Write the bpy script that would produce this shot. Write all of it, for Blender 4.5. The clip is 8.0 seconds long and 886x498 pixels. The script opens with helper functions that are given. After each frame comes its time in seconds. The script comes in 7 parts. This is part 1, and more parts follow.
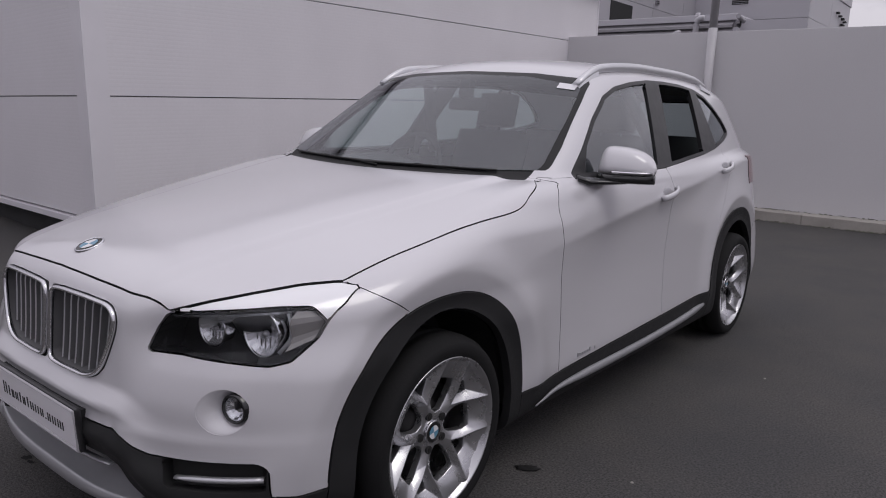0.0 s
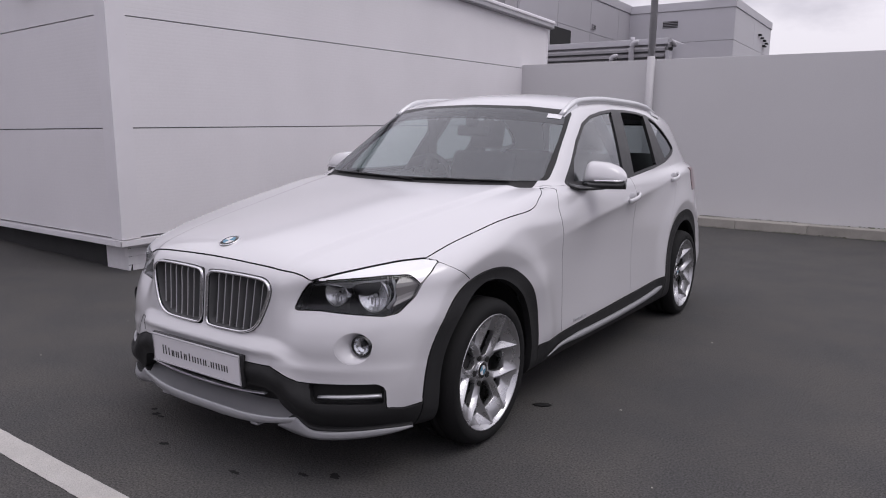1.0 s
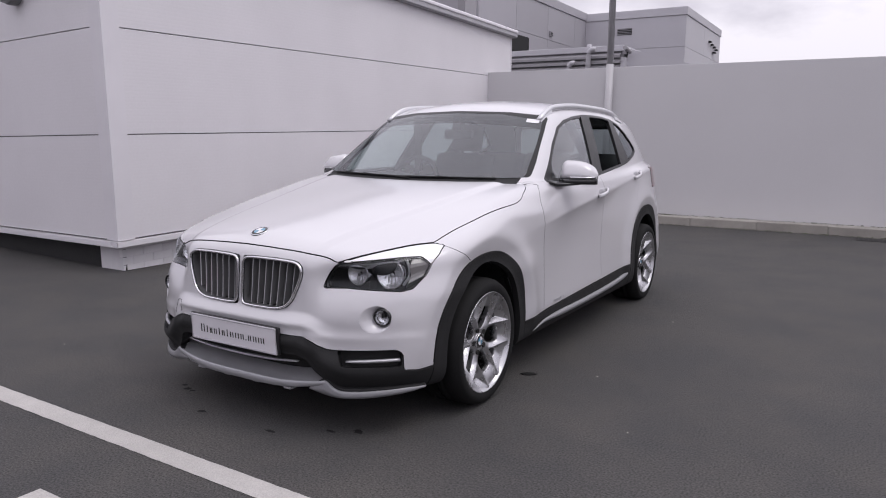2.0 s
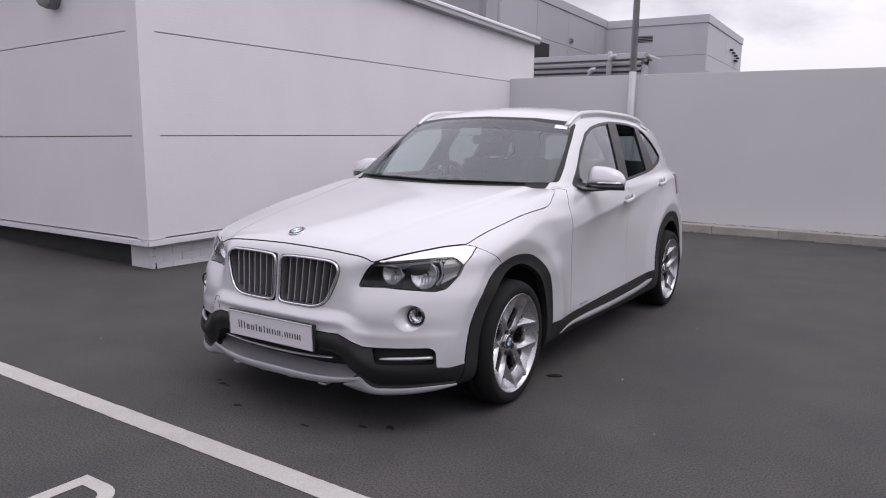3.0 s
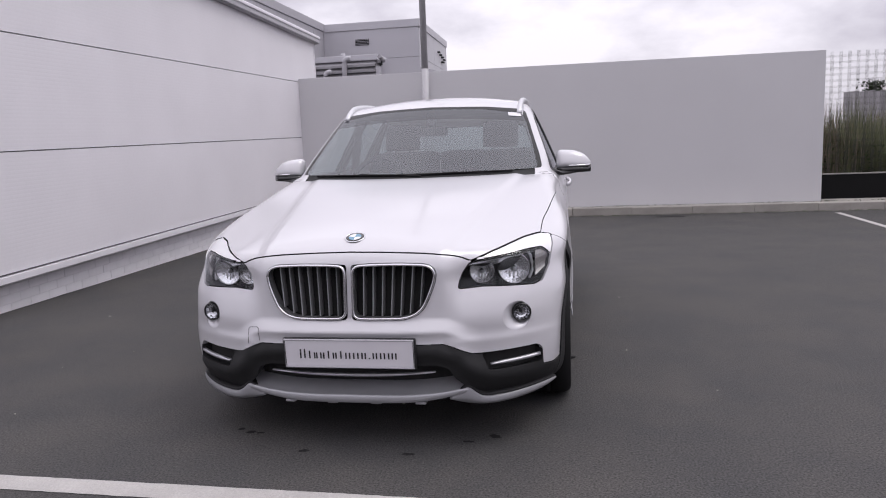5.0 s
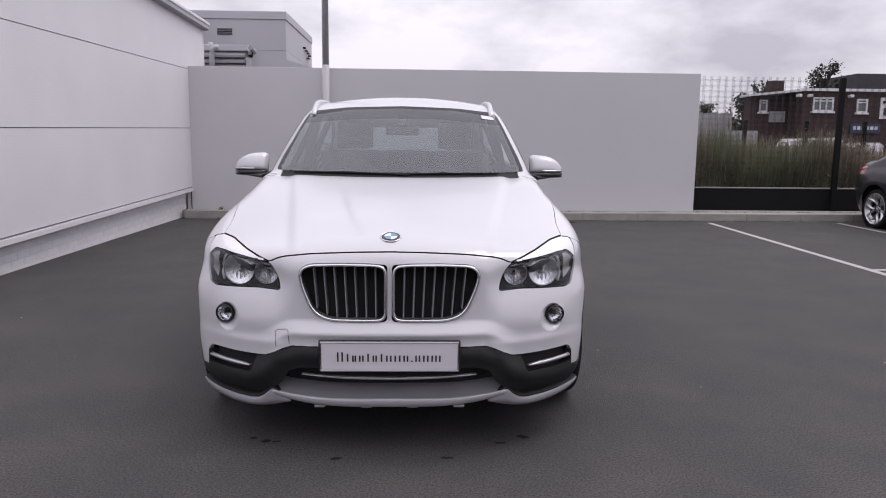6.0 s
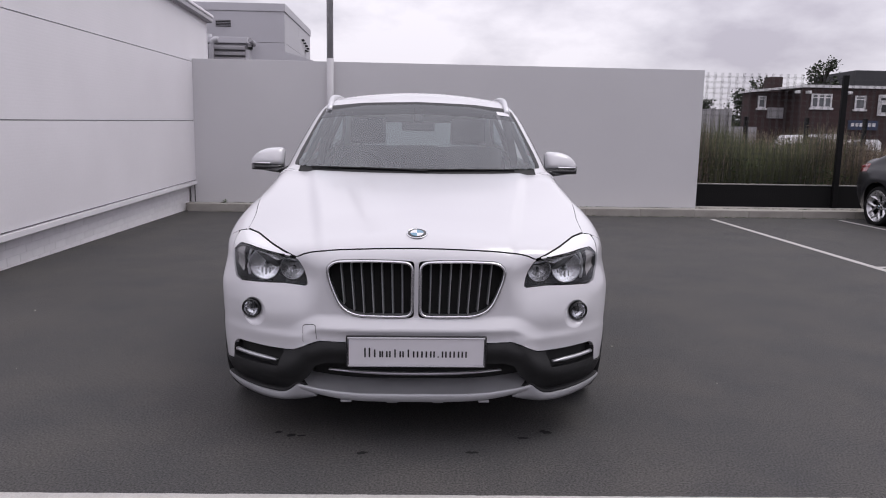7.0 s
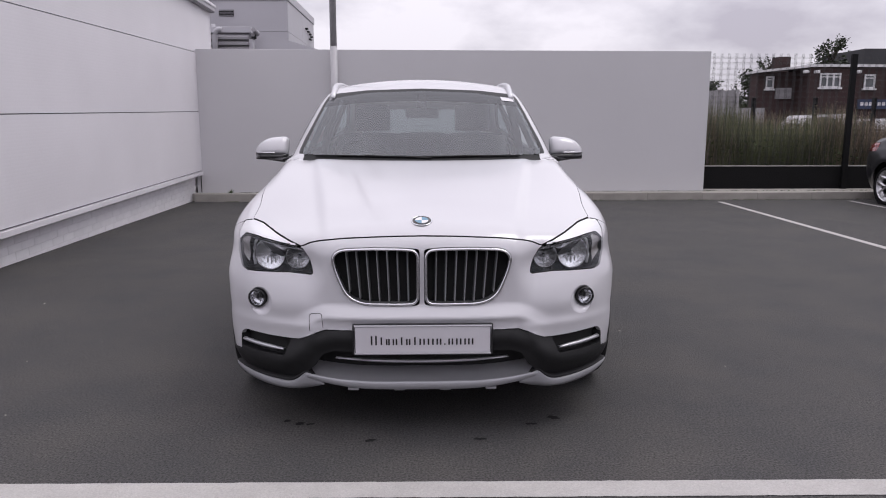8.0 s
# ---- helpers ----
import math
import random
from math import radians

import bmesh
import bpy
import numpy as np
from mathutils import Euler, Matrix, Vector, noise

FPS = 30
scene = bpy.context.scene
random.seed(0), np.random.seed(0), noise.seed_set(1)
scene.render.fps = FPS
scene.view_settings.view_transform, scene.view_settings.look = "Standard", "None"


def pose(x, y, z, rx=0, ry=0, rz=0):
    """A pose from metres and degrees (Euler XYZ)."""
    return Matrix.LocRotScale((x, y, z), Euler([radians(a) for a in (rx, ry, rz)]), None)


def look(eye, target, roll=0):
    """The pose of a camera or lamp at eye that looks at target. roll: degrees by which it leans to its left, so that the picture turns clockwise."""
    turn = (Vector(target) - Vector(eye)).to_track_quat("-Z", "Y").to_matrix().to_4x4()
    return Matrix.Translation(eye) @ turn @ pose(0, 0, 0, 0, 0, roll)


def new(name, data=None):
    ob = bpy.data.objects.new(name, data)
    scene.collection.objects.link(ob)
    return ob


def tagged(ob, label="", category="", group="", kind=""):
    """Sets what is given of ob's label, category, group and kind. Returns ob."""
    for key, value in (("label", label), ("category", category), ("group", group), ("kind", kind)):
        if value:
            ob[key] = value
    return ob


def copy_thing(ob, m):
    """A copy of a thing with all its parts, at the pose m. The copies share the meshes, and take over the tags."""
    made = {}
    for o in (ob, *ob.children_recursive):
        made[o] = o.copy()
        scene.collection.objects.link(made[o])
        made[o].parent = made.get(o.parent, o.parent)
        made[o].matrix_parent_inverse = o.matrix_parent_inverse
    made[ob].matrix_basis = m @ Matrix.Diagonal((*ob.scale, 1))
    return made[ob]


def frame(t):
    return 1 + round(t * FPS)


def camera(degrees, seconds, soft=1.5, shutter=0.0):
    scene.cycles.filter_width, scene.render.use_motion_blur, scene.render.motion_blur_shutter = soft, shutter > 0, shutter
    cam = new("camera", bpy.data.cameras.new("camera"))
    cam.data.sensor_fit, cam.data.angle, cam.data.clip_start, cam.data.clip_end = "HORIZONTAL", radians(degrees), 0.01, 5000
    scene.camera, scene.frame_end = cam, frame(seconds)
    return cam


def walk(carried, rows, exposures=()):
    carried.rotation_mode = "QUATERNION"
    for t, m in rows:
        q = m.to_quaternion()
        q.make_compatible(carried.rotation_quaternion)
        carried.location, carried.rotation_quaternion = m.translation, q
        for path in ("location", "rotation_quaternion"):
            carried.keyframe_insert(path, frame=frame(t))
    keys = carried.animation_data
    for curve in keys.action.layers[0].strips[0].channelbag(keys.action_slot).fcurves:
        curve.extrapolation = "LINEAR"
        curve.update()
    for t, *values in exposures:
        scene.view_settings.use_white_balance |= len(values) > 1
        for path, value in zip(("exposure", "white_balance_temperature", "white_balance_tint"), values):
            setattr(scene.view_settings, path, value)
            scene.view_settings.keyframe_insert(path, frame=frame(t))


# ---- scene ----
cam = camera(63.5, 8.0, soft=1.05)
PATH = [
    (0, (2.067, -0.679, 1.253), (0.842, 0.856, 0.872), 2.1),
    (0.5, (2.166, -1.157, 1.249), (0.991, 0.421, 0.888), 1.0),
    (1, (2.269, -1.563, 1.267), (1.157, 0.068, 0.948), 1.0),
    (1.2, (2.284, -1.695, 1.265), (1.205, -0.036, 0.974), 0.8),
    (2.3, (2.378, -2.117, 1.25), (1.363, -0.42, 0.945), 0.6),
    (2.5, (2.365, -2.142, 1.25), (1.34, -0.449, 0.968), 0.3),
    (3, (2.344, -2.155, 1.246), (1.284, -0.484, 0.957), 1.3),
    (3.3, (2.306, -2.179, 1.222), (1.246, -0.517, 0.882), 1.1),
    (3.5, (2.219, -2.222, 1.234), (1.231, -0.506, 0.953), 1.2),
    (4, (1.855, -2.412, 1.217), (1.102, -0.58, 0.939), 1.0),
    (4.5, (1.313, -2.467, 1.181), (0.597, -0.632, 0.83), -1.1),
    (4.7, (1.122, -2.511, 1.182), (0.564, -0.611, 0.902), -1.6),
    (5.8, (0.23, -2.498, 1.19), (0.194, -0.522, 0.883), -0.5),
    (6, (0.118, -2.535, 1.191), (0.18, -0.557, 0.906), 0.6),
    (6.5, (-0.004, -2.562, 1.206), (0.082, -0.583, 0.925), 0.8),
    (7, (0.0, -2.55, 1.204), (0.073, -0.575, 0.902), 1.0),
    (7.5, (0.006, -2.548, 1.201), (0.063, -0.576, 0.874), 0.1),
    (8, (0.01, -2.543, 1.203), (0.062, -0.573, 0.865), 0.0),
]
EXPOSURES = [(0.0, -0.36), (0.5, -0.10), (1.0, 0.02), (2.5, 0.20), (4.0, 0.18), (4.5, 0.26), (6.0, 0.18), (8.0, 0.13)]
walk(cam, [(t, look(eye, target, roll)) for t, eye, target, roll in PATH], EXPOSURES)

# ---- light ----
SUN_EL, SUN_AZ = 62, 78
world = bpy.data.worlds.new("overcast_sky")
scene.world = world
world.use_nodes = True


def sky():
    nt = world.node_tree
    nt.nodes.clear()
    nd = nt.nodes.new
    out, bg = nd("ShaderNodeOutputWorld"), nd("ShaderNodeBackground")
    tc, mp = nd("ShaderNodeTexCoord"), nd("ShaderNodeMapping")
    mp.inputs["Scale"].default_value = (1.0, 1.0, 2.2)
    mp.inputs["Location"].default_value = (0.35, 0.1, 0.4)
    n1, n2 = nd("ShaderNodeTexNoise"), nd("ShaderNodeTexNoise")
    n1.inputs["Scale"].default_value, n1.inputs["Detail"].default_value, n1.inputs["Roughness"].default_value = 3.8, 7, 0.52
    n2.inputs["Scale"].default_value, n2.inputs["Detail"].default_value = 1.1, 3
    add = nd("ShaderNodeMix")
    add.inputs[0].default_value = 0.35
    ramp = nd("ShaderNodeValToRGB")
    e = ramp.color_ramp.elements
    e[0].position, e[0].color = 0.45, (0.60, 0.556, 0.65, 1)
    e[1].position, e[1].color = 0.605, (1.055, 1.00, 1.095, 1)
    m = ramp.color_ramp.elements.new(0.525)
    m.color = (0.81, 0.768, 0.86, 1)
    nish = nd("ShaderNodeTexSky")
    nish.sky_type, nish.sun_disc = "NISHITA", False
    nish.sun_elevation, nish.sun_rotation = radians(SUN_EL), radians(SUN_AZ)
    dim = nd("ShaderNodeMix")
    dim.data_type = "RGBA"
    dim.inputs[0].default_value = 0.93
    gain = nd("ShaderNodeVectorMath")
    gain.operation = "SCALE"
    gain.inputs["Scale"].default_value = 0.1
    ln = nt.links.new
    ln(tc.outputs["Generated"], mp.inputs["Vector"])
    ln(mp.outputs[0], n1.inputs["Vector"])
    ln(mp.outputs[0], n2.inputs["Vector"])
    ln(n1.outputs[0], add.inputs[2])
    ln(n2.outputs[0], add.inputs[3])
    ln(add.outputs[0], ramp.inputs[0])
    ln(nish.outputs[0], gain.inputs[0])
    ln(gain.outputs[0], dim.inputs[6])
    # the clouds show low down and melt into one another overhead
    sep, melt, even = nd("ShaderNodeSeparateXYZ"), nd("ShaderNodeMapRange"), nd("ShaderNodeMix")
    ln(tc.outputs["Generated"], sep.inputs[0])
    ln(sep.outputs["Z"], melt.inputs["Value"])
    melt.inputs["From Min"].default_value, melt.inputs["From Max"].default_value = 0.25, 0.65
    melt.inputs["To Min"].default_value, melt.inputs["To Max"].default_value = 0.0, 0.8
    even.data_type = "RGBA"
    even.inputs[7].default_value = (0.855, 0.82, 0.90, 1)
    ln(melt.outputs[0], even.inputs[0])
    ln(ramp.outputs[0], even.inputs[6])
    ln(even.outputs[2], dim.inputs[7])
    # an overcast sky is brightest overhead
    mr, lift_ = nd("ShaderNodeMapRange"), nd("ShaderNodeVectorMath")
    lift_.operation = "SCALE"
    mr.inputs["From Min"].default_value, mr.inputs["From Max"].default_value = 0.0, 1.0
    mr.inputs["To Min"].default_value, mr.inputs["To Max"].default_value = 0.80, 1.62
    ln(sep.outputs["Z"], mr.inputs["Value"])
    ln(dim.outputs[2], lift_.inputs[0])
    ln(mr.outputs[0], lift_.inputs["Scale"])
    ln(lift_.outputs[0], bg.inputs["Color"])
    bg.inputs["Strength"].default_value = 0.95
    ln(bg.outputs[0], out.inputs[0])


sky()
sun = new("sun", bpy.data.lights.new("sun", "SUN"))
sun.data.energy, sun.data.angle, sun.data.color = 0.7, radians(30), (1.0, 0.97, 0.93)
_e, _a = radians(SUN_EL), radians(SUN_AZ)
sun.matrix_world = look((40 * math.cos(_e) * math.sin(_a), 40 * math.cos(_e) * math.cos(_a), 40 * math.sin(_e)), (0, 0, 0))


# ---- materials ----
def mat(name, color, rough=0.5, metal=0.0, coat=0.0, coat_ior=1.5, coat_rough=0.04, var=0.0, scale=8.0, bump=0.0, bump_scale=60.0, spread=0.0, specular=0.5, fine=0.0, fine_scale=300.0):
    """A plain surface with uneven colour at two scales, fine relief and roughness that varies; spread: how far single pieces differ."""
    m = bpy.data.materials.new(name)
    m.use_nodes = True
    nt = m.node_tree
    p = nt.nodes["Principled BSDF"]
    nd, ln = nt.nodes.new, nt.links.new
    p.inputs["Roughness"].default_value = rough
    p.inputs["Metallic"].default_value = metal
    p.inputs["Coat Weight"].default_value = coat
    p.inputs["Coat Roughness"].default_value = coat_rough
    p.inputs["Coat IOR"].default_value = coat_ior
    p.inputs["Specular IOR Level"].default_value = specular
    c = (*color, 1.0)
    p.inputs["Base Color"].default_value = c
    tc = nd("ShaderNodeTexCoord")
    last = None

    def shade(source, low, high, prev):
        mr = nd("ShaderNodeMapRange")
        mr.inputs["From Min"].default_value, mr.inputs["From Max"].default_value = 0.25, 0.75
        mr.inputs["To Min"].default_value, mr.inputs["To Max"].default_value = low, high
        ln(source, mr.inputs["Value"])
        mul = nd("ShaderNodeVectorMath")
        mul.operation = "SCALE"
        if prev is None:
            mul.inputs[0].default_value = color
        else:
            ln(prev, mul.inputs[0])
        ln(mr.outputs[0], mul.inputs["Scale"])
        return mul.outputs[0]

    if var:
        n = nd("ShaderNodeTexNoise")
        n.inputs["Scale"].default_value, n.inputs["Detail"].default_value = scale, 6
        ln(tc.outputs["Object"], n.inputs["Vector"])
        last = shade(n.outputs[0], 1 - var, 1 + var, last)
        mr = nd("ShaderNodeMapRange")
        mr.inputs["To Min"].default_value, mr.inputs["To Max"].default_value = max(0.02, rough - 0.25 * rough), min(1, rough + 0.25 * rough)
        ln(n.outputs[0], mr.inputs["Value"])
        ln(mr.outputs[0], p.inputs["Roughness"])
    if fine:
        n = nd("ShaderNodeTexNoise")
        n.inputs["Scale"].default_value, n.inputs["Detail"].default_value = fine_scale, 2
        ln(tc.outputs["Object"], n.inputs["Vector"])
        last = shade(n.outputs[0], 1 - fine, 1 + fine, last)
    if spread:
        oi = nd("ShaderNodeObjectInfo")
        mr = nd("ShaderNodeMapRange")
        mr.inputs["To Min"].default_value, mr.inputs["To Max"].default_value = 1 - spread, 1 + spread
        ln(oi.outputs["Random"], mr.inputs["Value"])
        mul = nd("ShaderNodeVectorMath")
        mul.operation = "SCALE"
        if last is None:
            mul.inputs[0].default_value = color
        else:
            ln(last, mul.inputs[0])
        ln(mr.outputs[0], mul.inputs["Scale"])
        last = mul.outputs[0]
    if last is not None:
        ln(last, p.inputs["Base Color"])
    if bump:
        n = nd("ShaderNodeTexNoise")
        n.inputs["Scale"].default_value, n.inputs["Detail"].default_value = bump_scale, 4
        ln(tc.outputs["Object"], n.inputs["Vector"])
        b = nd("ShaderNodeBump")
        b.inputs["Strength"].default_value, b.inputs["Distance"].default_value = bump, 0.02
        ln(n.outputs[0], b.inputs["Height"])
        ln(b.outputs[0], p.inputs["Normal"])
    return m


def glass(name, tint, f0=0.06, rough=0.0):
    """Thin clear glass: a see-through sheet that mirrors more at a grazing angle."""
    m = bpy.data.materials.new(name)
    m.use_nodes = True
    nt = m.node_tree
    nt.nodes.clear()
    nd, ln = nt.nodes.new, nt.links.new
    out, mix, gl, tr, lw = nd("ShaderNodeOutputMaterial"), nd("ShaderNodeMixShader"), nd("ShaderNodeBsdfGlossy"), nd("ShaderNodeBsdfTransparent"), nd("ShaderNodeLayerWeight")
    lw.inputs["Blend"].default_value = 0.5
    power, share = nd("ShaderNodeMath"), nd("ShaderNodeMapRange")
    power.operation = "POWER"
    power.inputs[1].default_value = 4.2
    share.inputs["To Min"].default_value, share.inputs["To Max"].default_value = f0, 1.0
    gl.inputs["Roughness"].default_value = rough
    gl.inputs["Color"].default_value = (0.95, 0.97, 1, 1)
    tr.inputs["Color"].default_value = (*tint, 1)
    ln(lw.outputs["Facing"], power.inputs[0])
    ln(power.outputs[0], share.inputs["Value"])
    ln(share.outputs[0], mix.inputs[0])
    ln(tr.outputs[0], mix.inputs[1])
    ln(gl.outputs[0], mix.inputs[2])
    ln(mix.outputs[0], out.inputs[0])
    return m


def asphalt_material():
    m = mat("asphalt", (0.071, 0.0687, 0.0685), 0.85, bump=0.5, bump_scale=190, var=0.15, scale=0.8, fine=0.65, fine_scale=120, specular=0.35)
    nt = m.node_tree
    nd, ln = nt.nodes.new, nt.links.new
    p = nt.nodes["Principled BSDF"]
    src = p.inputs["Base Color"].links[0].from_socket
    tc = nd("ShaderNodeTexCoord")
    v = nd("ShaderNodeTexVoronoi")
    v.inputs["Scale"].default_value = 95
    ln(tc.outputs["Object"], v.inputs["Vector"])
    mr = nd("ShaderNodeMapRange")
    mr.inputs["From Min"].default_value, mr.inputs["From Max"].default_value = 0.0, 0.22
    mr.inputs["To Min"].default_value, mr.inputs["To Max"].default_value = 1.35, 1.0
    ln(v.outputs["Distance"], mr.inputs["Value"])
    mul = nd("ShaderNodeVectorMath")
    mul.operation = "SCALE"
    ln(src, mul.inputs[0])
    ln(mr.outputs[0], mul.inputs["Scale"])
    # broad worn and dusty patches, a little browner than the rest
    n = nd("ShaderNodeTexNoise")
    n.inputs["Scale"].default_value, n.inputs["Detail"].default_value, n.inputs["Roughness"].default_value = 1.7, 5.0, 0.62
    ln(tc.outputs["Object"], n.inputs["Vector"])
    ramp = nd("ShaderNodeValToRGB")
    ramp.color_ramp.elements[0].position, ramp.color_ramp.elements[1].position = 0.36, 0.66
    ramp.color_ramp.elements[0].color = (0.86, 0.87, 0.89, 1)
    ramp.color_ramp.elements[1].color = (1.10, 1.07, 1.03, 1)
    ln(n.outputs["Fac"], ramp.inputs["Fac"])
    tint = nd("ShaderNodeVectorMath")
    tint.operation = "MULTIPLY"
    ln(mul.outputs[0], tint.inputs[0])
    ln(ramp.outputs["Color"], tint.inputs[1])
    ln(tint.outputs[0], p.inputs["Base Color"])
    return m


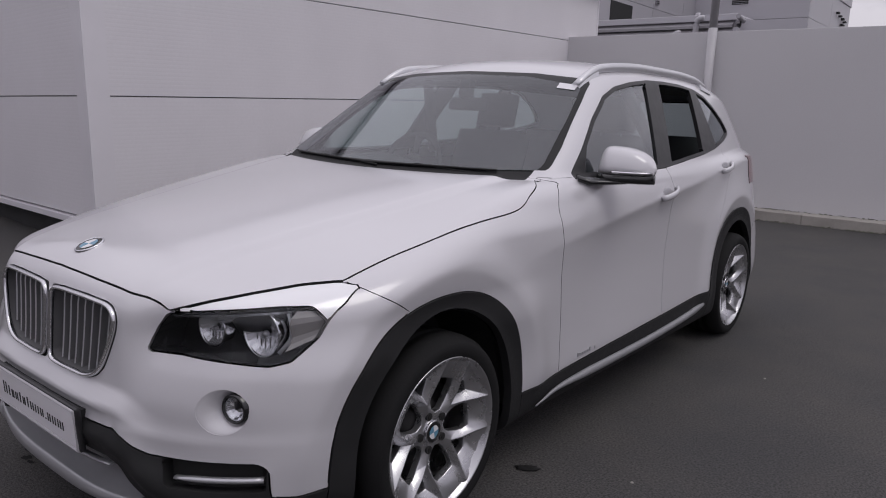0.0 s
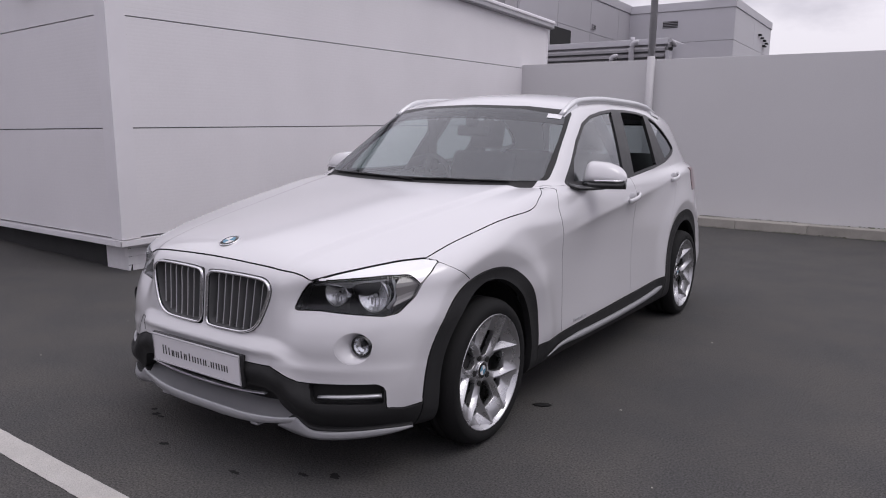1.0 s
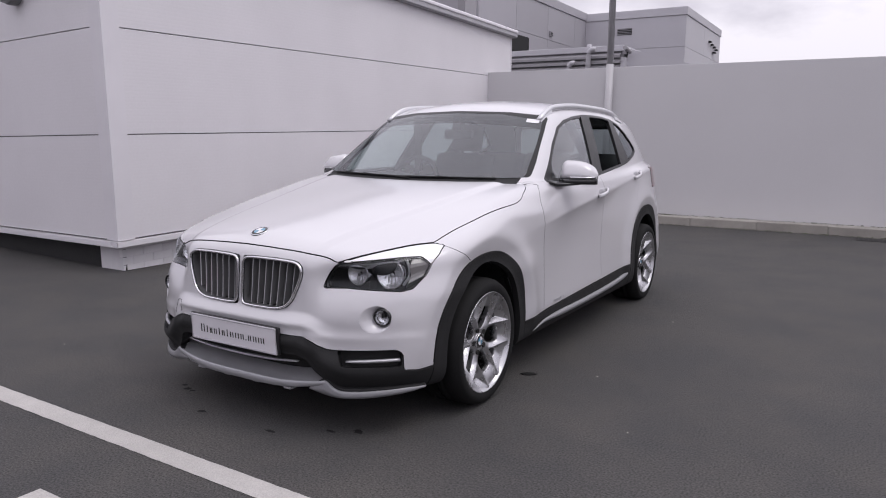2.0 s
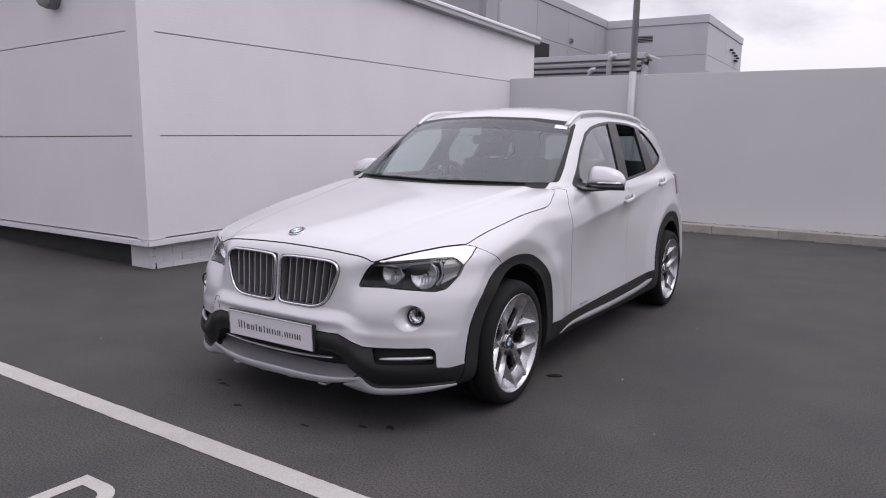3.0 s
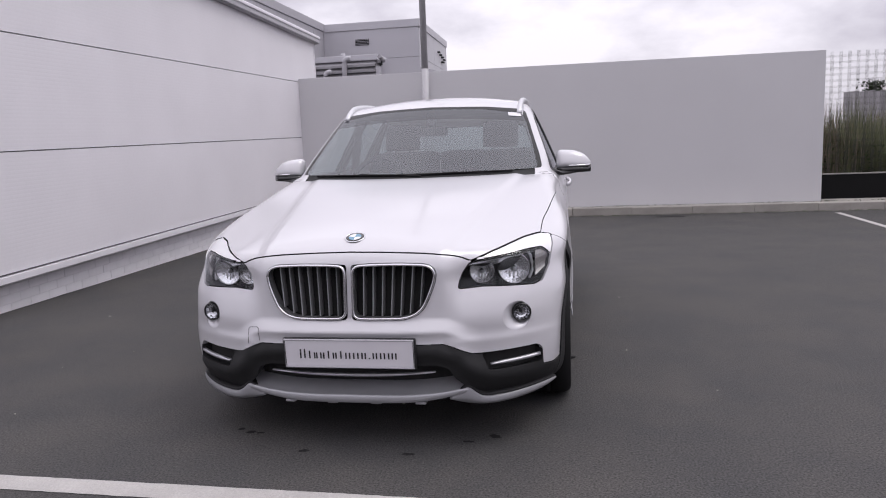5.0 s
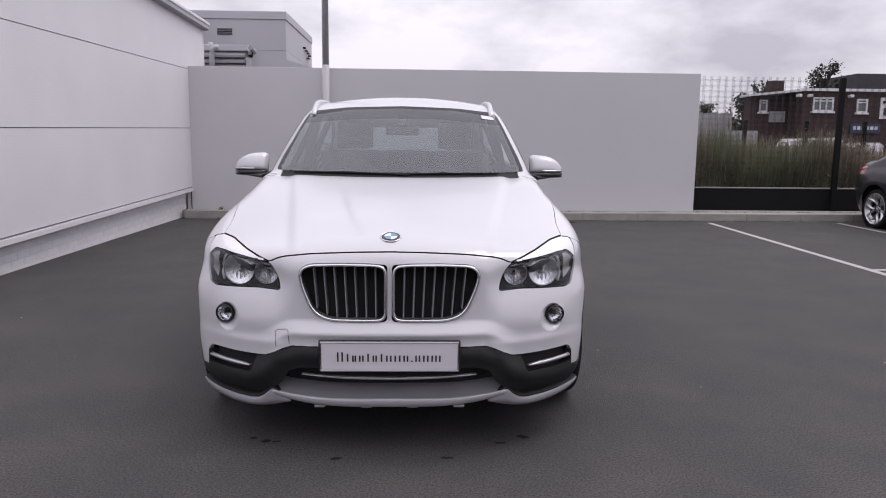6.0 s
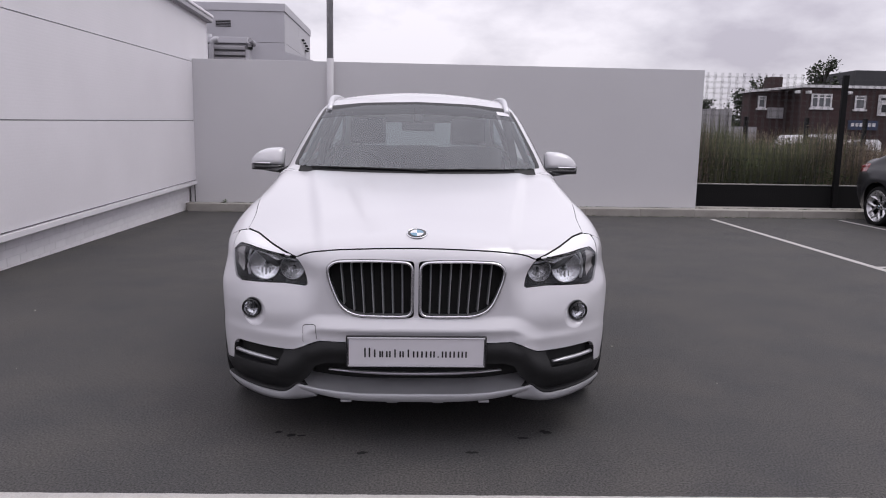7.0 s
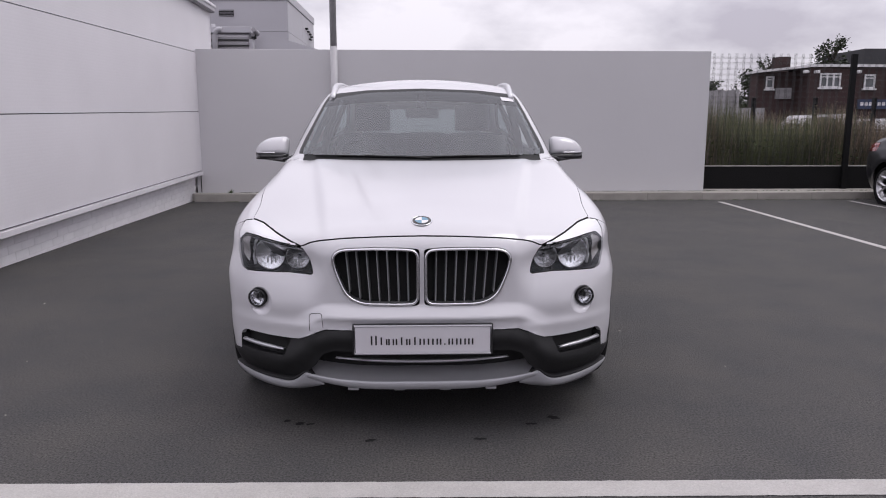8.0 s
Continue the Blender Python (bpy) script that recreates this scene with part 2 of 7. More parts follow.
M = {
    "asphalt": asphalt_material(),
    "paint_line": mat("worn_line_paint", (0.50, 0.48, 0.465), 0.8, var=0.10, scale=5, bump=0.5, bump_scale=200, fine=0.12, fine_scale=160),
    "stain": mat("oil_stain", (0.016, 0.016, 0.016), 0.85, var=0.3, scale=30, specular=0.2),
    "kerb": mat("concrete_kerb", (0.36, 0.34, 0.31), 0.9, var=0.14, scale=6, bump=0.3, bump_scale=120, spread=0.08, fine=0.1),
    "footway": mat("concrete_strip", (0.38, 0.36, 0.33), 0.9, var=0.2, scale=4, bump=0.3, bump_scale=80),
    "cladding": mat("white_coated_cladding", (0.79, 0.77, 0.80), 0.45, var=0.035, scale=1.2, fine=0.015, fine_scale=40),
    "flashing": mat("white_coated_flashing", (0.79, 0.77, 0.805), 0.4, var=0.03, scale=2),
    "joint": mat("dark_joint", (0.22, 0.215, 0.225), 0.8),
    "brick_white": mat("white_painted_brick", (0.86, 0.845, 0.865), 0.7, var=0.04, scale=9, bump=0.3, bump_scale=90, spread=0.03),
    "mortar_white": mat("painted_mortar", (0.78, 0.765, 0.79), 0.9, var=0.05, scale=12, bump=0.4, bump_scale=120),
    "plinth_black": mat("black_plinth", (0.022, 0.022, 0.023), 0.75, var=0.2, scale=5, bump=0.3, bump_scale=70),
    "fascia": mat("grey_fascia", (0.48, 0.47, 0.50), 0.5, var=0.06, scale=3),
    "render": mat("grey_rendered_wall", (0.645, 0.637, 0.652), 0.85, var=0.03, scale=0.8, bump=0.12, bump_scale=150, fine=0.02, fine_scale=60),
    "pole_white": mat("pale_pole_paint", (0.50, 0.49, 0.51), 0.45, var=0.04, scale=6),
    "pole_grey": mat("galvanised_pole", (0.40, 0.395, 0.415), 0.5, 0.1, var=0.08, scale=10),
    "grey_panel": mat("grey_metal_panel", (0.40, 0.39, 0.42), 0.5, var=0.04, scale=0.5, spread=0.03),
    "grey_panel_light": mat("pale_grey_panel", (0.54, 0.53, 0.565), 0.5, var=0.04, scale=0.5, spread=0.02),
    "louvre": mat("grey_louvre", (0.32, 0.31, 0.33), 0.5, var=0.05, scale=2),
    "dark": mat("dark_void", (0.018, 0.018, 0.019), 0.8),
    "fence_black": mat("black_fence_paint", (0.006, 0.006, 0.0065), 0.6, specular=0.2, var=0.2, scale=8),
    "wire": mat("dark_fence_wire", (0.045, 0.045, 0.047), 0.5),
    "board_black": mat("black_gravel_board", (0.008, 0.008, 0.0085), 0.8, specular=0.2, var=0.3, scale=3, bump=0.3, bump_scale=60),
    "coping": mat("pale_coping", (0.34, 0.33, 0.31), 0.9, var=0.15, scale=6),
    "palisade": mat("grey_fence_boards", (0.33, 0.32, 0.33), 0.8, var=0.12, scale=3, spread=0.1),
    "house_brick": mat("dark_red_brick", (0.050, 0.028, 0.027), 0.9, var=0.2, scale=3, bump=0.3, bump_scale=20),
    "white_frame": mat("white_window_frame", (0.70, 0.69, 0.70), 0.5, var=0.04),
    "house_glass": mat("dark_window_glass", (0.10, 0.11, 0.12), 0.08, specular=0.7),
    "roof_dark": mat("dark_roof", (0.06, 0.06, 0.065), 0.9, var=0.1, scale=2),
    "sign_blue": mat("blue_sign", (0.03, 0.045, 0.10), 0.5),
    "sign_white": mat("white_sign", (0.7, 0.69, 0.7), 0.5, var=0.03),
    "bark": mat("bark", (0.06, 0.05, 0.04), 0.95, var=0.2, scale=6, bump=0.6, bump_scale=20),
    "leaf": mat("leaf", (0.030, 0.042, 0.020), 0.7, var=0.35, scale=0.8),
    "grass_green": mat("tall_grass", (0.135, 0.145, 0.075), 0.8, var=0.55, scale=1.8),
    "grass_dry": mat("dry_grass", (0.27, 0.215, 0.16), 0.85, var=0.5, scale=1.6),
    "seed_head": mat("brown_seed_heads", (0.17, 0.13, 0.10), 0.9, var=0.3, scale=3),
    "soil": mat("weedy_soil", (0.05, 0.05, 0.03), 0.95, var=0.3, scale=2, bump=0.5, bump_scale=10),
    # car
    "paint": mat("white_car_paint", (0.628, 0.617, 0.646), 0.32, coat=1.0, coat_ior=1.75, coat_rough=0.13, var=0.012, scale=3),
    "gap": mat("panel_gap", (0.020, 0.020, 0.020), 0.9),
    "plastic": mat("black_textured_plastic", (0.023, 0.023, 0.024), 0.6, var=0.1, scale=20, bump=0.12, bump_scale=500, specular=0.25),
    "gloss_black": mat("gloss_black_trim", (0.012, 0.012, 0.013), 0.15, coat=0.5),
    "frit": mat("black_screen_border", (0.010, 0.010, 0.011), 0.30, specular=0.25),
    "satin_black": mat("satin_black_trim", (0.018, 0.018, 0.019), 0.36, specular=0.35, var=0.05, scale=20),
    "chrome": mat("chrome", (0.72, 0.72, 0.74), 0.12, 1.0),
    "satin": mat("satin_silver_trim", (0.52, 0.52, 0.545), 0.38, 0.75, var=0.04, scale=12),
    "rail": mat("bright_satin_rail", (0.66, 0.66, 0.68), 0.34, 0.6, var=0.03, scale=12),
    "satin_dark": mat("dull_grey_skid", (0.43, 0.43, 0.45), 0.42, 0.4, var=0.06, scale=12),
    "slat": mat("silver_slat_edge", (0.50, 0.50, 0.52), 0.35, 0.4),
    "slat_side": mat("grey_slat_side", (0.17, 0.17, 0.175), 0.40),
    "alloy": mat("silver_alloy", (0.55, 0.55, 0.565), 0.28, 0.9, coat=0.15, var=0.03, scale=20),
    # the same alloy darkened, so the sunken hub has its shade in the colour
    "alloy_shade": mat("shaded_alloy_copy", (0.26, 0.26, 0.27), 0.4, 0.7),
    "tyre": mat("tyre_rubber", (0.014, 0.014, 0.0145), 0.85, var=0.15, scale=20, bump=0.08, bump_scale=120, specular=0.2),
    "iron": mat("brake_disc", (0.026, 0.025, 0.025), 0.55, 0.5, var=0.2, scale=25),
    "windshield": glass("windshield_glass", (0.62, 0.705, 0.695), 0.13),
    "shade_glass": glass("shaded_screen_band", (0.21, 0.21, 0.215), 0.10),
    "side_glass": glass("tinted_side_glass", (0.66, 0.74, 0.73), 0.15),
    "rear_glass": glass("dark_tinted_rear_glass", (0.42, 0.48, 0.48), 0.085),
    "lip": mat("dull_silver_lip", (0.30, 0.30, 0.315), 0.45, 0.3, var=0.05, scale=12),
    "brow": mat("bright_brow", (0.86, 0.86, 0.88), 0.22, 0.15, coat=0.6),
    "lens": glass("clear_lens", (0.94, 0.95, 0.96), 0.035),
    "lamp_red": mat("red_lamp_lens", (0.22, 0.010, 0.016), 0.12, coat=0.8),
    "amber": mat("turn_lamp_cover", (0.24, 0.225, 0.22), 0.15, coat=0.5),
    "reflector": mat("lamp_reflector", (0.88, 0.88, 0.90), 0.22, 0.75, var=0.12, scale=60),
    "mirror": mat("mirror_glass", (0.80, 0.81, 0.82), 0.03, 1.0),
    "lamp_dark": mat("lamp_housing", (0.020, 0.020, 0.022), 0.35),
    "fabric": mat("dark_seat_cloth", (0.045, 0.045, 0.048), 0.9, var=0.15, scale=20),
    "dash": mat("dark_dashboard", (0.045, 0.045, 0.048), 0.7, var=0.08),
    "headliner": mat("grey_headliner", (0.38, 0.37, 0.36), 0.95, var=0.05),
    "plate": mat("white_plate", (0.76, 0.74, 0.78), 0.35, var=0.02),
    "ink": mat("black_print", (0.02, 0.02, 0.022), 0.5),
    "badge_blue": mat("badge_blue", (0.12, 0.28, 0.40), 0.25, coat=0.6),
    "badge_white": mat("badge_white", (0.78, 0.78, 0.8), 0.25, coat=0.6),
    "sticker": mat("white_sticker", (0.80, 0.79, 0.82), 0.6),
    "grey_paint": mat("dark_grey_car_paint", (0.024, 0.024, 0.028), 0.32, 0.2, coat=0.35, var=0.03),
    "white_van": mat("white_van_paint", (0.72, 0.71, 0.73), 0.35, coat=0.6, var=0.02),
    "weed": mat("weed_leaf", (0.06, 0.09, 0.03), 0.8, var=0.3, scale=30),
    "grey_lamp": mat("grey_lamp_case", (0.20, 0.20, 0.205), 0.45, var=0.08, scale=10),
    "lamp_glass": mat("frosted_lamp_glass", (0.40, 0.41, 0.42), 0.25),
}


# ---- building helpers ----
def mesh_of(bm, material, smooth=False, name="mesh"):
    me = bpy.data.meshes.new(name)
    bm.normal_update()
    bm.to_mesh(me)
    bm.free()
    for one in material if isinstance(material, (list, tuple)) else [material]:
        me.materials.append(M[one] if isinstance(one, str) else one)
    if smooth:
        me.polygons.foreach_set("use_smooth", [True] * len(me.polygons))
    return me


def part(name, bm, material, parent=None, label="", smooth=False, m=None):
    """One bmesh as one mesh object under a thing, a part, or alone."""
    ob = new(name, mesh_of(bm, material, smooth, name))
    if parent is not None:
        ob.parent = parent
    if m is not None:
        ob.matrix_basis = m
    if label:
        tagged(ob, label)
    return ob


def thing(name, label, category, group="", kind="", m=None):
    ob = new(name)
    ob.empty_display_size = 0.1
    if m is not None:
        ob.matrix_basis = m
    return tagged(ob, label, category, group, kind)


def box(bm, x0, x1, y0, y1, z0, z1, bevel=0.0, seg=2):
    g = bmesh.ops.create_cube(bm, size=1.0, matrix=Matrix.Translation(((x0 + x1) / 2, (y0 + y1) / 2, (z0 + z1) / 2)) @ Matrix.Diagonal((x1 - x0, y1 - y0, z1 - z0, 1)))
    if bevel:
        edges = list({e for v in g["verts"] for e in v.link_edges})
        bmesh.ops.bevel(bm, geom=edges, offset=bevel, segments=seg, affect="EDGES", profile=0.6)
    return bm


def boxed(*args, **kw):
    return box(bmesh.new(), *args, **kw)


def cyl(bm, a, b, r0, r1=None, seg=20, caps=True):
    a, b = Vector(a), Vector(b)
    d = b - a
    m = Matrix.Translation((a + b) / 2) @ d.to_track_quat("Z", "Y").to_matrix().to_4x4()
    bmesh.ops.create_cone(bm, cap_ends=caps, segments=seg, radius1=r0, radius2=r0 if r1 is None else r1, depth=d.length, matrix=m)
    return bm


def tube(bm, pts, r, seg=10, closed=False, caps=True):
    """A round bar along points; r may be one number or one for each point."""
    pts = [Vector(p) for p in pts]
    n = len(pts)
    rings = []
    up = Vector((0, 0, 1))
    for i, p in enumerate(pts):
        d = (pts[(i + 1) % n] - pts[i - 1]) if closed else (pts[min(i + 1, n - 1)] - pts[max(i - 1, 0)])
        d.normalize()
        ref = up if abs(d.z) < 0.95 else Vector((0, 1, 0))
        s = d.cross(ref).normalized()
        u = s.cross(d)
        rr = r[i] if isinstance(r, list) else r
        rx, ry = rr if isinstance(rr, tuple) else (rr, rr)
        rings.append([bm.verts.new(p + s * rx * math.cos(2 * math.pi * k / seg) + u * ry * math.sin(2 * math.pi * k / seg)) for k in range(seg)])
    for i in range(n if closed else n - 1):
        a, b = rings[i], rings[(i + 1) % n]
        for k in range(seg):
            bm.faces.new((a[k], a[(k + 1) % seg], b[(k + 1) % seg], b[k]))
    if caps and not closed:
        bm.faces.new(rings[0][::-1])
        bm.faces.new(rings[-1])
    return bm


def lathe(bm, profile, seg=48, axis="x", m=None):
    """Turns a profile of (radius, along) round the x axis."""
    rings = []
    for r, a in profile:
        ring = []
        for k in range(seg):
            t = 2 * math.pi * k / seg
            v = Vector((a, r * math.cos(t), r * math.sin(t)))
            ring.append(bm.verts.new(m @ v if m else v))
        rings.append(ring)
    for a, b in zip(rings, rings[1:]):
        for k in range(seg):
            bm.faces.new((a[k], a[(k + 1) % seg], b[(k + 1) % seg], b[k]))
    return bm


def prism(bm, outline, depth, m):
    """A flat outline (x, y) with thickness depth along -z, placed by m."""
    top = [bm.verts.new(m @ Vector((x, y, 0))) for x, y in outline]
    low = [bm.verts.new(m @ Vector((x, y, -depth))) for x, y in outline]
    bm.faces.new(top)
    bm.faces.new(low[::-1])
    n = len(top)
    for i in range(n):
        bm.faces.new((top[i], low[i], low[(i + 1) % n], top[(i + 1) % n]))
    return bm


def curve(*pts):
    """A smooth curve through (t, value) points, for numbers or arrays."""
    t, v = np.array(pts, float).T
    s = np.diff(v) / np.diff(t)
    m = np.concatenate([[s[0]], (s[:-1] + s[1:]) / 2, [s[-1]]])
    flat = np.concatenate([[False], s[:-1] * s[1:] <= 0, [False]])
    m[flat] = 0

    def f(q):
        q = np.clip(np.asarray(q, float), t[0], t[-1])
        i = np.clip(np.searchsorted(t, q, side="right") - 1, 0, len(t) - 2)
        h = t[i + 1] - t[i]
        u = (q - t[i]) / h
        return (2 * u**3 - 3 * u**2 + 1) * v[i] + (u**3 - 2 * u**2 + u) * h * m[i] + (3 * u**2 - 2 * u**3) * v[i + 1] + (u**3 - u**2) * h * m[i + 1]

    return f


def smax(a, b, k):
    h = np.clip(0.5 + 0.5 * (a - b) / k, 0, 1)
    return b * (1 - h) + a * h + k * h * (1 - h)


def smin(a, b, k):
    return -smax(-a, -b, k)


def ramp01(v, a, b):
    u = np.clip((v - a) / (b - a), 0, 1)
    return u * u * (3 - 2 * u)


def polygon_field(poly, r=0.0):
    """Signed distance to a polygon with corners rounded by r (negative inside)."""
    P = np.array(poly, float)
    area = 0.5 * np.sum(P[:, 0] * np.roll(P[:, 1], -1) - np.roll(P[:, 0], -1) * P[:, 1])
    if area < 0:
        P = P[::-1]

    def inset(Q, d):
        out = []
        n = len(Q)
        for i in range(n):
            a, b, c = Q[i - 1], Q[i], Q[(i + 1) % n]
            e1, e2 = (b - a) / np.linalg.norm(b - a), (c - b) / np.linalg.norm(c - b)
            n1, n2 = np.array([-e1[1], e1[0]]), np.array([-e2[1], e2[0]])
            k = 1 + n1 @ n2
            out.append(b + d * (n1 + n2) / max(k, 0.3))
        return np.array(out)

    Q = inset(P, r) if r else P

    def f(u, v):
        u, v = np.asarray(u, float), np.asarray(v, float)
        best = np.full(u.shape, 1e9)
        inside = np.zeros(u.shape, bool)
        n = len(Q)
        for i in range(n):
            (ax, ay), (bx, by) = Q[i], Q[(i + 1) % n]
            dx, dy = bx - ax, by - ay
            t = np.clip(((u - ax) * dx + (v - ay) * dy) / (dx * dx + dy * dy + 1e-12), 0, 1)
            best = np.minimum(best, np.hypot(u - ax - t * dx, v - ay - t * dy))
            cross = (ay > v) != (by > v)
            with np.errstate(divide="ignore", invalid="ignore"):
                xi = (bx - ax) * (v - ay) / (by - ay if by != ay else 1e-12) + ax
            inside ^= cross & (u < xi)
        return np.where(inside, -best, best) - r

    return f


# ---- the yard ----
def ground():
    bm = bmesh.new()
    n = 24
    for i in range(n):
        a, b = 2 * math.pi * i / n, 2 * math.pi * (i + 1) / n
        bm.faces.new([bm.verts.new((900 * math.cos(t) * s, 900 * math.sin(t) * s, 0)) for t, s in ((a, 0.02), (a, 1), (b, 1), (b, 0.02))])
    bmesh.ops.remove_doubles(bm, verts=bm.verts, dist=0.01)
    inner = sorted([v for v in bm.verts if v.co.length < 100], key=lambda v: math.atan2(v.co.y, v.co.x))
    bm.faces.new(inner)
    tagged(part("ground", bm, "asphalt"), "dark grey fine-grained asphalt car park surface", "ground", kind="structure")


ground()


def strip(name, pts, width, label, group):
    """A painted stripe along two points on the ground, with a slightly uneven edge."""
    a, b = Vector((*pts[0], 0.003)), Vector((*pts[1], 0.003))
    d = (b - a).normalized()
    s = Vector((-d.y, d.x, 0)) * width / 2
    n = max(2, int((b - a).length / 0.03))
    rnd = random.Random(4)
    bm = bmesh.new()
    rows = []
    for i in range(n + 1):
        p = a.lerp(b, i / n)
        rows.append([bm.verts.new(p + s * k * (1 + rnd.uniform(-0.03, 0.03))) for k in (-1, 1)])
    for q, r in zip(rows, rows[1:]):
        bm.faces.new((q[0], r[0], r[1], q[1]))
    bmesh.ops.recalc_face_normals(bm, faces=bm.faces)
    return tagged(part(name, bm, "paint_line"), label, "road marking", group)


strip("road_marking", [(-6.0, -0.222), (5.0, -0.387)], 0.105, "white painted line across the asphalt in front of the car", "painted lines")
strip("road_marking", [(4.78, 8.85), (4.60, 3.6)], 0.085, "white painted parking bay line on the asphalt", "painted lines")
strip("road_marking", [(6.96, 8.95), (6.74, 3.6)], 0.085, "white painted parking bay line on the asphalt", "painted lines")
strip("road_marking", [(4.66, 4.42), (9.0, 4.60)], 0.085, "white painted cross line at the parking bays", "painted lines")


def letter_p(x, top, h, w, s):
    """Stem and bowl of a stencilled capital, reading towards -y."""
    bm = bmesh.new()
    z = 0.003

    def band(outer, inner):
        for a, b, c, d in zip(outer, outer[1:], inner[1:], inner):
            bm.faces.new([bm.verts.new((*p, z)) for p in (a, b, c, d)])

    band([(x, top), (x, top - h)], [(x + s, top), (x + s, top - h)])
    bh = h * 0.48
    cy, ro, ri = top - bh / 2, bh / 2, bh / 2 - s * 0.95
    arc = [math.pi / 2 - math.pi * i / 14 for i in range(15)]
    ox = x + w - ro
    outer = [(x + s, top)] + [(ox + ro * math.cos(t), cy + ro * math.sin(t)) for t in arc] + [(x + s, top - bh)]
    inner = [(x + s, top - s * 0.95)] + [(ox + ri * math.cos(t), cy + ri * math.sin(t)) for t in arc] + [(x + s, top - bh + s * 0.95)]
    band(outer, inner)
    bmesh.ops.recalc_face_normals(bm, faces=bm.faces)
    return bm


def letter_u(x, top, h, w, s):
    bm = bmesh.new()
    z = 0.003
    ro, ri = w / 2, w / 2 - s
    cx, cy = x + w / 2, top - h + ro
    arc = [math.pi + math.pi * i / 16 for i in range(17)]
    outer = [(x, top)] + [(cx + ro * math.cos(t), cy + ro * math.sin(t)) for t in arc] + [(x + w, top)]
    inner = [(x + s, top)] + [(cx + ri * math.cos(t), cy + ri * math.sin(t)) for t in arc] + [(x + w - s, top)]
    for a, b, c, d in zip(outer, outer[1:], inner[1:], inner):
        bm.faces.new([bm.verts.new((*p, z)) for p in (a, b, c, d)])
    bmesh.ops.recalc_face_normals(bm, faces=bm.faces)
    return bm


word = thing("painted_word", "white stencilled capitals PU painted on the asphalt", "road marking")
part("letter", letter_p(-0.098, -0.735, 0.50, 0.255, 0.060), "paint_line", word)
part("letter", letter_u(0.215, -0.745, 0.50, 0.25, 0.060), "paint_line", word)


def blot(x, y, r, seed, name="oil_stain", label="small dark oil stain on the asphalt", stretch=1.0):
    rnd = random.Random(seed)
    bm = bmesh.new()
    ph = [rnd.uniform(0, 6.28) for _ in range(3)]
    bm.faces.new([bm.verts.new((x + stretch * r * q * math.cos(t), y + r * q * math.sin(t), 0.0025)) for t in [2 * math.pi * k / 22 for k in range(22)]
                  for q in [1 + 0.25 * math.sin(2 * t + ph[0]) + 0.15 * math.sin(5 * t + ph[1]) + 0.08 * math.sin(9 * t + ph[2])]])
    tagged(part(name, bm, "stain"), label, "stain", "oil stains")


for i, (x, y, r) in enumerate([(-0.503, 0.24, 0.018), (-0.46, 0.235, 0.012), (-0.203, 0.074, 0.017), (0.224, 0.078, 0.017), (0.443, 0.216, 0.016), (0.546, 0.277, 0.022), (-0.56, 0.27, 0.014)]):
    blot(x, y, r * 0.72, i, stretch=1.7)


def clod():
    bm = bmesh.new()
    bmesh.ops.create_icosphere(bm, subdivisions=3, radius=1)
    for v in bm.verts:
        q = 1 + 0.45 * noise.noise(v.co * 2.2)
        v.co = Vector((v.co.x * 0.019 * q, v.co.y * 0.042 * q, max(0, v.co.z * 0.008 * q + 0.002)))
    tagged(part("dead_leaf", bm, "stain", smooth=True, m=pose(0.845, 1.385, 0.001, 0, 0, -55)), "curled dark dead leaf lying on the asphalt beside the wheel", "leaf")


clod()


def pebble(x, y, r, i):
    bm = bmesh.new()
    bmesh.ops.create_icosphere(bm, subdivisions=2, radius=r)
    for v in bm.verts:
        v.co = v.co * (1 + 0.3 * noise.noise(v.co / r + Vector((i, 0, 0))))
        v.co.z = v.co.z * 0.5 + r * 0.3
    tagged(part("pebble", bm, "kerb", m=pose(x, y, 0)), "pale grit pebble lying on the asphalt", "stone", "loose grit")


_r = random.Random(8)
for i in range(16):
    pebble(_r.uniform(-3.4, 3.6), _r.uniform(0.2, 8.4) if i % 2 else _r.uniform(-1.0, 1.5), _r.uniform(0.003, 0.007), i)
for i, (x, y) in enumerate([(1.17, 1.55), (-2.9, 7.2), (1.9, -0.1)]):
    pebble(x, y, 0.006, 40 + i)

# ---- kerb, back wall, lamp post ----
BACK = pose(0, 9.42, 0, 0, 0, 0.9)


def kerbs():
    base = boxed(-0.4588, 0.4588, -0.075, 0.075, -0.05, 0.125, bevel=0.010, seg=2)
    me = mesh_of(base, "kerb", name="kerb_stone")
    run = tagged(new("kerb"), "pale concrete kerb stones along the foot of the wall", "kerb", kind="structure")
    run.matrix_basis = BACK
    rnd = random.Random(2)
    for i in range(-4, 12):
        ob = new("kerb_stone", me)
        ob.parent = run
        ob.matrix_basis = pose(0.46 + i * 0.92, -0.275 + rnd.uniform(-0.004, 0.004), rnd.uniform(-0.004, 0.004), 0, 0, rnd.uniform(-0.3, 0.3))
    ob = part("footway", boxed(-3.9, 10.6, -0.2, 0.9, -0.05, 0.118), "footway", m=BACK)
    tagged(ob, "narrow pale concrete strip behind the kerb", "pavement", kind="structure")


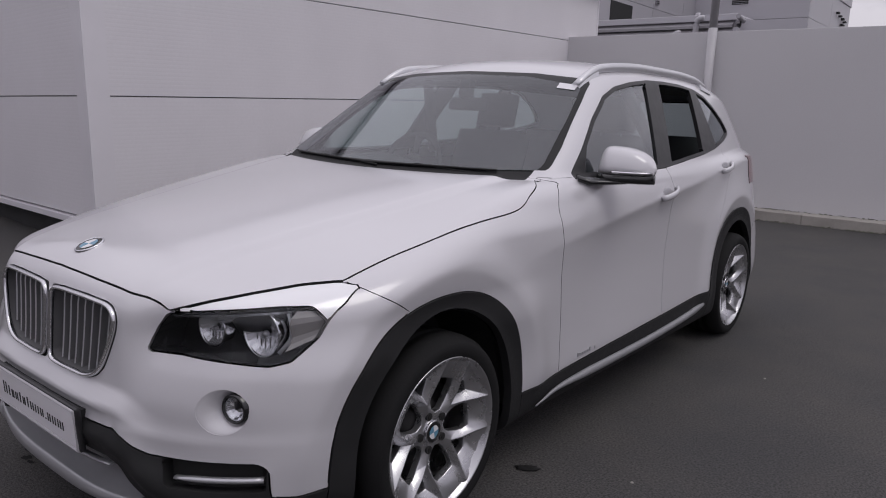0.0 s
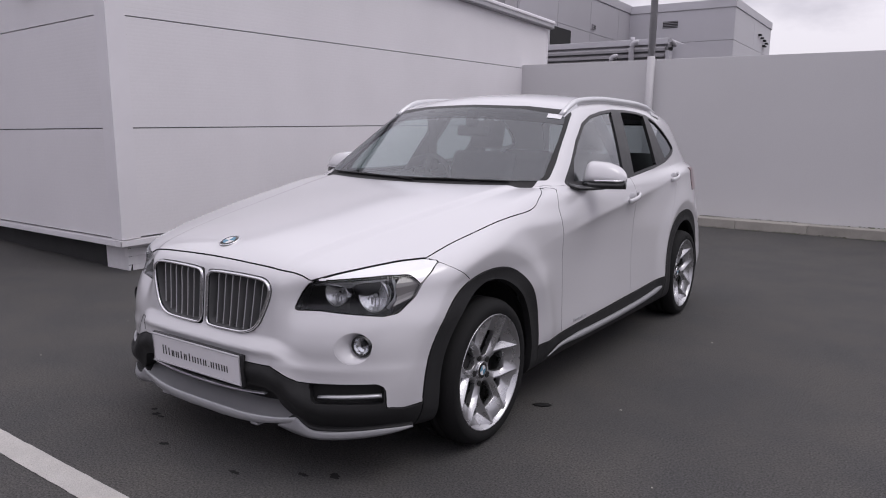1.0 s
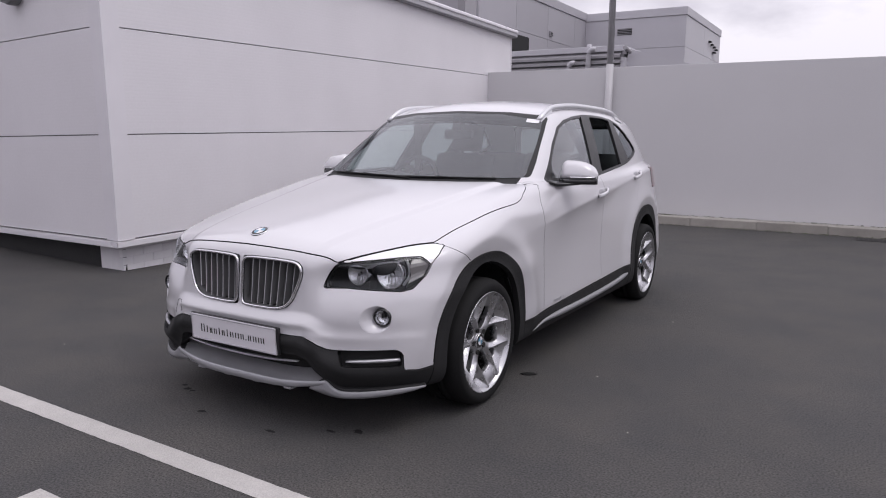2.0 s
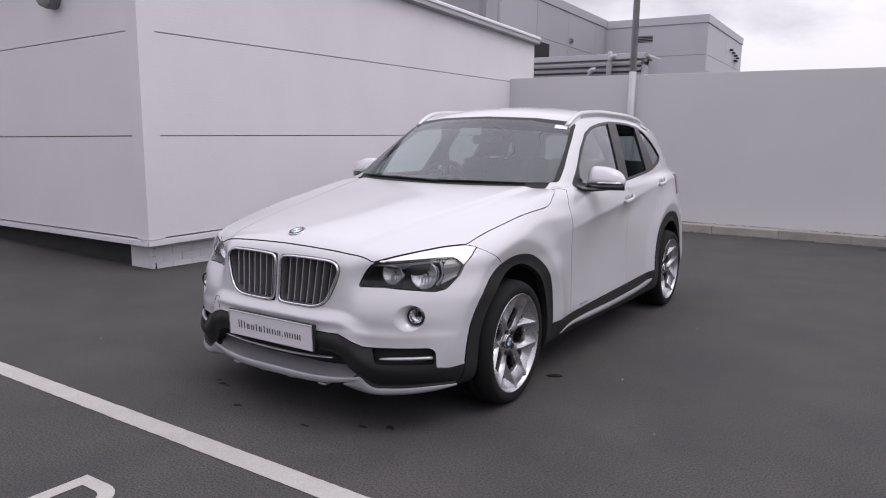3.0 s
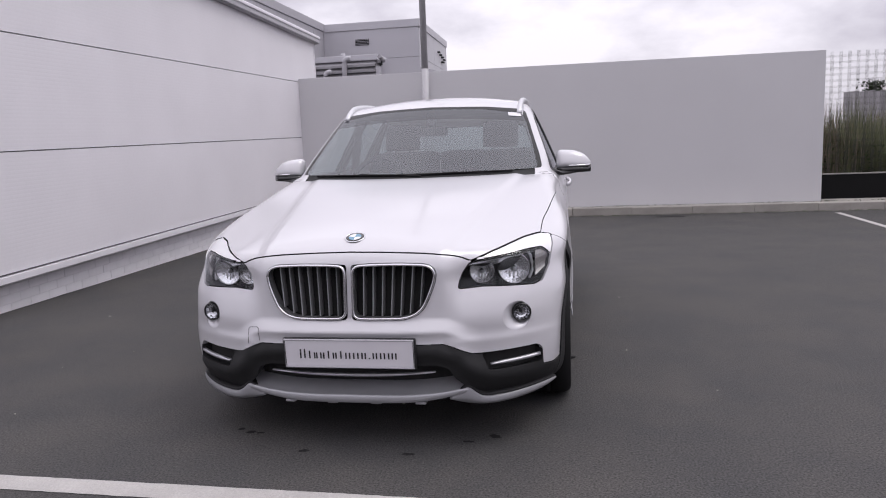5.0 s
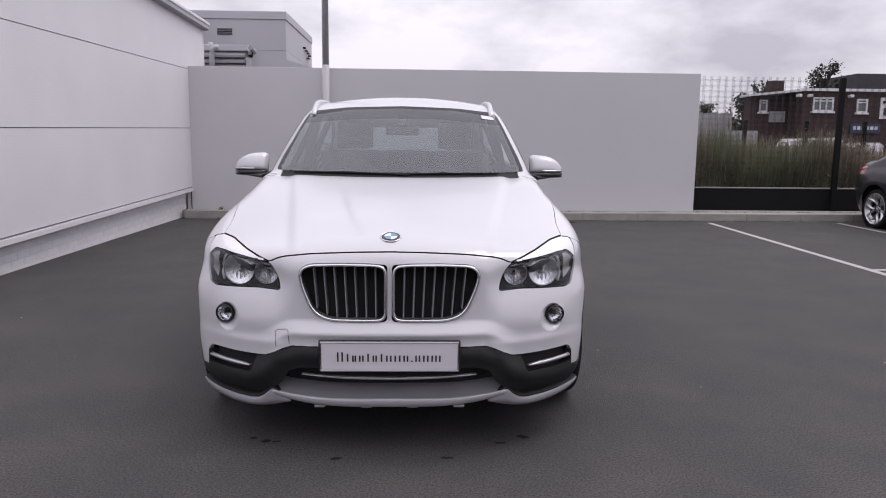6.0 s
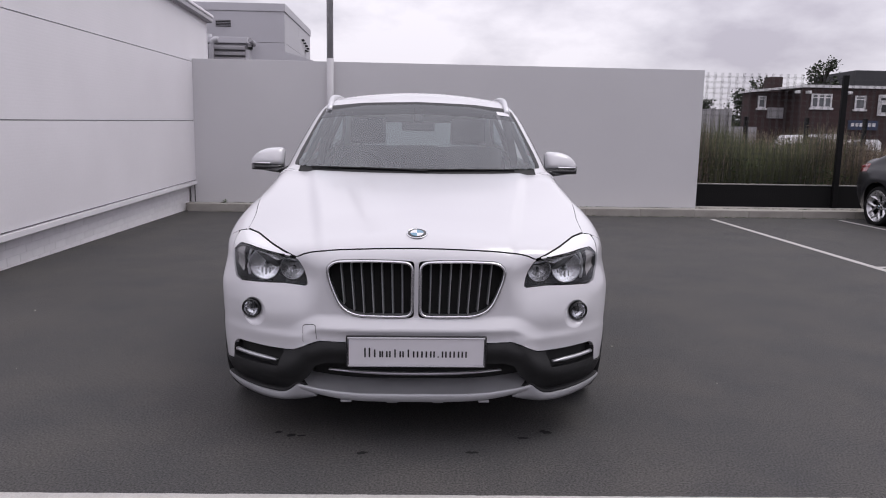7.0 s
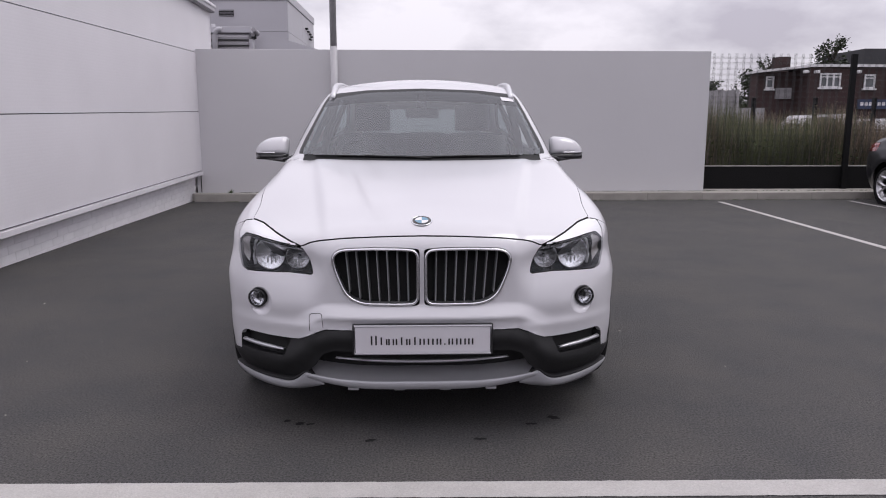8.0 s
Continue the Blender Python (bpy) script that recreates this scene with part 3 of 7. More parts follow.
kerbs()
# added wall behind the camera, never in view; it dims low sky and reflections
tagged(part("wall_front", boxed(-16, 18, -13.3, -13, -0.1, 4.6), "louvre"), "unseen plain grey wall added behind the camera to hold back low sky light", "wall", kind="structure")
_wall = tagged(part("wall_back", boxed(-3.72, 4.75, 0, 0.22, 0.10, 2.42, bevel=0.006), "render", m=BACK), "smooth pale grey rendered boundary wall", "wall", kind="structure")
part("joint_seal", boxed(-3.662, -3.648, -0.006, 0.002, 0.125, 2.415, bevel=0.002), "gap", _wall, "dark joint against the clad building")


def lamp_post():
    t = thing("lamp_post", "tall lamp post, white below and grey above, by the wall", "lamp post", m=pose(-1.425, 9.31, 0.118))
    part("base_plate", boxed(-0.13, 0.13, -0.075, 0.075, 0, 0.015, bevel=0.003), "pole_white", t)
    bm = cyl(bmesh.new(), (0, 0, 0.01), (0, 0, 2.34), 0.057, 0.057, 28)
    part("lower_pole", bm, "pole_white", t, "white painted lower pole", True)
    bm = cyl(bmesh.new(), (0, 0, 2.335), (0, 0, 7.6), 0.053, 0.045, 28)
    part("upper_pole", bm, "pole_grey", t, "grey upper pole", True)
    part("lamp_head", boxed(-0.12, 0.12, -0.55, 0.06, 7.58, 7.68, bevel=0.03), "pole_grey", t)


lamp_post()


# ---- white clad building ----
BUILDING = pose(-3.485, 1.945, 0, 1.35, 0, 1.15)
HALL_LONG, HALL_DEEP = 8.43, 9.0
FRONT = pose(0, 0, 0, 0, -1.0, -4.2)
EAVE_FALL = math.degrees(math.atan(0.032))
LEVELS = [0.31, 1.262, 2.195, 3.10]


def rib_panel(length, z0, z1, inward):
    """A cladding sheet with fine level ribs, facing +x along y from 0; inward: how far the edges turn back."""
    bm = bmesh.new()
    pitch = 0.032
    zs, xs = [z0, z0], [-inward, 0.0]
    z = z0 + 0.006
    while z < z1 - pitch:
        zs += [z, z + pitch * 0.55, z + pitch * 0.62, z + pitch * 0.93]
        xs += [0.0, 0.0, -0.00016, -0.00016]
        z += pitch
    zs += [z1, z1]
    xs += [0.0, -inward]
    a = [bm.verts.new((x, 0, z)) for x, z in zip(xs, zs)]
    b = [bm.verts.new((x, length, z)) for x, z in zip(xs, zs)]
    for i in range(len(a) - 1):
        bm.faces.new((a[i], b[i], b[i + 1], a[i + 1]))
    return bm


def hall():
    core = tagged(part("wall_building", boxed(-HALL_DEEP, -0.03, 0.72, HALL_LONG - 0.004, 0.28, 2.98), "joint", m=BUILDING), "white clad single-storey building wall", "wall", kind="structure")
    part("front_core", boxed(-HALL_DEEP, -0.09, 0.03, 0.74, 0.30, 2.96), "joint", core, m=FRONT)
    part("side_core", boxed(-0.3, -0.03, 0.06, 0.74, 0.28, 2.98), "joint", core)
    gap = 0.005
    for z0, z1 in zip(LEVELS, LEVELS[1:]):
        top = z1 - gap if z1 < 3 else z1
        bm = rib_panel(HALL_LONG - 0.16, z0 + gap, top, 0.03)
        if z1 > 3:
            # the uppermost sheets are cut along the falling eaves
            for v in bm.verts:
                if v.co.z > 2.3:
                    v.co.z = 2.3 + (v.co.z - 2.3) * (3.195 + 0.045 - 0.032 * (v.co.y + 0.16) - 2.3) / (z1 - 2.3)
        part("cladding_panel", bm, "cladding", core, m=pose(0, 0.16, 0))
        part("cladding_panel", rib_panel(HALL_DEEP - 0.10, z0 + gap, top, 0.03), "cladding", core, m=FRONT @ pose(-HALL_DEEP, 0, 0, 0, 0, -90))
    # folded corner flashing
    bm = bmesh.new()
    w = 0.175
    prof = [(-w, 0.0130), (-w, 0.0098), (0.005, -0.004), (0.005, w), (0.0, w)]
    lo = [bm.verts.new((x, y, 0.303)) for x, y in prof]
    hi = [bm.verts.new((x, y, 3.2)) for x, y in prof]
    for i in range(len(lo) - 1):
        bm.faces.new((lo[i], lo[i + 1], hi[i + 1], hi[i]))
    bmesh.ops.recalc_face_normals(bm, faces=bm.faces)
    part("corner_flashing", bm, "flashing", core, "smooth white corner flashing")
    # drip flashing at the foot of the cladding
    for run, long in ((pose(0, 0, 0), HALL_LONG), (FRONT @ pose(-HALL_DEEP, 0, 0, 0, 0, -90), HALL_DEEP + 0.02)):
        bm = bmesh.new()
        prof = [(-0.08, 0.30), (0.022, 0.295), (0.022, 0.245), (0.012, 0.24), (-0.08, 0.25)]
        a = [bm.verts.new((x, -0.022, z)) for x, z in prof]
        b = [bm.verts.new((x, long, z)) for x, z in prof]
        for i in range(len(a)):
            bm.faces.new((a[i], b[i], b[(i + 1) % 5], a[(i + 1) % 5]))
        bmesh.ops.recalc_face_normals(bm, faces=bm.faces)
        part("drip_flashing", bm, "flashing", core, m=run)
    part("end_flashing", boxed(-0.03, 0.006, HALL_LONG - 0.035, HALL_LONG + 0.006, 0.30, 2.95, bevel=0.002), "flashing", core, "narrow white end flashing")
    # eaves, falling slightly towards the back
    eave = pose(0, 0, 3.150, -EAVE_FALL, 0, 0)
    long = HALL_LONG + 0.06

    def gutter(name, prof, material, label):
        bm = bmesh.new()
        a = [bm.verts.new((x, -0.22, z)) for x, z in prof]
        b = [bm.verts.new((x, long, z)) for x, z in prof]
        for i in range(len(a)):
            bm.faces.new((a[i], b[i], b[(i + 1) % len(a)], a[(i + 1) % len(a)]))
        bm.faces.new(a[::-1])
        bm.faces.new(b)
        bmesh.ops.recalc_face_normals(bm, faces=bm.faces)
        part(name, bm, material, core, label, m=eave)

    gutter("soffit", [(-0.10, 0.040), (0.075, 0.040), (0.075, 0.051), (-0.10, 0.051)], "louvre", "dark narrow soffit")
    gutter("fascia", [(-0.10, 0.052), (0.088, 0.052), (0.095, 0.058), (0.095, 0.118), (-0.10, 0.118)], "fascia", "grey eaves fascia")
    gutter("gutter_cap", [(-0.12, 0.119), (0.104, 0.119), (0.112, 0.128), (0.110, 0.160), (0.09, 0.178), (0.03, 0.186), (-0.12, 0.186)], "flashing", "white roof edge capping")
    bm = bmesh.new()
    q = [(-0.10, -0.2, 0.16), (-0.10, long, 0.16), (-HALL_DEEP, long, 0.60), (-HALL_DEEP, -0.2, 0.60)]
    top = [bm.verts.new(p) for p in q]
    low = [bm.verts.new((x, y, z - 0.1)) for x, y, z in q]
    bm.faces.new(top)
    bm.faces.new(low[::-1])
    for i in range(4):
        bm.faces.new((top[i], low[i], low[(i + 1) % 4], top[(i + 1) % 4]))
    tagged(part("roof", bm, "fascia", m=BUILDING @ eave), "shallow grey metal roof of the white building", "roof", kind="structure")
    part("parapet", boxed(-HALL_DEEP, 0.0, 0.0, 0.06, 3.09, 3.9), "cladding", core, m=FRONT)
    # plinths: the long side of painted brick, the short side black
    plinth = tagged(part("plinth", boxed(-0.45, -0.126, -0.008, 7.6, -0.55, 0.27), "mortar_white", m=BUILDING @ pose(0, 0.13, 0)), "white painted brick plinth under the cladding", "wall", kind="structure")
    tagged(part("plinth", boxed(-HALL_DEEP, -0.131, 0.115, 0.15, -0.5, 0.27), "plinth_black", m=BUILDING @ FRONT), "black plinth under the cladding", "wall", kind="structure")
    brick = mesh_of(boxed(-0.05, 0.0016, 0, 0.2225, 0, 0.0715, bevel=0.0014, seg=1), "brick_white", name="brick")
    half_brick = mesh_of(boxed(-0.05, 0.0016, 0, 0.110, 0, 0.0715, bevel=0.0014, seg=1), "brick_white", name="half_brick")
    rnd = random.Random(5)
    for row in range(6):
        z = 0.198 - row * 0.075
        y = -0.008
        while y < 7.55:
            short = y < 0 and row % 2 == 0
            ob = new("brick", half_brick if short else brick)
            ob.parent = plinth
            ob.matrix_basis = pose(-0.122 + rnd.uniform(-0.0015, 0.001), y, z, rnd.uniform(-0.2, 0.2), 0, 0)
            y += 0.1125 if short else 0.225
    lampw = thing("bulkhead_lamp", "round grey bulkhead lamp on the white cladding", "wall lamp", m=BUILDING @ FRONT @ pose(-1.33, -0.004, 2.62, 0, 0, -90))
    part("case", lathe(bmesh.new(), [(0.0, 0), (0.115, 0), (0.122, 0.012), (0.122, 0.085), (0.112, 0.10)], 40), "grey_lamp", lampw, smooth=True)
    part("lens", lathe(bmesh.new(), [(0.112, 0.095), (0.108, 0.13), (0.08, 0.155), (0.0, 0.165)], 40), "lamp_glass", lampw, "frosted lens", True)


hall()


# ---- grey buildings behind the wall ----
def clad_block(name, label, x0, x1, y0, y1, z0, z1, material, rows=4, cap=0.35):
    t = tagged(new(name), label, "building")
    part("wall", boxed(x0 + 0.05, x1 - 0.05, y0 + 0.05, y1 - 0.05, z0, z1 - 0.02), "joint", t)
    h = (z1 - cap - z0) / rows
    for i in range(rows):
        a, b = z0 + i * h + 0.012, z0 + (i + 1) * h - 0.012
        n = max(1, round((x1 - x0) / 4.5))
        for k in range(n):
            xa, xb = x0 + (x1 - x0) * k / n, x0 + (x1 - x0) * (k + 1) / n
            part("panel", boxed(xa + 0.012, xb - 0.012, y0, y0 + 0.06, a, b), material, t)
        n = max(1, round((y1 - y0) / 4.5))
        for k in range(n):
            ya, yb = y0 + (y1 - y0) * k / n, y0 + (y1 - y0) * (k + 1) / n
            part("panel", boxed(x1 - 0.06, x1, ya + 0.012 + (0.06 if k == 0 else 0), yb - 0.012, a, b), material, t)
    part("parapet", boxed(x0 - 0.06, x1 + 0.06, y0 - 0.06, y1 + 0.06, z1 - cap, z1, bevel=0.03), material, t)
    part("roof", boxed(x0 + 0.3, x1 - 0.3, y0 + 0.3, y1 - 0.3, z1 - 0.01, z1 + 0.01), "roof_dark", t)
    return t


def louvre_vent(parent, x0, x1, y, z0, z1, n=5):
    v = part("vent", boxed(x0, x1, y - 0.02, y + 0.02, z0, z1), "dark", parent)
    for i in range(n):
        z = z0 + (i + 0.5) * (z1 - z0) / n
        part("slat", boxed(x0, x1, y - 0.06, y - 0.015, z - 0.012, z + 0.012), "grey_panel", v)


def far_buildings():
    b = clad_block("office_building", "tall grey metal-panelled building with a flat parapet roof", -15.2, -8.60, 45, 56, -0.5, 9.55, "grey_panel_light", 5, 0.5)
    louvre_vent(b, -12.93, -11.98, 45, 8.06, 8.46, 4)
    for y, z, q in ((52.6, 8.15, 0.12), (53.4, 8.05, 0.10), (54.2, 7.95, 0.12), (54.9, 7.85, 0.10)):
        part("bracket", boxed(-8.6, -8.42, y - 0.8, y - 0.45, z, z + q), "dark", b)
    part("security_camera", boxed(-8.58, -8.40, 53.2, 53.9, 7.60, 7.68, bevel=0.02), "dark", b)
    c = clad_block("office_building", "grey metal-panelled building wing with a dark doorway", -30, -15.1, 30, 56, -0.5, 9.6, "grey_panel", 5, 0.5)
    part("doorway", boxed(-15.2, -15.07, 33.5, 36.0, 5.6, 6.95), "dark", c, "dark recessed doorway")
    louvre = part("alarm_box", boxed(-15.1, -15.0, 38.85, 39.25, 7.42, 7.68), "louvre", c)
    for z in (7.46, 7.56):
        part("slit", boxed(-15.0, -14.98, 38.9, 39.2, z, z + 0.05), "dark", louvre)
    part("duct_shaft", boxed(-15.1, -14.7, 28.0, 29.1, 5.2, 9.4, bevel=0.02), "louvre", c, "dark grey upright duct")
    # roof plant with louvres and ducts
    p = tagged(new("roof_plant"), "grey louvred plant enclosure with pale pipes", "plant room")
    part("wall", boxed(-13.5, -6.9, 27.1, 34, -0.3, 4.95), "joint", p)
    part("parapet", boxed(-13.6, -6.8, 27.0, 34.1, 4.85, 5.08, bevel=0.02), "grey_panel_light", p)
    for i in range(7):
        z = 3.3 + i * 0.22
        bm = bmesh.new()
        sec = [(27.09, z), (26.93, z - 0.03), (26.93, z + 0.07), (27.09, z + 0.17)]
        a = [bm.verts.new((-13.4, y, q)) for y, q in sec]
        e = [bm.verts.new((-6.9, y, q)) for y, q in sec]
        for k in range(4):
            bm.faces.new((a[k], e[k], e[(k + 1) % 4], a[(k + 1) % 4]))
        bmesh.ops.recalc_face_normals(bm, faces=bm.faces)
        part("slat", bm, "louvre", p)
    part("side_wall", boxed(-6.9, -6.75, 27.0, 34.0, -0.3, 4.6), "grey_panel_light", p)
    for x, r, top in ((-8.15, 0.105, 4.95), (-9.0, 0.10, 4.45)):
        pts = [(x, 26.70, 3.0), (x, 26.70, top - 0.22)] + [(x + 0.2 - 0.2 * math.cos(q), 26.70, top - 0.22 + 0.2 * math.sin(q)) for q in (0.4, 0.8, 1.2, 1.57)] + [(x + 0.27, 26.72, top - 0.03)]
        part("duct", tube(bmesh.new(), pts, r, 14), "fascia", p, "pale round duct", True)
    for x in (-8.45,):
        part("cowl", cyl(bmesh.new(), (x, 27.6, 5.05), (x, 27.6, 5.25), 0.08, 0.09, 14), "fascia", p, "small white cowl", True)
    cam_ = thing("security_camera", "dark security camera on a bracket at the plant corner", "camera", m=pose(-6.62, 26.9, 4.6))
    part("bracket", boxed(-0.15, 0.0, -0.05, 0.05, 0.1, 0.2), "louvre", cam_)
    part("case", cyl(bmesh.new(), (0.0, -0.3, 0.32), (0.05, 0.2, 0.2), 0.085, 0.085, 14), "louvre", cam_)
    part("mount", cyl(bmesh.new(), (0.0, 0, 0.0), (0.0, 0, 0.3), 0.045, 0.045, 10), "dark", cam_)
    g = thing("lean_to_roof", "pale grey sloping roof beside the louvred plant", "roof")
    bm = bmesh.new()
    vs = [(-6.75, 27.4, 4.98), (-6.75, 33.5, 4.98), (-3.9, 33.5, 4.16), (-3.9, 27.4, 4.16)]
    hi = [bm.verts.new(v) for v in vs]
    lo = [bm.verts.new((x, y, -0.3)) for x, y, z in vs]
    bm.faces.new(hi)
    for k in range(4):
        bm.faces.new((hi[k], lo[k], lo[(k + 1) % 4], hi[(k + 1) % 4]))
    bmesh.ops.recalc_face_normals(bm, faces=bm.faces)
    part("roof", bm, "grey_panel_light", g)


far_buildings()


# ---- fence, rough grass and the street beyond ----
def fence():
    f = tagged(new("mesh_fence"), "welded wire mesh fence with black posts above a black board", "fence")
    part("gravel_board", boxed(4.78, 13.0, 9.93, 9.99, 0.05, 0.505), "board_black", f, "black painted board wall")
    part("coping", boxed(4.78, 13.0, 9.925, 10.0, 0.506, 0.525, bevel=0.004), "coping", f, "pale top edge")
    for x in (7.385, 9.92, 12.45):
        part("post", boxed(x - 0.045, x + 0.045, 9.86, 9.925, 0.08, 2.42, bevel=0.006), "fence_black", f)
    for a, b in ((4.82, 7.37), (7.40, 9.90)):
        bm = bmesh.new()
        for i in range(int((b - a) / 0.128)):
            for k in range(4):
                x = a + 0.02 + i * 0.128 + k * 0.0135
                box(bm, x - 0.0011, x + 0.0011, 9.955, 9.958, 0.53, 2.43)
        for i in range(20):
            for k in range(3):
                z = 0.56 + i * 0.094 + k * 0.0135
                box(bm, a, b, 9.9505, 9.9548, z - 0.0009, z + 0.0009)
        tagged(part("mesh_panel", bm, "wire", f), "fine dark wire mesh", kind="stuff")


fence()


def grass():
    rnd = random.Random(11)
    V, F, K = [], [], []
    def blade(x, y, h, w, bend, yaw, k):
        c, s = math.cos(yaw), math.sin(yaw)
        i = len(V)
        for q, ww in ((0, 1.0), (0.55, 0.75), (1.0, 0.1)):
            ox = bend * q * q
            V.append((x + c * ox - s * w * ww, y + s * ox + c * w * ww, 0.02 + h * q))
            V.append((x + c * ox + s * w * ww, y + s * ox - c * w * ww, 0.02 + h * q))
        F.append((i, i + 1, i + 3, i + 2))
        F.append((i + 2, i + 3, i + 5, i + 4))
        K.extend([k, k])
    def leaf(x, y, z, size, k):
        u = Vector((rnd.gauss(0, 1), rnd.gauss(0, 1), rnd.gauss(0, 0.7))).normalized()
        w = u.cross(Vector((rnd.gauss(0, 1), rnd.gauss(0, 1), rnd.gauss(0, 1)))).normalized()
        i = len(V)
        p = Vector((x, y, z))
        V.extend([tuple(p - u * size), tuple(p + w * size * 0.45), tuple(p + u * size), tuple(p - w * size * 0.45)])
        F.append((i, i + 1, i + 2, i + 3))
        K.append(k)

    for _ in range(52000):
        y = 10.25 + 11 * rnd.random() ** 1.5
        x = rnd.uniform(4.0 + 0.25 * (y - 10), 9.0 + 1.05 * (y - 10))
        n = noise.noise(Vector((x * 0.9, y * 0.5, 0))) * 0.5 + 0.5
        h = (0.68 + 1.20 * n) * rnd.uniform(0.55, 1.15) * (1.0 - 0.016 * (y - 10)) * (1.0 - 0.05 * max(0.0, min(3.0, x - 7.0 - 0.4 * (y - 10))))
        dry = noise.noise(Vector((x * 0.55 + 7, y * 0.3, 3))) + 0.30 * (x - 7.2) / 3 + rnd.uniform(-0.4, 0.4) > 0.05
        blade(x, y, h, rnd.uniform(0.004, 0.011), rnd.uniform(-0.35, 0.35), rnd.uniform(0, 6.28), 1 if dry else 0)
        # seed heads
        if dry and rnd.random() < 0.35:
            for _k in range(4):
                leaf(x + rnd.gauss(0, 0.02), y, h * rnd.uniform(0.78, 1.02), rnd.uniform(0.010, 0.026), 3)
    # broad-leaved weeds low among the grass
    for _ in range(300):
        y = 10.25 + 4.5 * rnd.random() ** 1.6
        x = rnd.uniform(4.4, 10.5)
        top = rnd.uniform(0.45, 1.05)
        for _k in range(60):
            leaf(x + rnd.gauss(0, 0.13), y + rnd.gauss(0, 0.1), rnd.uniform(0.15, 1.0) * top, rnd.uniform(0.018, 0.045), 2)
    me = bpy.data.meshes.new("tall_grass")
    me.from_pydata(V, [], F)
    me.materials.append(M["grass_green"])
    me.materials.append(M["grass_dry"])
    me.materials.append(M["weed"])
    me.materials.append(M["seed_head"])
    me.polygons.foreach_set("material_index", K)
    tagged(new("tall_grass", me), "tall unkempt green and dry brown grass behind the fence", "grass", kind="stuff")
    tagged(part("verge", boxed(4.0, 30.0, 10.02, 22.0, -0.05, 0.03), "soil"), "weedy soil under the tall grass", "ground", kind="structure")


grass()


def back_fences():
    f = tagged(new("post_fence"), "row of thin black posts standing in the tall grass", "fence")
    for x in (8.50, 10.11, 11.66, 13.2):
        part("post", boxed(x - 0.045, x + 0.045, 16.0, 16.09, 0, 1.93, bevel=0.01), "fence_black", f)
    p = tagged(new("board_fence"), "grey weathered board fence beyond the grass", "fence")
    for i in range(9):
        x = 10.75 + i * 0.175
        part("board", boxed(x, x + 0.16, 26.0, 26.03, 0, 2.58 + 0.02 * (i % 3)), "palisade", p)
    part("post", boxed(12.33, 12.42, 25.9, 26.0, 0, 2.62), "palisade", p)


back_fences()


def window(parent, x, y, z, w, h, cols, low=0.0):
    t = part("window", boxed(x - w / 2, x + w / 2, y - 0.04, y + 0.1, z - h / 2, z + h / 2), "house_glass", parent)
    fr = 0.09
    bm = bmesh.new()
    box(bm, x - w / 2, x + w / 2, y - 0.1, y - 0.041, z + h / 2 - fr, z + h / 2)
    box(bm, x - w / 2, x + w / 2, y - 0.1, y - 0.041, z - h / 2, z - h / 2 + fr)
    for i in range(cols + 1):
        c = x - w / 2 + fr / 2 + (w - fr) * i / cols
        box(bm, c - fr / 2, c + fr / 2, y - 0.1, y - 0.041, z - h / 2 + fr, z + h / 2 - fr)
    box(bm, x - w / 2 + fr, x + w / 2 - fr, y - 0.09, y - 0.0415, z + h * 0.2, z + h * 0.2 + 0.06)
    part("window_frame", bm, "white_frame", t, "white frame")
    part("window_sill", boxed(x - w / 2 - 0.08, x + w / 2 + 0.08, y - 0.16, y - 0.03, z - h / 2 - 0.1, z - h / 2), "white_frame", t)


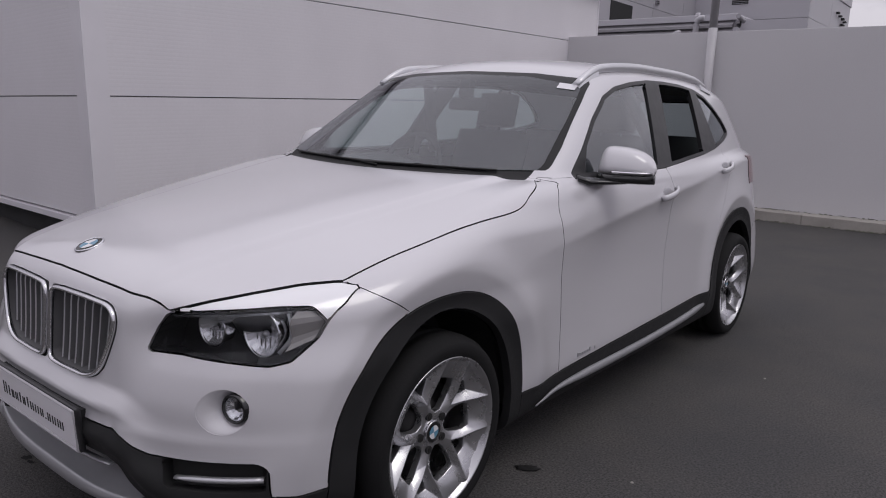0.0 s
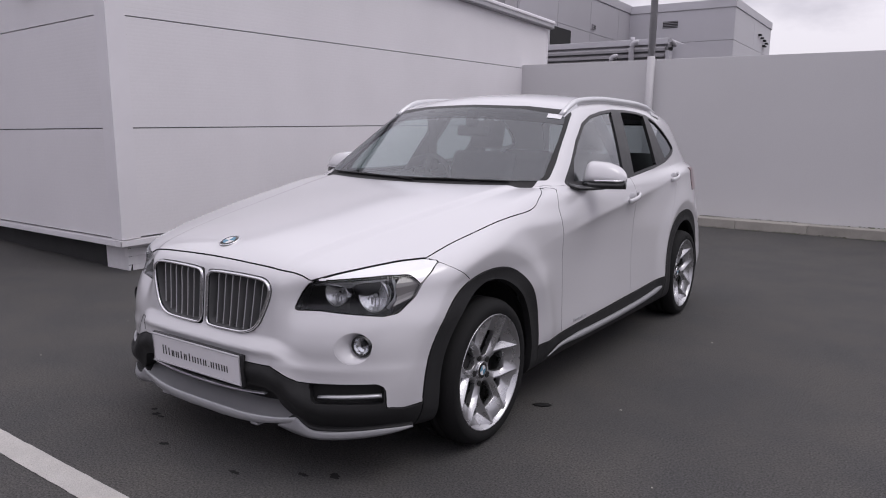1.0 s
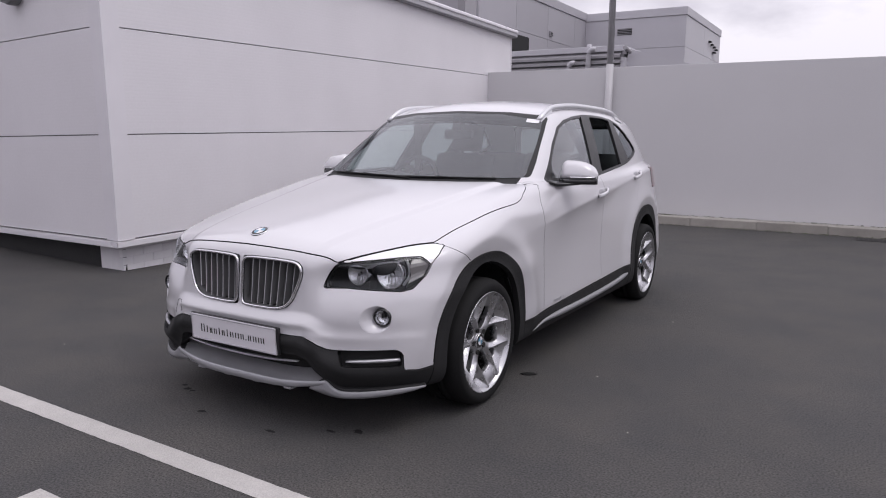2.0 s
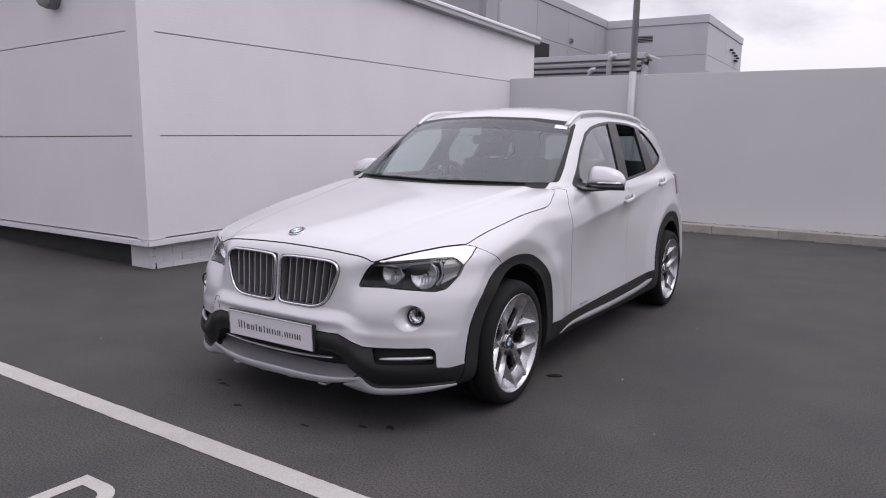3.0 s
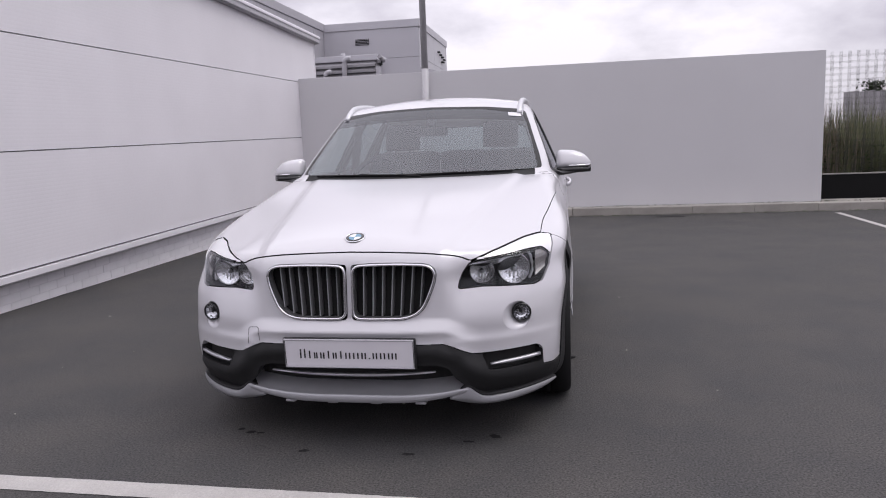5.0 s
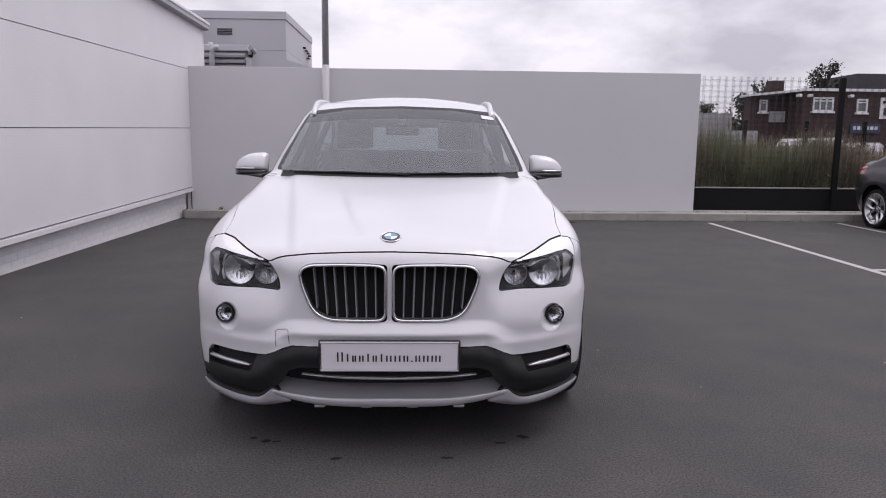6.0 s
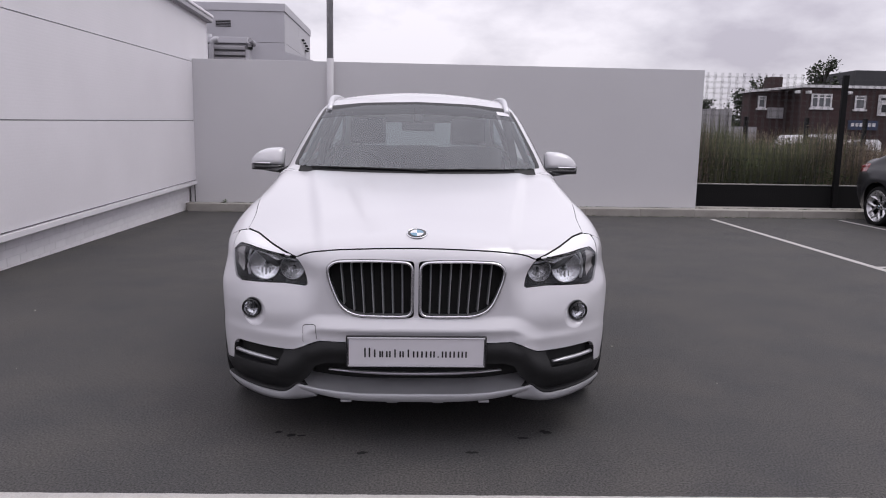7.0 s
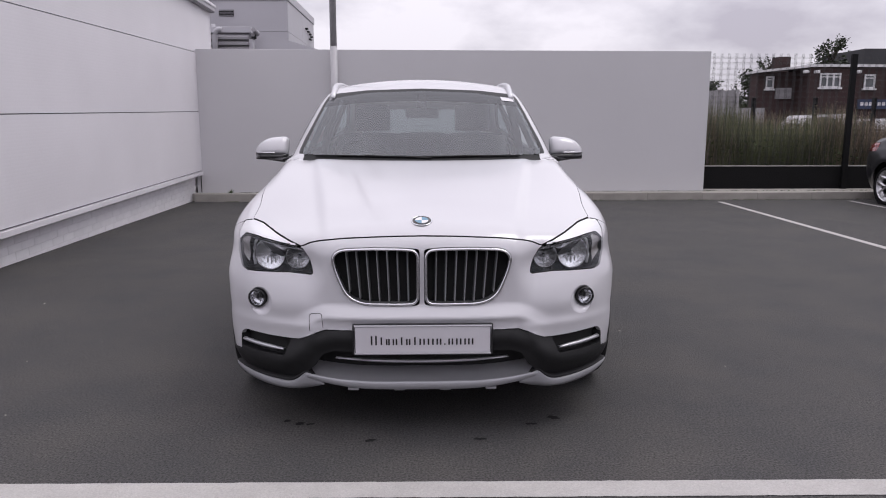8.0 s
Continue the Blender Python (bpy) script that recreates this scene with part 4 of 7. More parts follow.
def street():
    h = tagged(new("brick_house"), "dark red brick two-storey building with a flat white-edged roof", "house")
    part("wall", boxed(22.65, 46, 40, 42.6, -0.3, 4.62), "house_brick", h)
    part("wing", boxed(20.3, 22.65, 41.6, 42.6, -0.3, 4.45), "house_brick", h)
    part("fascia", boxed(22.55, 46.2, 39.8, 42.8, 4.621, 4.78), "white_frame", h, "white roof edge")
    bm = bmesh.new()
    vs = [(20.1, 41.3, 4.38), (22.56, 39.85, 4.60), (22.56, 42.8, 4.60), (20.1, 42.8, 4.38)]
    a = [bm.verts.new(v) for v in vs]
    b = [bm.verts.new((x, y, z + 0.13)) for x, y, z in vs]
    bm.faces.new(a[::-1])
    bm.faces.new(b)
    for k in range(4):
        bm.faces.new((a[k], a[(k + 1) % 4], b[(k + 1) % 4], b[k]))
    part("wing_roof", bm, "white_frame", h, "sloping white roof edge")
    part("chimney", boxed(22.74, 23.48, 44, 45.0, 4.4, 5.58), "house_brick", h)
    part("upper_block", boxed(34.3, 48, 54, 60, -0.3, 7.15), "roof_dark", h, "dark flat-roofed upper block")
    window(h, 23.87, 40, 3.86, 1.25, 0.82, 3)
    window(h, 26.22, 40, 3.80, 0.66, 0.80, 1)
    window(h, 29.6, 40, 3.80, 1.25, 0.82, 3)
    window(h, 21.05, 41.6, 3.82, 0.5, 0.74, 1)
    part("hatch", boxed(21.45, 22.4, 41.45, 41.6, 2.85, 3.5), "palisade", h, "pale shuttered hatch")
    for x in (22.2, 22.85, 25.3):
        part("flood_lamp", boxed(x, x + 0.22, 39.6, 39.95, 4.25, 4.42, bevel=0.04), "white_frame", h)
    s = thing("shop_sign", "white upright sign board with dark shapes on brick", "sign")
    part("board", boxed(27.3, 28.1, 39.86, 39.94, 3.05, 4.28), "sign_white", s)
    part("bar", boxed(27.42, 27.98, 39.84, 39.858, 3.95, 4.1), "ink", s)
    part("bar", boxed(27.5, 27.9, 39.84, 39.858, 3.25, 3.7), "ink", s)
    s = thing("shop_sign", "dark blue shop sign with pale unreadable lettering", "sign")
    part("board", boxed(25.6, 27.4, 39.86, 39.94, 2.2, 2.76), "sign_blue", s)
    for i in range(6):
        part("bar", boxed(25.75 + i * 0.26, 25.93 + i * 0.26, 39.84, 39.858, 2.4, 2.6), "sign_white", s)
    tagged(part("low_wall", boxed(13.6, 15.4, 30.0, 30.15, -0.2, 2.02), "palisade"), "pale low wall in front of the brick building", "wall")


street()


def far_van(x, y, long, label, h=1.0):
    t = thing("parked_van", label, "van", m=pose(x, y, 0, 0, 0, 30))
    bm = bmesh.new()
    prof = [(0, 0.35), (0, 0.95 * h), (0.15, 1.05 * h), (0.9, 1.15 * h), (1.5, 1.75 * h), (long - 0.3, 1.85 * h), (long, 1.7 * h), (long, 0.35)]
    prism(bm, prof, 1.7, pose(0, 0, 0, 90, 0, 0))
    bmesh.ops.bevel(bm, geom=list(bm.edges), offset=0.06, segments=2, affect="EDGES")
    part("body", bm, "white_van", t)
    win = [(1.15, 1.2 * h), (1.6, 1.66 * h), (2.5, 1.7 * h), (2.5, 1.2 * h)]
    part("side_window", prism(bmesh.new(), win, 0.02, pose(0, -0.012, 0, 90, 0, 0)), "house_glass", t)
    for q in (0.75, long - 0.8):
        w = part("wheel", lathe(bmesh.new(), [(0.02, 0.0), (0.2, 0.0), (0.3, -0.03), (0.31, -0.2)], 20, m=pose(q, -0.02, 0.31, 0, 0, -90)), "tyre", t, smooth=True)


far_van(18.9, 33.5, 4.6, "white van parked in front of the brick building", 1.0)
far_van(20.3, 32.0, 4.3, "silver-white car parked in front of the brick building", 0.86)


def tree(x, y, h, spread, seed, label, low=0.35, limbs=30, leaves=34):
    rnd = random.Random(seed)
    t = thing("tree", label, "tree", "trees beyond the street", m=pose(x, y, 0))
    bm = bmesh.new()
    tube(bm, [(0, 0, -0.2), (0.1, 0, h * 0.3), (-0.05, 0.1, h * 0.6), (0, 0, h * 0.85)], [0.28, 0.2, 0.12, 0.04], 8)
    tips = []
    for i in range(limbs):
        z = h * rnd.uniform(low, 0.9)
        a = rnd.uniform(0, 6.28)
        r = spread * rnd.uniform(0.45, 1.0) * (1.15 - 0.6 * z / h)
        e = Vector((r * math.cos(a), r * math.sin(a), min(h, z + r * rnd.uniform(0.3, 0.9))))
        tube(bm, [(0, 0, z * 0.85), e * 0.55 + Vector((0, 0, z * 0.42)), e], [0.07, 0.045, 0.012], 5)
        tips.append(e)
    part("trunk", bm, "bark", t)
    V, F = [], []
    for e in tips:
        for _ in range(leaves):
            p = e + Vector((rnd.gauss(0, 0.24), rnd.gauss(0, 0.24), rnd.gauss(0, 0.20)))
            s = rnd.uniform(0.06, 0.17)
            u = Vector((rnd.gauss(0, 1), rnd.gauss(0, 1), rnd.gauss(0, 0.6))).normalized()
            w = u.cross(Vector((rnd.gauss(0, 1), rnd.gauss(0, 1), rnd.gauss(0, 1)))).normalized()
            i = len(V)
            V += [tuple(p - u * s), tuple(p + w * s * 0.55), tuple(p + u * s), tuple(p - w * s * 0.55)]
            F.append((i, i + 1, i + 2, i + 3))
    me = bpy.data.meshes.new("crown")
    me.from_pydata(V, [], F)
    me.materials.append(M["leaf"])
    ob = new("crown", me)
    ob.parent = t


tree(30.6, 52, 7.9, 1.45, 1, "leafy tree rising behind the flat roof of the brick building", 0.62, 34, 30)
tree(25.8, 52, 6.3, 1.2, 2, "sparse spiky tree behind the brick building's chimney", 0.72, 16, 8)
tree(22.4, 47, 5.0, 0.75, 3, "small dark tree at the end of the brick building", 0.3, 30, 60)
tree(24.6, 60, 5.3, 0.75, 4, "dark rounded tree far beyond the board fence", 0.3, 26, 60)
tree(26.2, 61, 4.3, 0.9, 5, "low dark bush far beyond the board fence", 0.3, 26, 60)
tree(27.4, 61, 4.2, 0.8, 6, "low dark bush far beyond the board fence", 0.3, 26, 60)


def weed(x, y):
    rnd = random.Random(9)
    bm = bmesh.new()
    for i in range(22):
        a, r, h = rnd.uniform(0, 6.28), rnd.uniform(0.03, 0.10), rnd.uniform(0.01, 0.06)
        c, s = math.cos(a), math.sin(a)
        w = rnd.uniform(0.006, 0.014)
        bm.faces.new([bm.verts.new(v) for v in ((0, 0, 0), (c * r * 0.6 - s * w, s * r * 0.6 + c * w, h), (c * r, s * r, h * 0.7), (c * r * 0.6 + s * w, s * r * 0.6 - c * w, h))])
    tagged(part("weed", bm, "weed", m=pose(x, y, 0.118)), "small green weed growing at the foot of the wall", "plant")


weed(-3.15, 9.27)


# ---- drain and litter along the kerb ----
def drain():
    t = thing("drain_grate", "small dark iron drain grate let into the asphalt by the kerb", "drain", m=pose(2.39, 8.82, 0))
    part("frame", boxed(-0.20, 0.20, -0.10, 0.13, 0.001, 0.006, bevel=0.001, seg=1), "dark", t)
    for i in range(7):
        x = -0.165 + i * 0.055
        part("slot", boxed(x - 0.008, x + 0.008, -0.08, 0.11, 0.004, 0.0075), "iron", t)


drain()


def kerb_litter():
    """Grit, moss and bits of leaf gathered in the gutter and along the wall's foot."""
    rnd = random.Random(21)
    V, F, K = [], [], []
    for _ in range(1500):
        x = rnd.uniform(-3.2, 9.0)
        edge = rnd.random() < 0.5
        y = 9.42 + x * 0.0157 + (-0.36 - abs(rnd.gauss(0, 0.05)) if edge else -0.02 - abs(rnd.gauss(0, 0.035)))
        z = 0.004 if edge else 0.121
        s = rnd.uniform(0.006, 0.022)
        a = rnd.uniform(0, 6.28)
        i = len(V)
        for k in range(3):
            V.append((x + s * math.cos(a + 2.1 * k), y + 0.7 * s * math.sin(a + 2.1 * k), z + rnd.uniform(0, 0.010)))
        V.append((x, y, z + s * 0.7))
        F += [(i, i + 1, i + 3), (i + 1, i + 2, i + 3), (i + 2, i, i + 3)]
        K += [rnd.choice((0, 0, 1))] * 3
    me = bpy.data.meshes.new("kerb_litter")
    me.from_pydata(V, [], F)
    me.materials.append(M["soil"])
    me.materials.append(M["weed"])
    me.polygons.foreach_set("material_index", K)
    tagged(new("kerb_litter", me), "grit, moss and leaf litter along the kerb and wall foot", "litter", kind="stuff")


kerb_litter()


from mathutils import kdtree

# ---- the white car: one skin, cut into panels ----
AXLE_F, AXLE_R, HUB_Z = 0.886, 3.615, 0.302
SIDE = curve((0.14, 0.76), (0.20, 0.835), (0.30, 0.863), (0.45, 0.866), (0.60, 0.870), (0.72, 0.874), (0.85, 0.862), (0.95, 0.836), (1.03, 0.797), (1.12, 0.72), (1.4, 0.45))
PLAN = curve((0.0, 0.985), (0.8, 0.995), (1.5, 0.982), (2.6, 0.992), (3.5, 0.996), (4.0, 0.965), (4.6, 0.90))
CREASE = curve((0.9, 0.72), (1.4, 0.786), (1.88, 0.846), (2.07, 0.866), (2.68, 0.928), (3.1, 0.970), (3.45, 1.003), (4.3, 1.06))
NOSE = curve((0.14, 0.20), (0.20, 0.165), (0.26, 0.135), (0.35, 0.118), (0.43, 0.118), (0.46, 0.128), (0.50, 0.133), (0.56, 0.141), (0.66, 0.150), (0.73, 0.156), (0.78, 0.172), (0.82, 0.21), (0.90, 0.32), (1.1, 0.6))
HOOD = curve((0.10, 0.765), (0.17, 0.798), (0.27, 0.832), (0.40, 0.866), (0.55, 0.896), (0.80, 0.938), (1.10, 0.983), (1.45, 1.026), (1.75, 1.045), (4.6, 1.09))
DROP = curve((0.1, 0.11), (0.3, 0.105), (0.55, 0.088), (0.9, 0.06), (1.45, 0.012), (2.0, 0.0), (4.6, 0.0))
TAIL = curve((0.14, 4.36), (0.25, 4.46), (0.40, 4.52), (0.58, 4.52), (0.66, 4.475), (0.85, 4.45), (1.0, 4.40), (1.2, 4.3))
ROOF = curve((1.9, 1.375), (2.05, 1.442), (2.2, 1.475), (2.4, 1.500), (2.7, 1.516), (3.1, 1.516), (3.6, 1.490), (4.0, 1.446), (4.3, 1.40))
GREEN = curve((1.4, 0.726), (1.7, 0.760), (2.4, 0.792), (3.0, 0.786), (3.6, 0.748), (4.1, 0.672), (4.5, 0.59))


def car_body(x, y, z):
    w = SIDE(z) * PLAN(y)
    w = w - 0.046 * ramp01(y, 1.15, 2.05) * (1 - np.exp(-np.clip(CREASE(y) - z, 0, None) / 0.085)) * ramp01(z, 0.28, 0.84)
    # the wings draw in towards the lamps
    w = w - 0.034 * ramp01(z, 0.58, 0.72) * (1 - ramp01(y, 0.85, 1.75)) - 0.02 * ramp01(z, 0.86, 0.95) * ramp01(y, 0.8, 1.1) * (1 - ramp01(y, 1.3, 1.75))
    # flared arches: the wing swells towards the arch and turns in just above the trim
    for yc, out in ((0.895, 0.500), (3.59, 0.530)):
        d = np.hypot(y - yc, z - 0.30)
        swell = np.where(d > out, np.exp(-(((d - out) / 0.085) ** 2)), np.clip(1 - (out - d) / 0.080, -0.4, 1))
        w = w + 0.019 * swell * ramp01(z, 0.2, 0.4)
    nose = NOSE(z)
    # the rounded bar of the lower bumper
    bar = np.minimum(np.abs(z - 0.402) + 10 * np.clip(np.abs(x) - 0.36, 0, 1), 1.0)
    for (xa, za), (xb, zb) in (((0.34, 0.402), (0.43, 0.375)), ((0.43, 0.375), (0.49, 0.312)), ((0.49, 0.312), (0.56, 0.288)), ((0.56, 0.288), (0.80, 0.282))):
        k = np.clip(((np.abs(x) - xa) * (xb - xa) + (z - za) * (zb - za)) / ((xb - xa) ** 2 + (zb - za) ** 2), 0, 1)
        bar = np.minimum(bar, np.hypot(np.abs(x) - xa - k * (xb - xa), z - za - k * (zb - za)))
    nose = nose - 0.022 * np.exp(-((bar / 0.034) ** 2)) * (y < 0.8)
    # the bumper's shoulder sinks towards the corners, and the sides of the grille fall back
    nose = nose + 0.046 * ramp01(np.abs(x), 0.355, 0.46) * np.exp(-(((z - 0.68) / 0.10) ** 2))
    # the fold of the bumper: a lit shelf above it, a face leaning back under it
    fold = 0.478 - 0.050 * ramp01(np.abs(x), 0.36, 0.52)
    d = z - fold
    ridge_ = np.clip(np.where(d > 0, 1 - d / 0.048, 1 + d / (0.045 + 0.075 * ramp01(np.abs(x), 0.36, 0.47))), 0, 1)
    nose = nose - (0.028 - 0.024 * ramp01(np.abs(x), 0.32, 0.54)) * ridge_ * (1 - 0.6 * ramp01(np.abs(x), 0.62, 0.80)) * (y < 0.8)
    # beside the plate the bumper leans back towards the black trim
    nose = nose + 0.016 * (1 - ramp01(z, 0.40, 0.53)) * ramp01(z, 0.33, 0.39) * ramp01(np.abs(x), 0.38, 0.52) * (1 - ramp01(np.abs(x), 0.64, 0.80)) * (y < 0.8)
    q = np.clip((0.95 - y) / (0.95 - nose), 0, None)
    q2 = np.clip((y - 3.72) / (TAIL(z) - 3.72), 0, None)
    r = ((np.abs(x) / w) ** 3.2 + q**3.2 + q2**3.2) ** (1 / 3.2)
    side = (r - 1) * 0.8
    ridge = 0.36 + 0.17 * np.clip(y - 0.2, 0, 1.3)
    top = HOOD(y) - DROP(y) * (x / 0.75) ** 2 - 0.013 * ramp01(x, ridge - 0.012, ridge + 0.045) * (y < 1.6)
    f = smax(side, (z - top) * 0.95, 0.065)
    return smax(f, 0.185 - z, 0.04)


def car_cabin(x, y, z):
    screen = (z - (1.032 + 0.635 * (y - 1.412 - 0.168 * (x / 0.7) ** 2))) * 0.84
    roof = z - (ROOF(y) + 0.009 - 0.057 * (x / 0.6) ** 2)
    side = (np.abs(x) - (GREEN(y) - 0.40 * (z - 1.03) - 0.12 * np.clip(z - 1.03, 0, 1) ** 2)) * 0.92
    back = (z - (1.44 - 1.45 * (y - 4.065 + 0.10 * (x / 0.6) ** 2))) * 0.57
    f = smax(screen, roof, 0.05)
    f = smax(f, side, 0.07)
    f = smax(f, back, 0.06)
    return np.maximum(f, 0.985 - z)


def car_field(x, y, z):
    return smin(car_body(x, y, z), car_cabin(x, y, z), 0.012)


def cast_skin(field, y0, y1, zc, front=130, step=0.016, rear=36, phis=236, phi_end=152.0):
    """Half of a closed skin (x >= 0): rays from a level spine out to the field's edge."""
    rows = [(y0, a) for a in np.linspace(90, 0, front, endpoint=False)]
    n = int((y1 - y0) / step)
    rows += [(y0 + (y1 - y0) * i / n, 0.0) for i in range(n + 1)]
    rows += [(y1, -a) for a in np.linspace(0, 90, rear + 1)[1:]]
    oy, al = np.array(rows).T
    al = np.radians(al)
    ph = np.radians(np.linspace(0, phi_end, phis))
    A, P = np.meshgrid(al, ph, indexing="ij")
    O = np.repeat(oy[:, None], phis, 1)
    dx, dy, dz = np.sin(P) * np.cos(A), -np.sin(P) * np.sin(A), np.cos(P)
    dx[np.abs(dx) < 1e-9] = 0
    lo, hi = np.zeros_like(A), np.full_like(A, 2.5)
    for _ in range(34):
        mid = (lo + hi) / 2
        out = field(dx * mid, O + dy * mid, zc + dz * mid) > 0
        hi, lo = np.where(out, mid, hi), np.where(out, lo, mid)
    V = np.stack([dx * lo, O + dy * lo, zc + dz * lo], -1)
    nr, npn = A.shape
    idx = np.arange(nr * npn).reshape(nr, npn)
    F = np.stack([idx[:-1, :-1], idx[:-1, 1:], idx[1:, 1:], idx[1:, :-1]], -1).reshape(-1, 4)
    me = bpy.data.meshes.new("skin")
    me.from_pydata(V.reshape(-1, 3).tolist(), [], F.tolist())
    bm = bmesh.new()
    bm.from_mesh(me)
    bpy.data.meshes.remove(me)
    bmesh.ops.remove_doubles(bm, verts=bm.verts, dist=2e-4)
    bmesh.ops.dissolve_degenerate(bm, dist=1e-5, edges=bm.edges)
    return bm


def carve(bm, f):
    """Cuts the faces of bm along f = 0 and returns the faces with f < 0."""
    bm.verts.index_update()
    co = np.array([v.co[:] for v in bm.verts])
    s = f(co[:, 0], co[:, 1], co[:, 2])
    s = np.where(np.abs(s) < 2e-4, 0.0, s)
    pairs = np.array([(e.verts[0].index, e.verts[1].index) for e in bm.edges])
    edges = list(bm.edges)
    verts = list(bm.verts)
    zero = {verts[i] for i in np.nonzero(s == 0)[0]}
    touched = {fc for v in zero for fc in v.link_faces}
    for i in np.nonzero(s[pairs[:, 0]] * s[pairs[:, 1]] < 0)[0]:
        e = edges[i]
        touched.update(e.link_faces)
        a, b = s[pairs[i, 0]], s[pairs[i, 1]]
        _, nv = bmesh.utils.edge_split(e, verts[pairs[i, 0]], float(a / (a - b)))
        zero.add(nv)
    for fc in touched:
        on = [v for v in fc.verts if v in zero]
        if len(on) < 2:
            continue
        vs = list(fc.verts)
        best = None
        for i, a in enumerate(on):
            for b in on[i + 1:]:
                gap = abs(vs.index(a) - vs.index(b))
                gap = min(gap, len(vs) - gap)
                if gap > 1 and (best is None or gap > best[0]):
                    best = (gap, a, b)
        if best:
            bmesh.utils.face_split(fc, best[1], best[2])
    faces = list(bm.faces)
    c = np.array([fc.calc_center_median()[:] for fc in faces])
    return [faces[i] for i in np.nonzero(f(c[:, 0], c[:, 1], c[:, 2]) < 0)[0]]


def lift(bm, f):
    """Takes the faces with f < 0 out of bm, as a bmesh of their own."""
    inside = carve(bm, f)
    out = bmesh.new()
    made = {}
    for fc in inside:
        vs = []
        for v in fc.verts:
            if v not in made:
                made[v] = out.verts.new(v.co)
            vs.append(made[v])
        try:
            out.faces.new(vs)
        except ValueError:
            pass
    bmesh.ops.delete(bm, geom=inside, context="FACES")
    return out


def trim_border(bm, gap):
    """Cuts a strip of the gap's width off the piece's border."""
    pts = []
    for e in bm.edges:
        if e.is_boundary and not (abs(e.verts[0].co.x) < 1e-5 and abs(e.verts[1].co.x) < 1e-5):
            n = max(1, int(e.calc_length() / 0.0012))
            pts += [e.verts[0].co.lerp(e.verts[1].co, k / n) for k in range(n + 1)]
    tree = kdtree.KDTree(len(pts))
    for i, p in enumerate(pts):
        tree.insert(p, i)
    tree.balance()

    def strip(x, y, z):
        return np.array([gap - tree.find(p)[2] for p in zip(x.tolist(), y.tolist(), z.tolist())])

    keep = set(carve(bm, strip))
    bmesh.ops.delete(bm, geom=[f for f in bm.faces if f not in keep], context="FACES")


def panel(name, bm, material, parent, label="", both="join", gap=0.0021, edge=0.018, raise_by=0.0, edge_mat="gap"):
    """Finishes a lifted piece: raised or flush, a narrow gap round it, edges turned in, and its mirror image joined or apart."""
    if gap:
        trim_border(bm, gap)
    bmesh.ops.recalc_face_normals(bm, faces=bm.faces)
    bm.normal_update()
    if bm.faces:
        c = max(bm.faces, key=lambda q: q.calc_area())
        if c.normal.dot(c.calc_center_median() - Vector((0, min(max(c.calc_center_median().y, 0.75), 3.75), 0.62))) < 0:
            bmesh.ops.reverse_faces(bm, faces=bm.faces)
            bm.normal_update()
    normals = {v: v.normal.copy() for v in bm.verts}
    rim = [e for e in bm.edges if e.is_boundary and not (abs(e.verts[0].co.x) < 1e-5 and abs(e.verts[1].co.x) < 1e-5)]
    if raise_by:
        for v in bm.verts:
            v.co += normals[v] * raise_by
    if edge:
        for e in rim:
            e.smooth = False
        g = bmesh.ops.extrude_edge_only(bm, edges=rim)
        fresh = [v for v in g["geom"] if isinstance(v, bmesh.types.BMVert)]
        for v in fresh:
            old = next((o for e in v.link_edges for o in (e.other_vert(v),) if o in normals), None)
            if old is not None:
                v.co = v.co - normals[old] * edge
        for fc in g["geom"]:
            if isinstance(fc, bmesh.types.BMFace):
                fc.material_index = 1
    # the default dark edge colour puts the shade of the seams onto turned-in edges
    mats = [material, edge_mat]
    if both == "join":
        geo = list(bm.verts) + list(bm.edges) + list(bm.faces)
        d = bmesh.ops.duplicate(bm, geom=geo)
        vs = [v for v in d["geom"] if isinstance(v, bmesh.types.BMVert)]
        fs = [v for v in d["geom"] if isinstance(v, bmesh.types.BMFace)]
        for v in vs:
            v.co.x = -v.co.x
        bmesh.ops.reverse_faces(bm, faces=fs)
        seam = [v for v in bm.verts if abs(v.co.x) < 2e-4]
        bmesh.ops.remove_doubles(bm, verts=seam, dist=4e-4)
        return [part(name, bm, mats, parent, label, True)]
    if both == "left":
        return [part(name, bm, mats, parent, label, True)]
    twin = bm.copy()
    for v in twin.verts:
        v.co.x = -v.co.x
    bmesh.ops.reverse_faces(twin, faces=twin.faces)
    if both == "right":
        bm.free()
        return [part(name, twin, mats, parent, label, True)]
    return [part(name, bm, mats, parent, label, True), part(name, twin, mats, parent, label, True)]


def side_of(p, q):
    """Negative to the left of the way from p to q, in metres."""
    (ax, ay), (bx, by) = p, q
    n = math.hypot(bx - ax, by - ay)
    return lambda u, v: ((u - ax) * (by - ay) - (v - ay) * (bx - ax)) / n


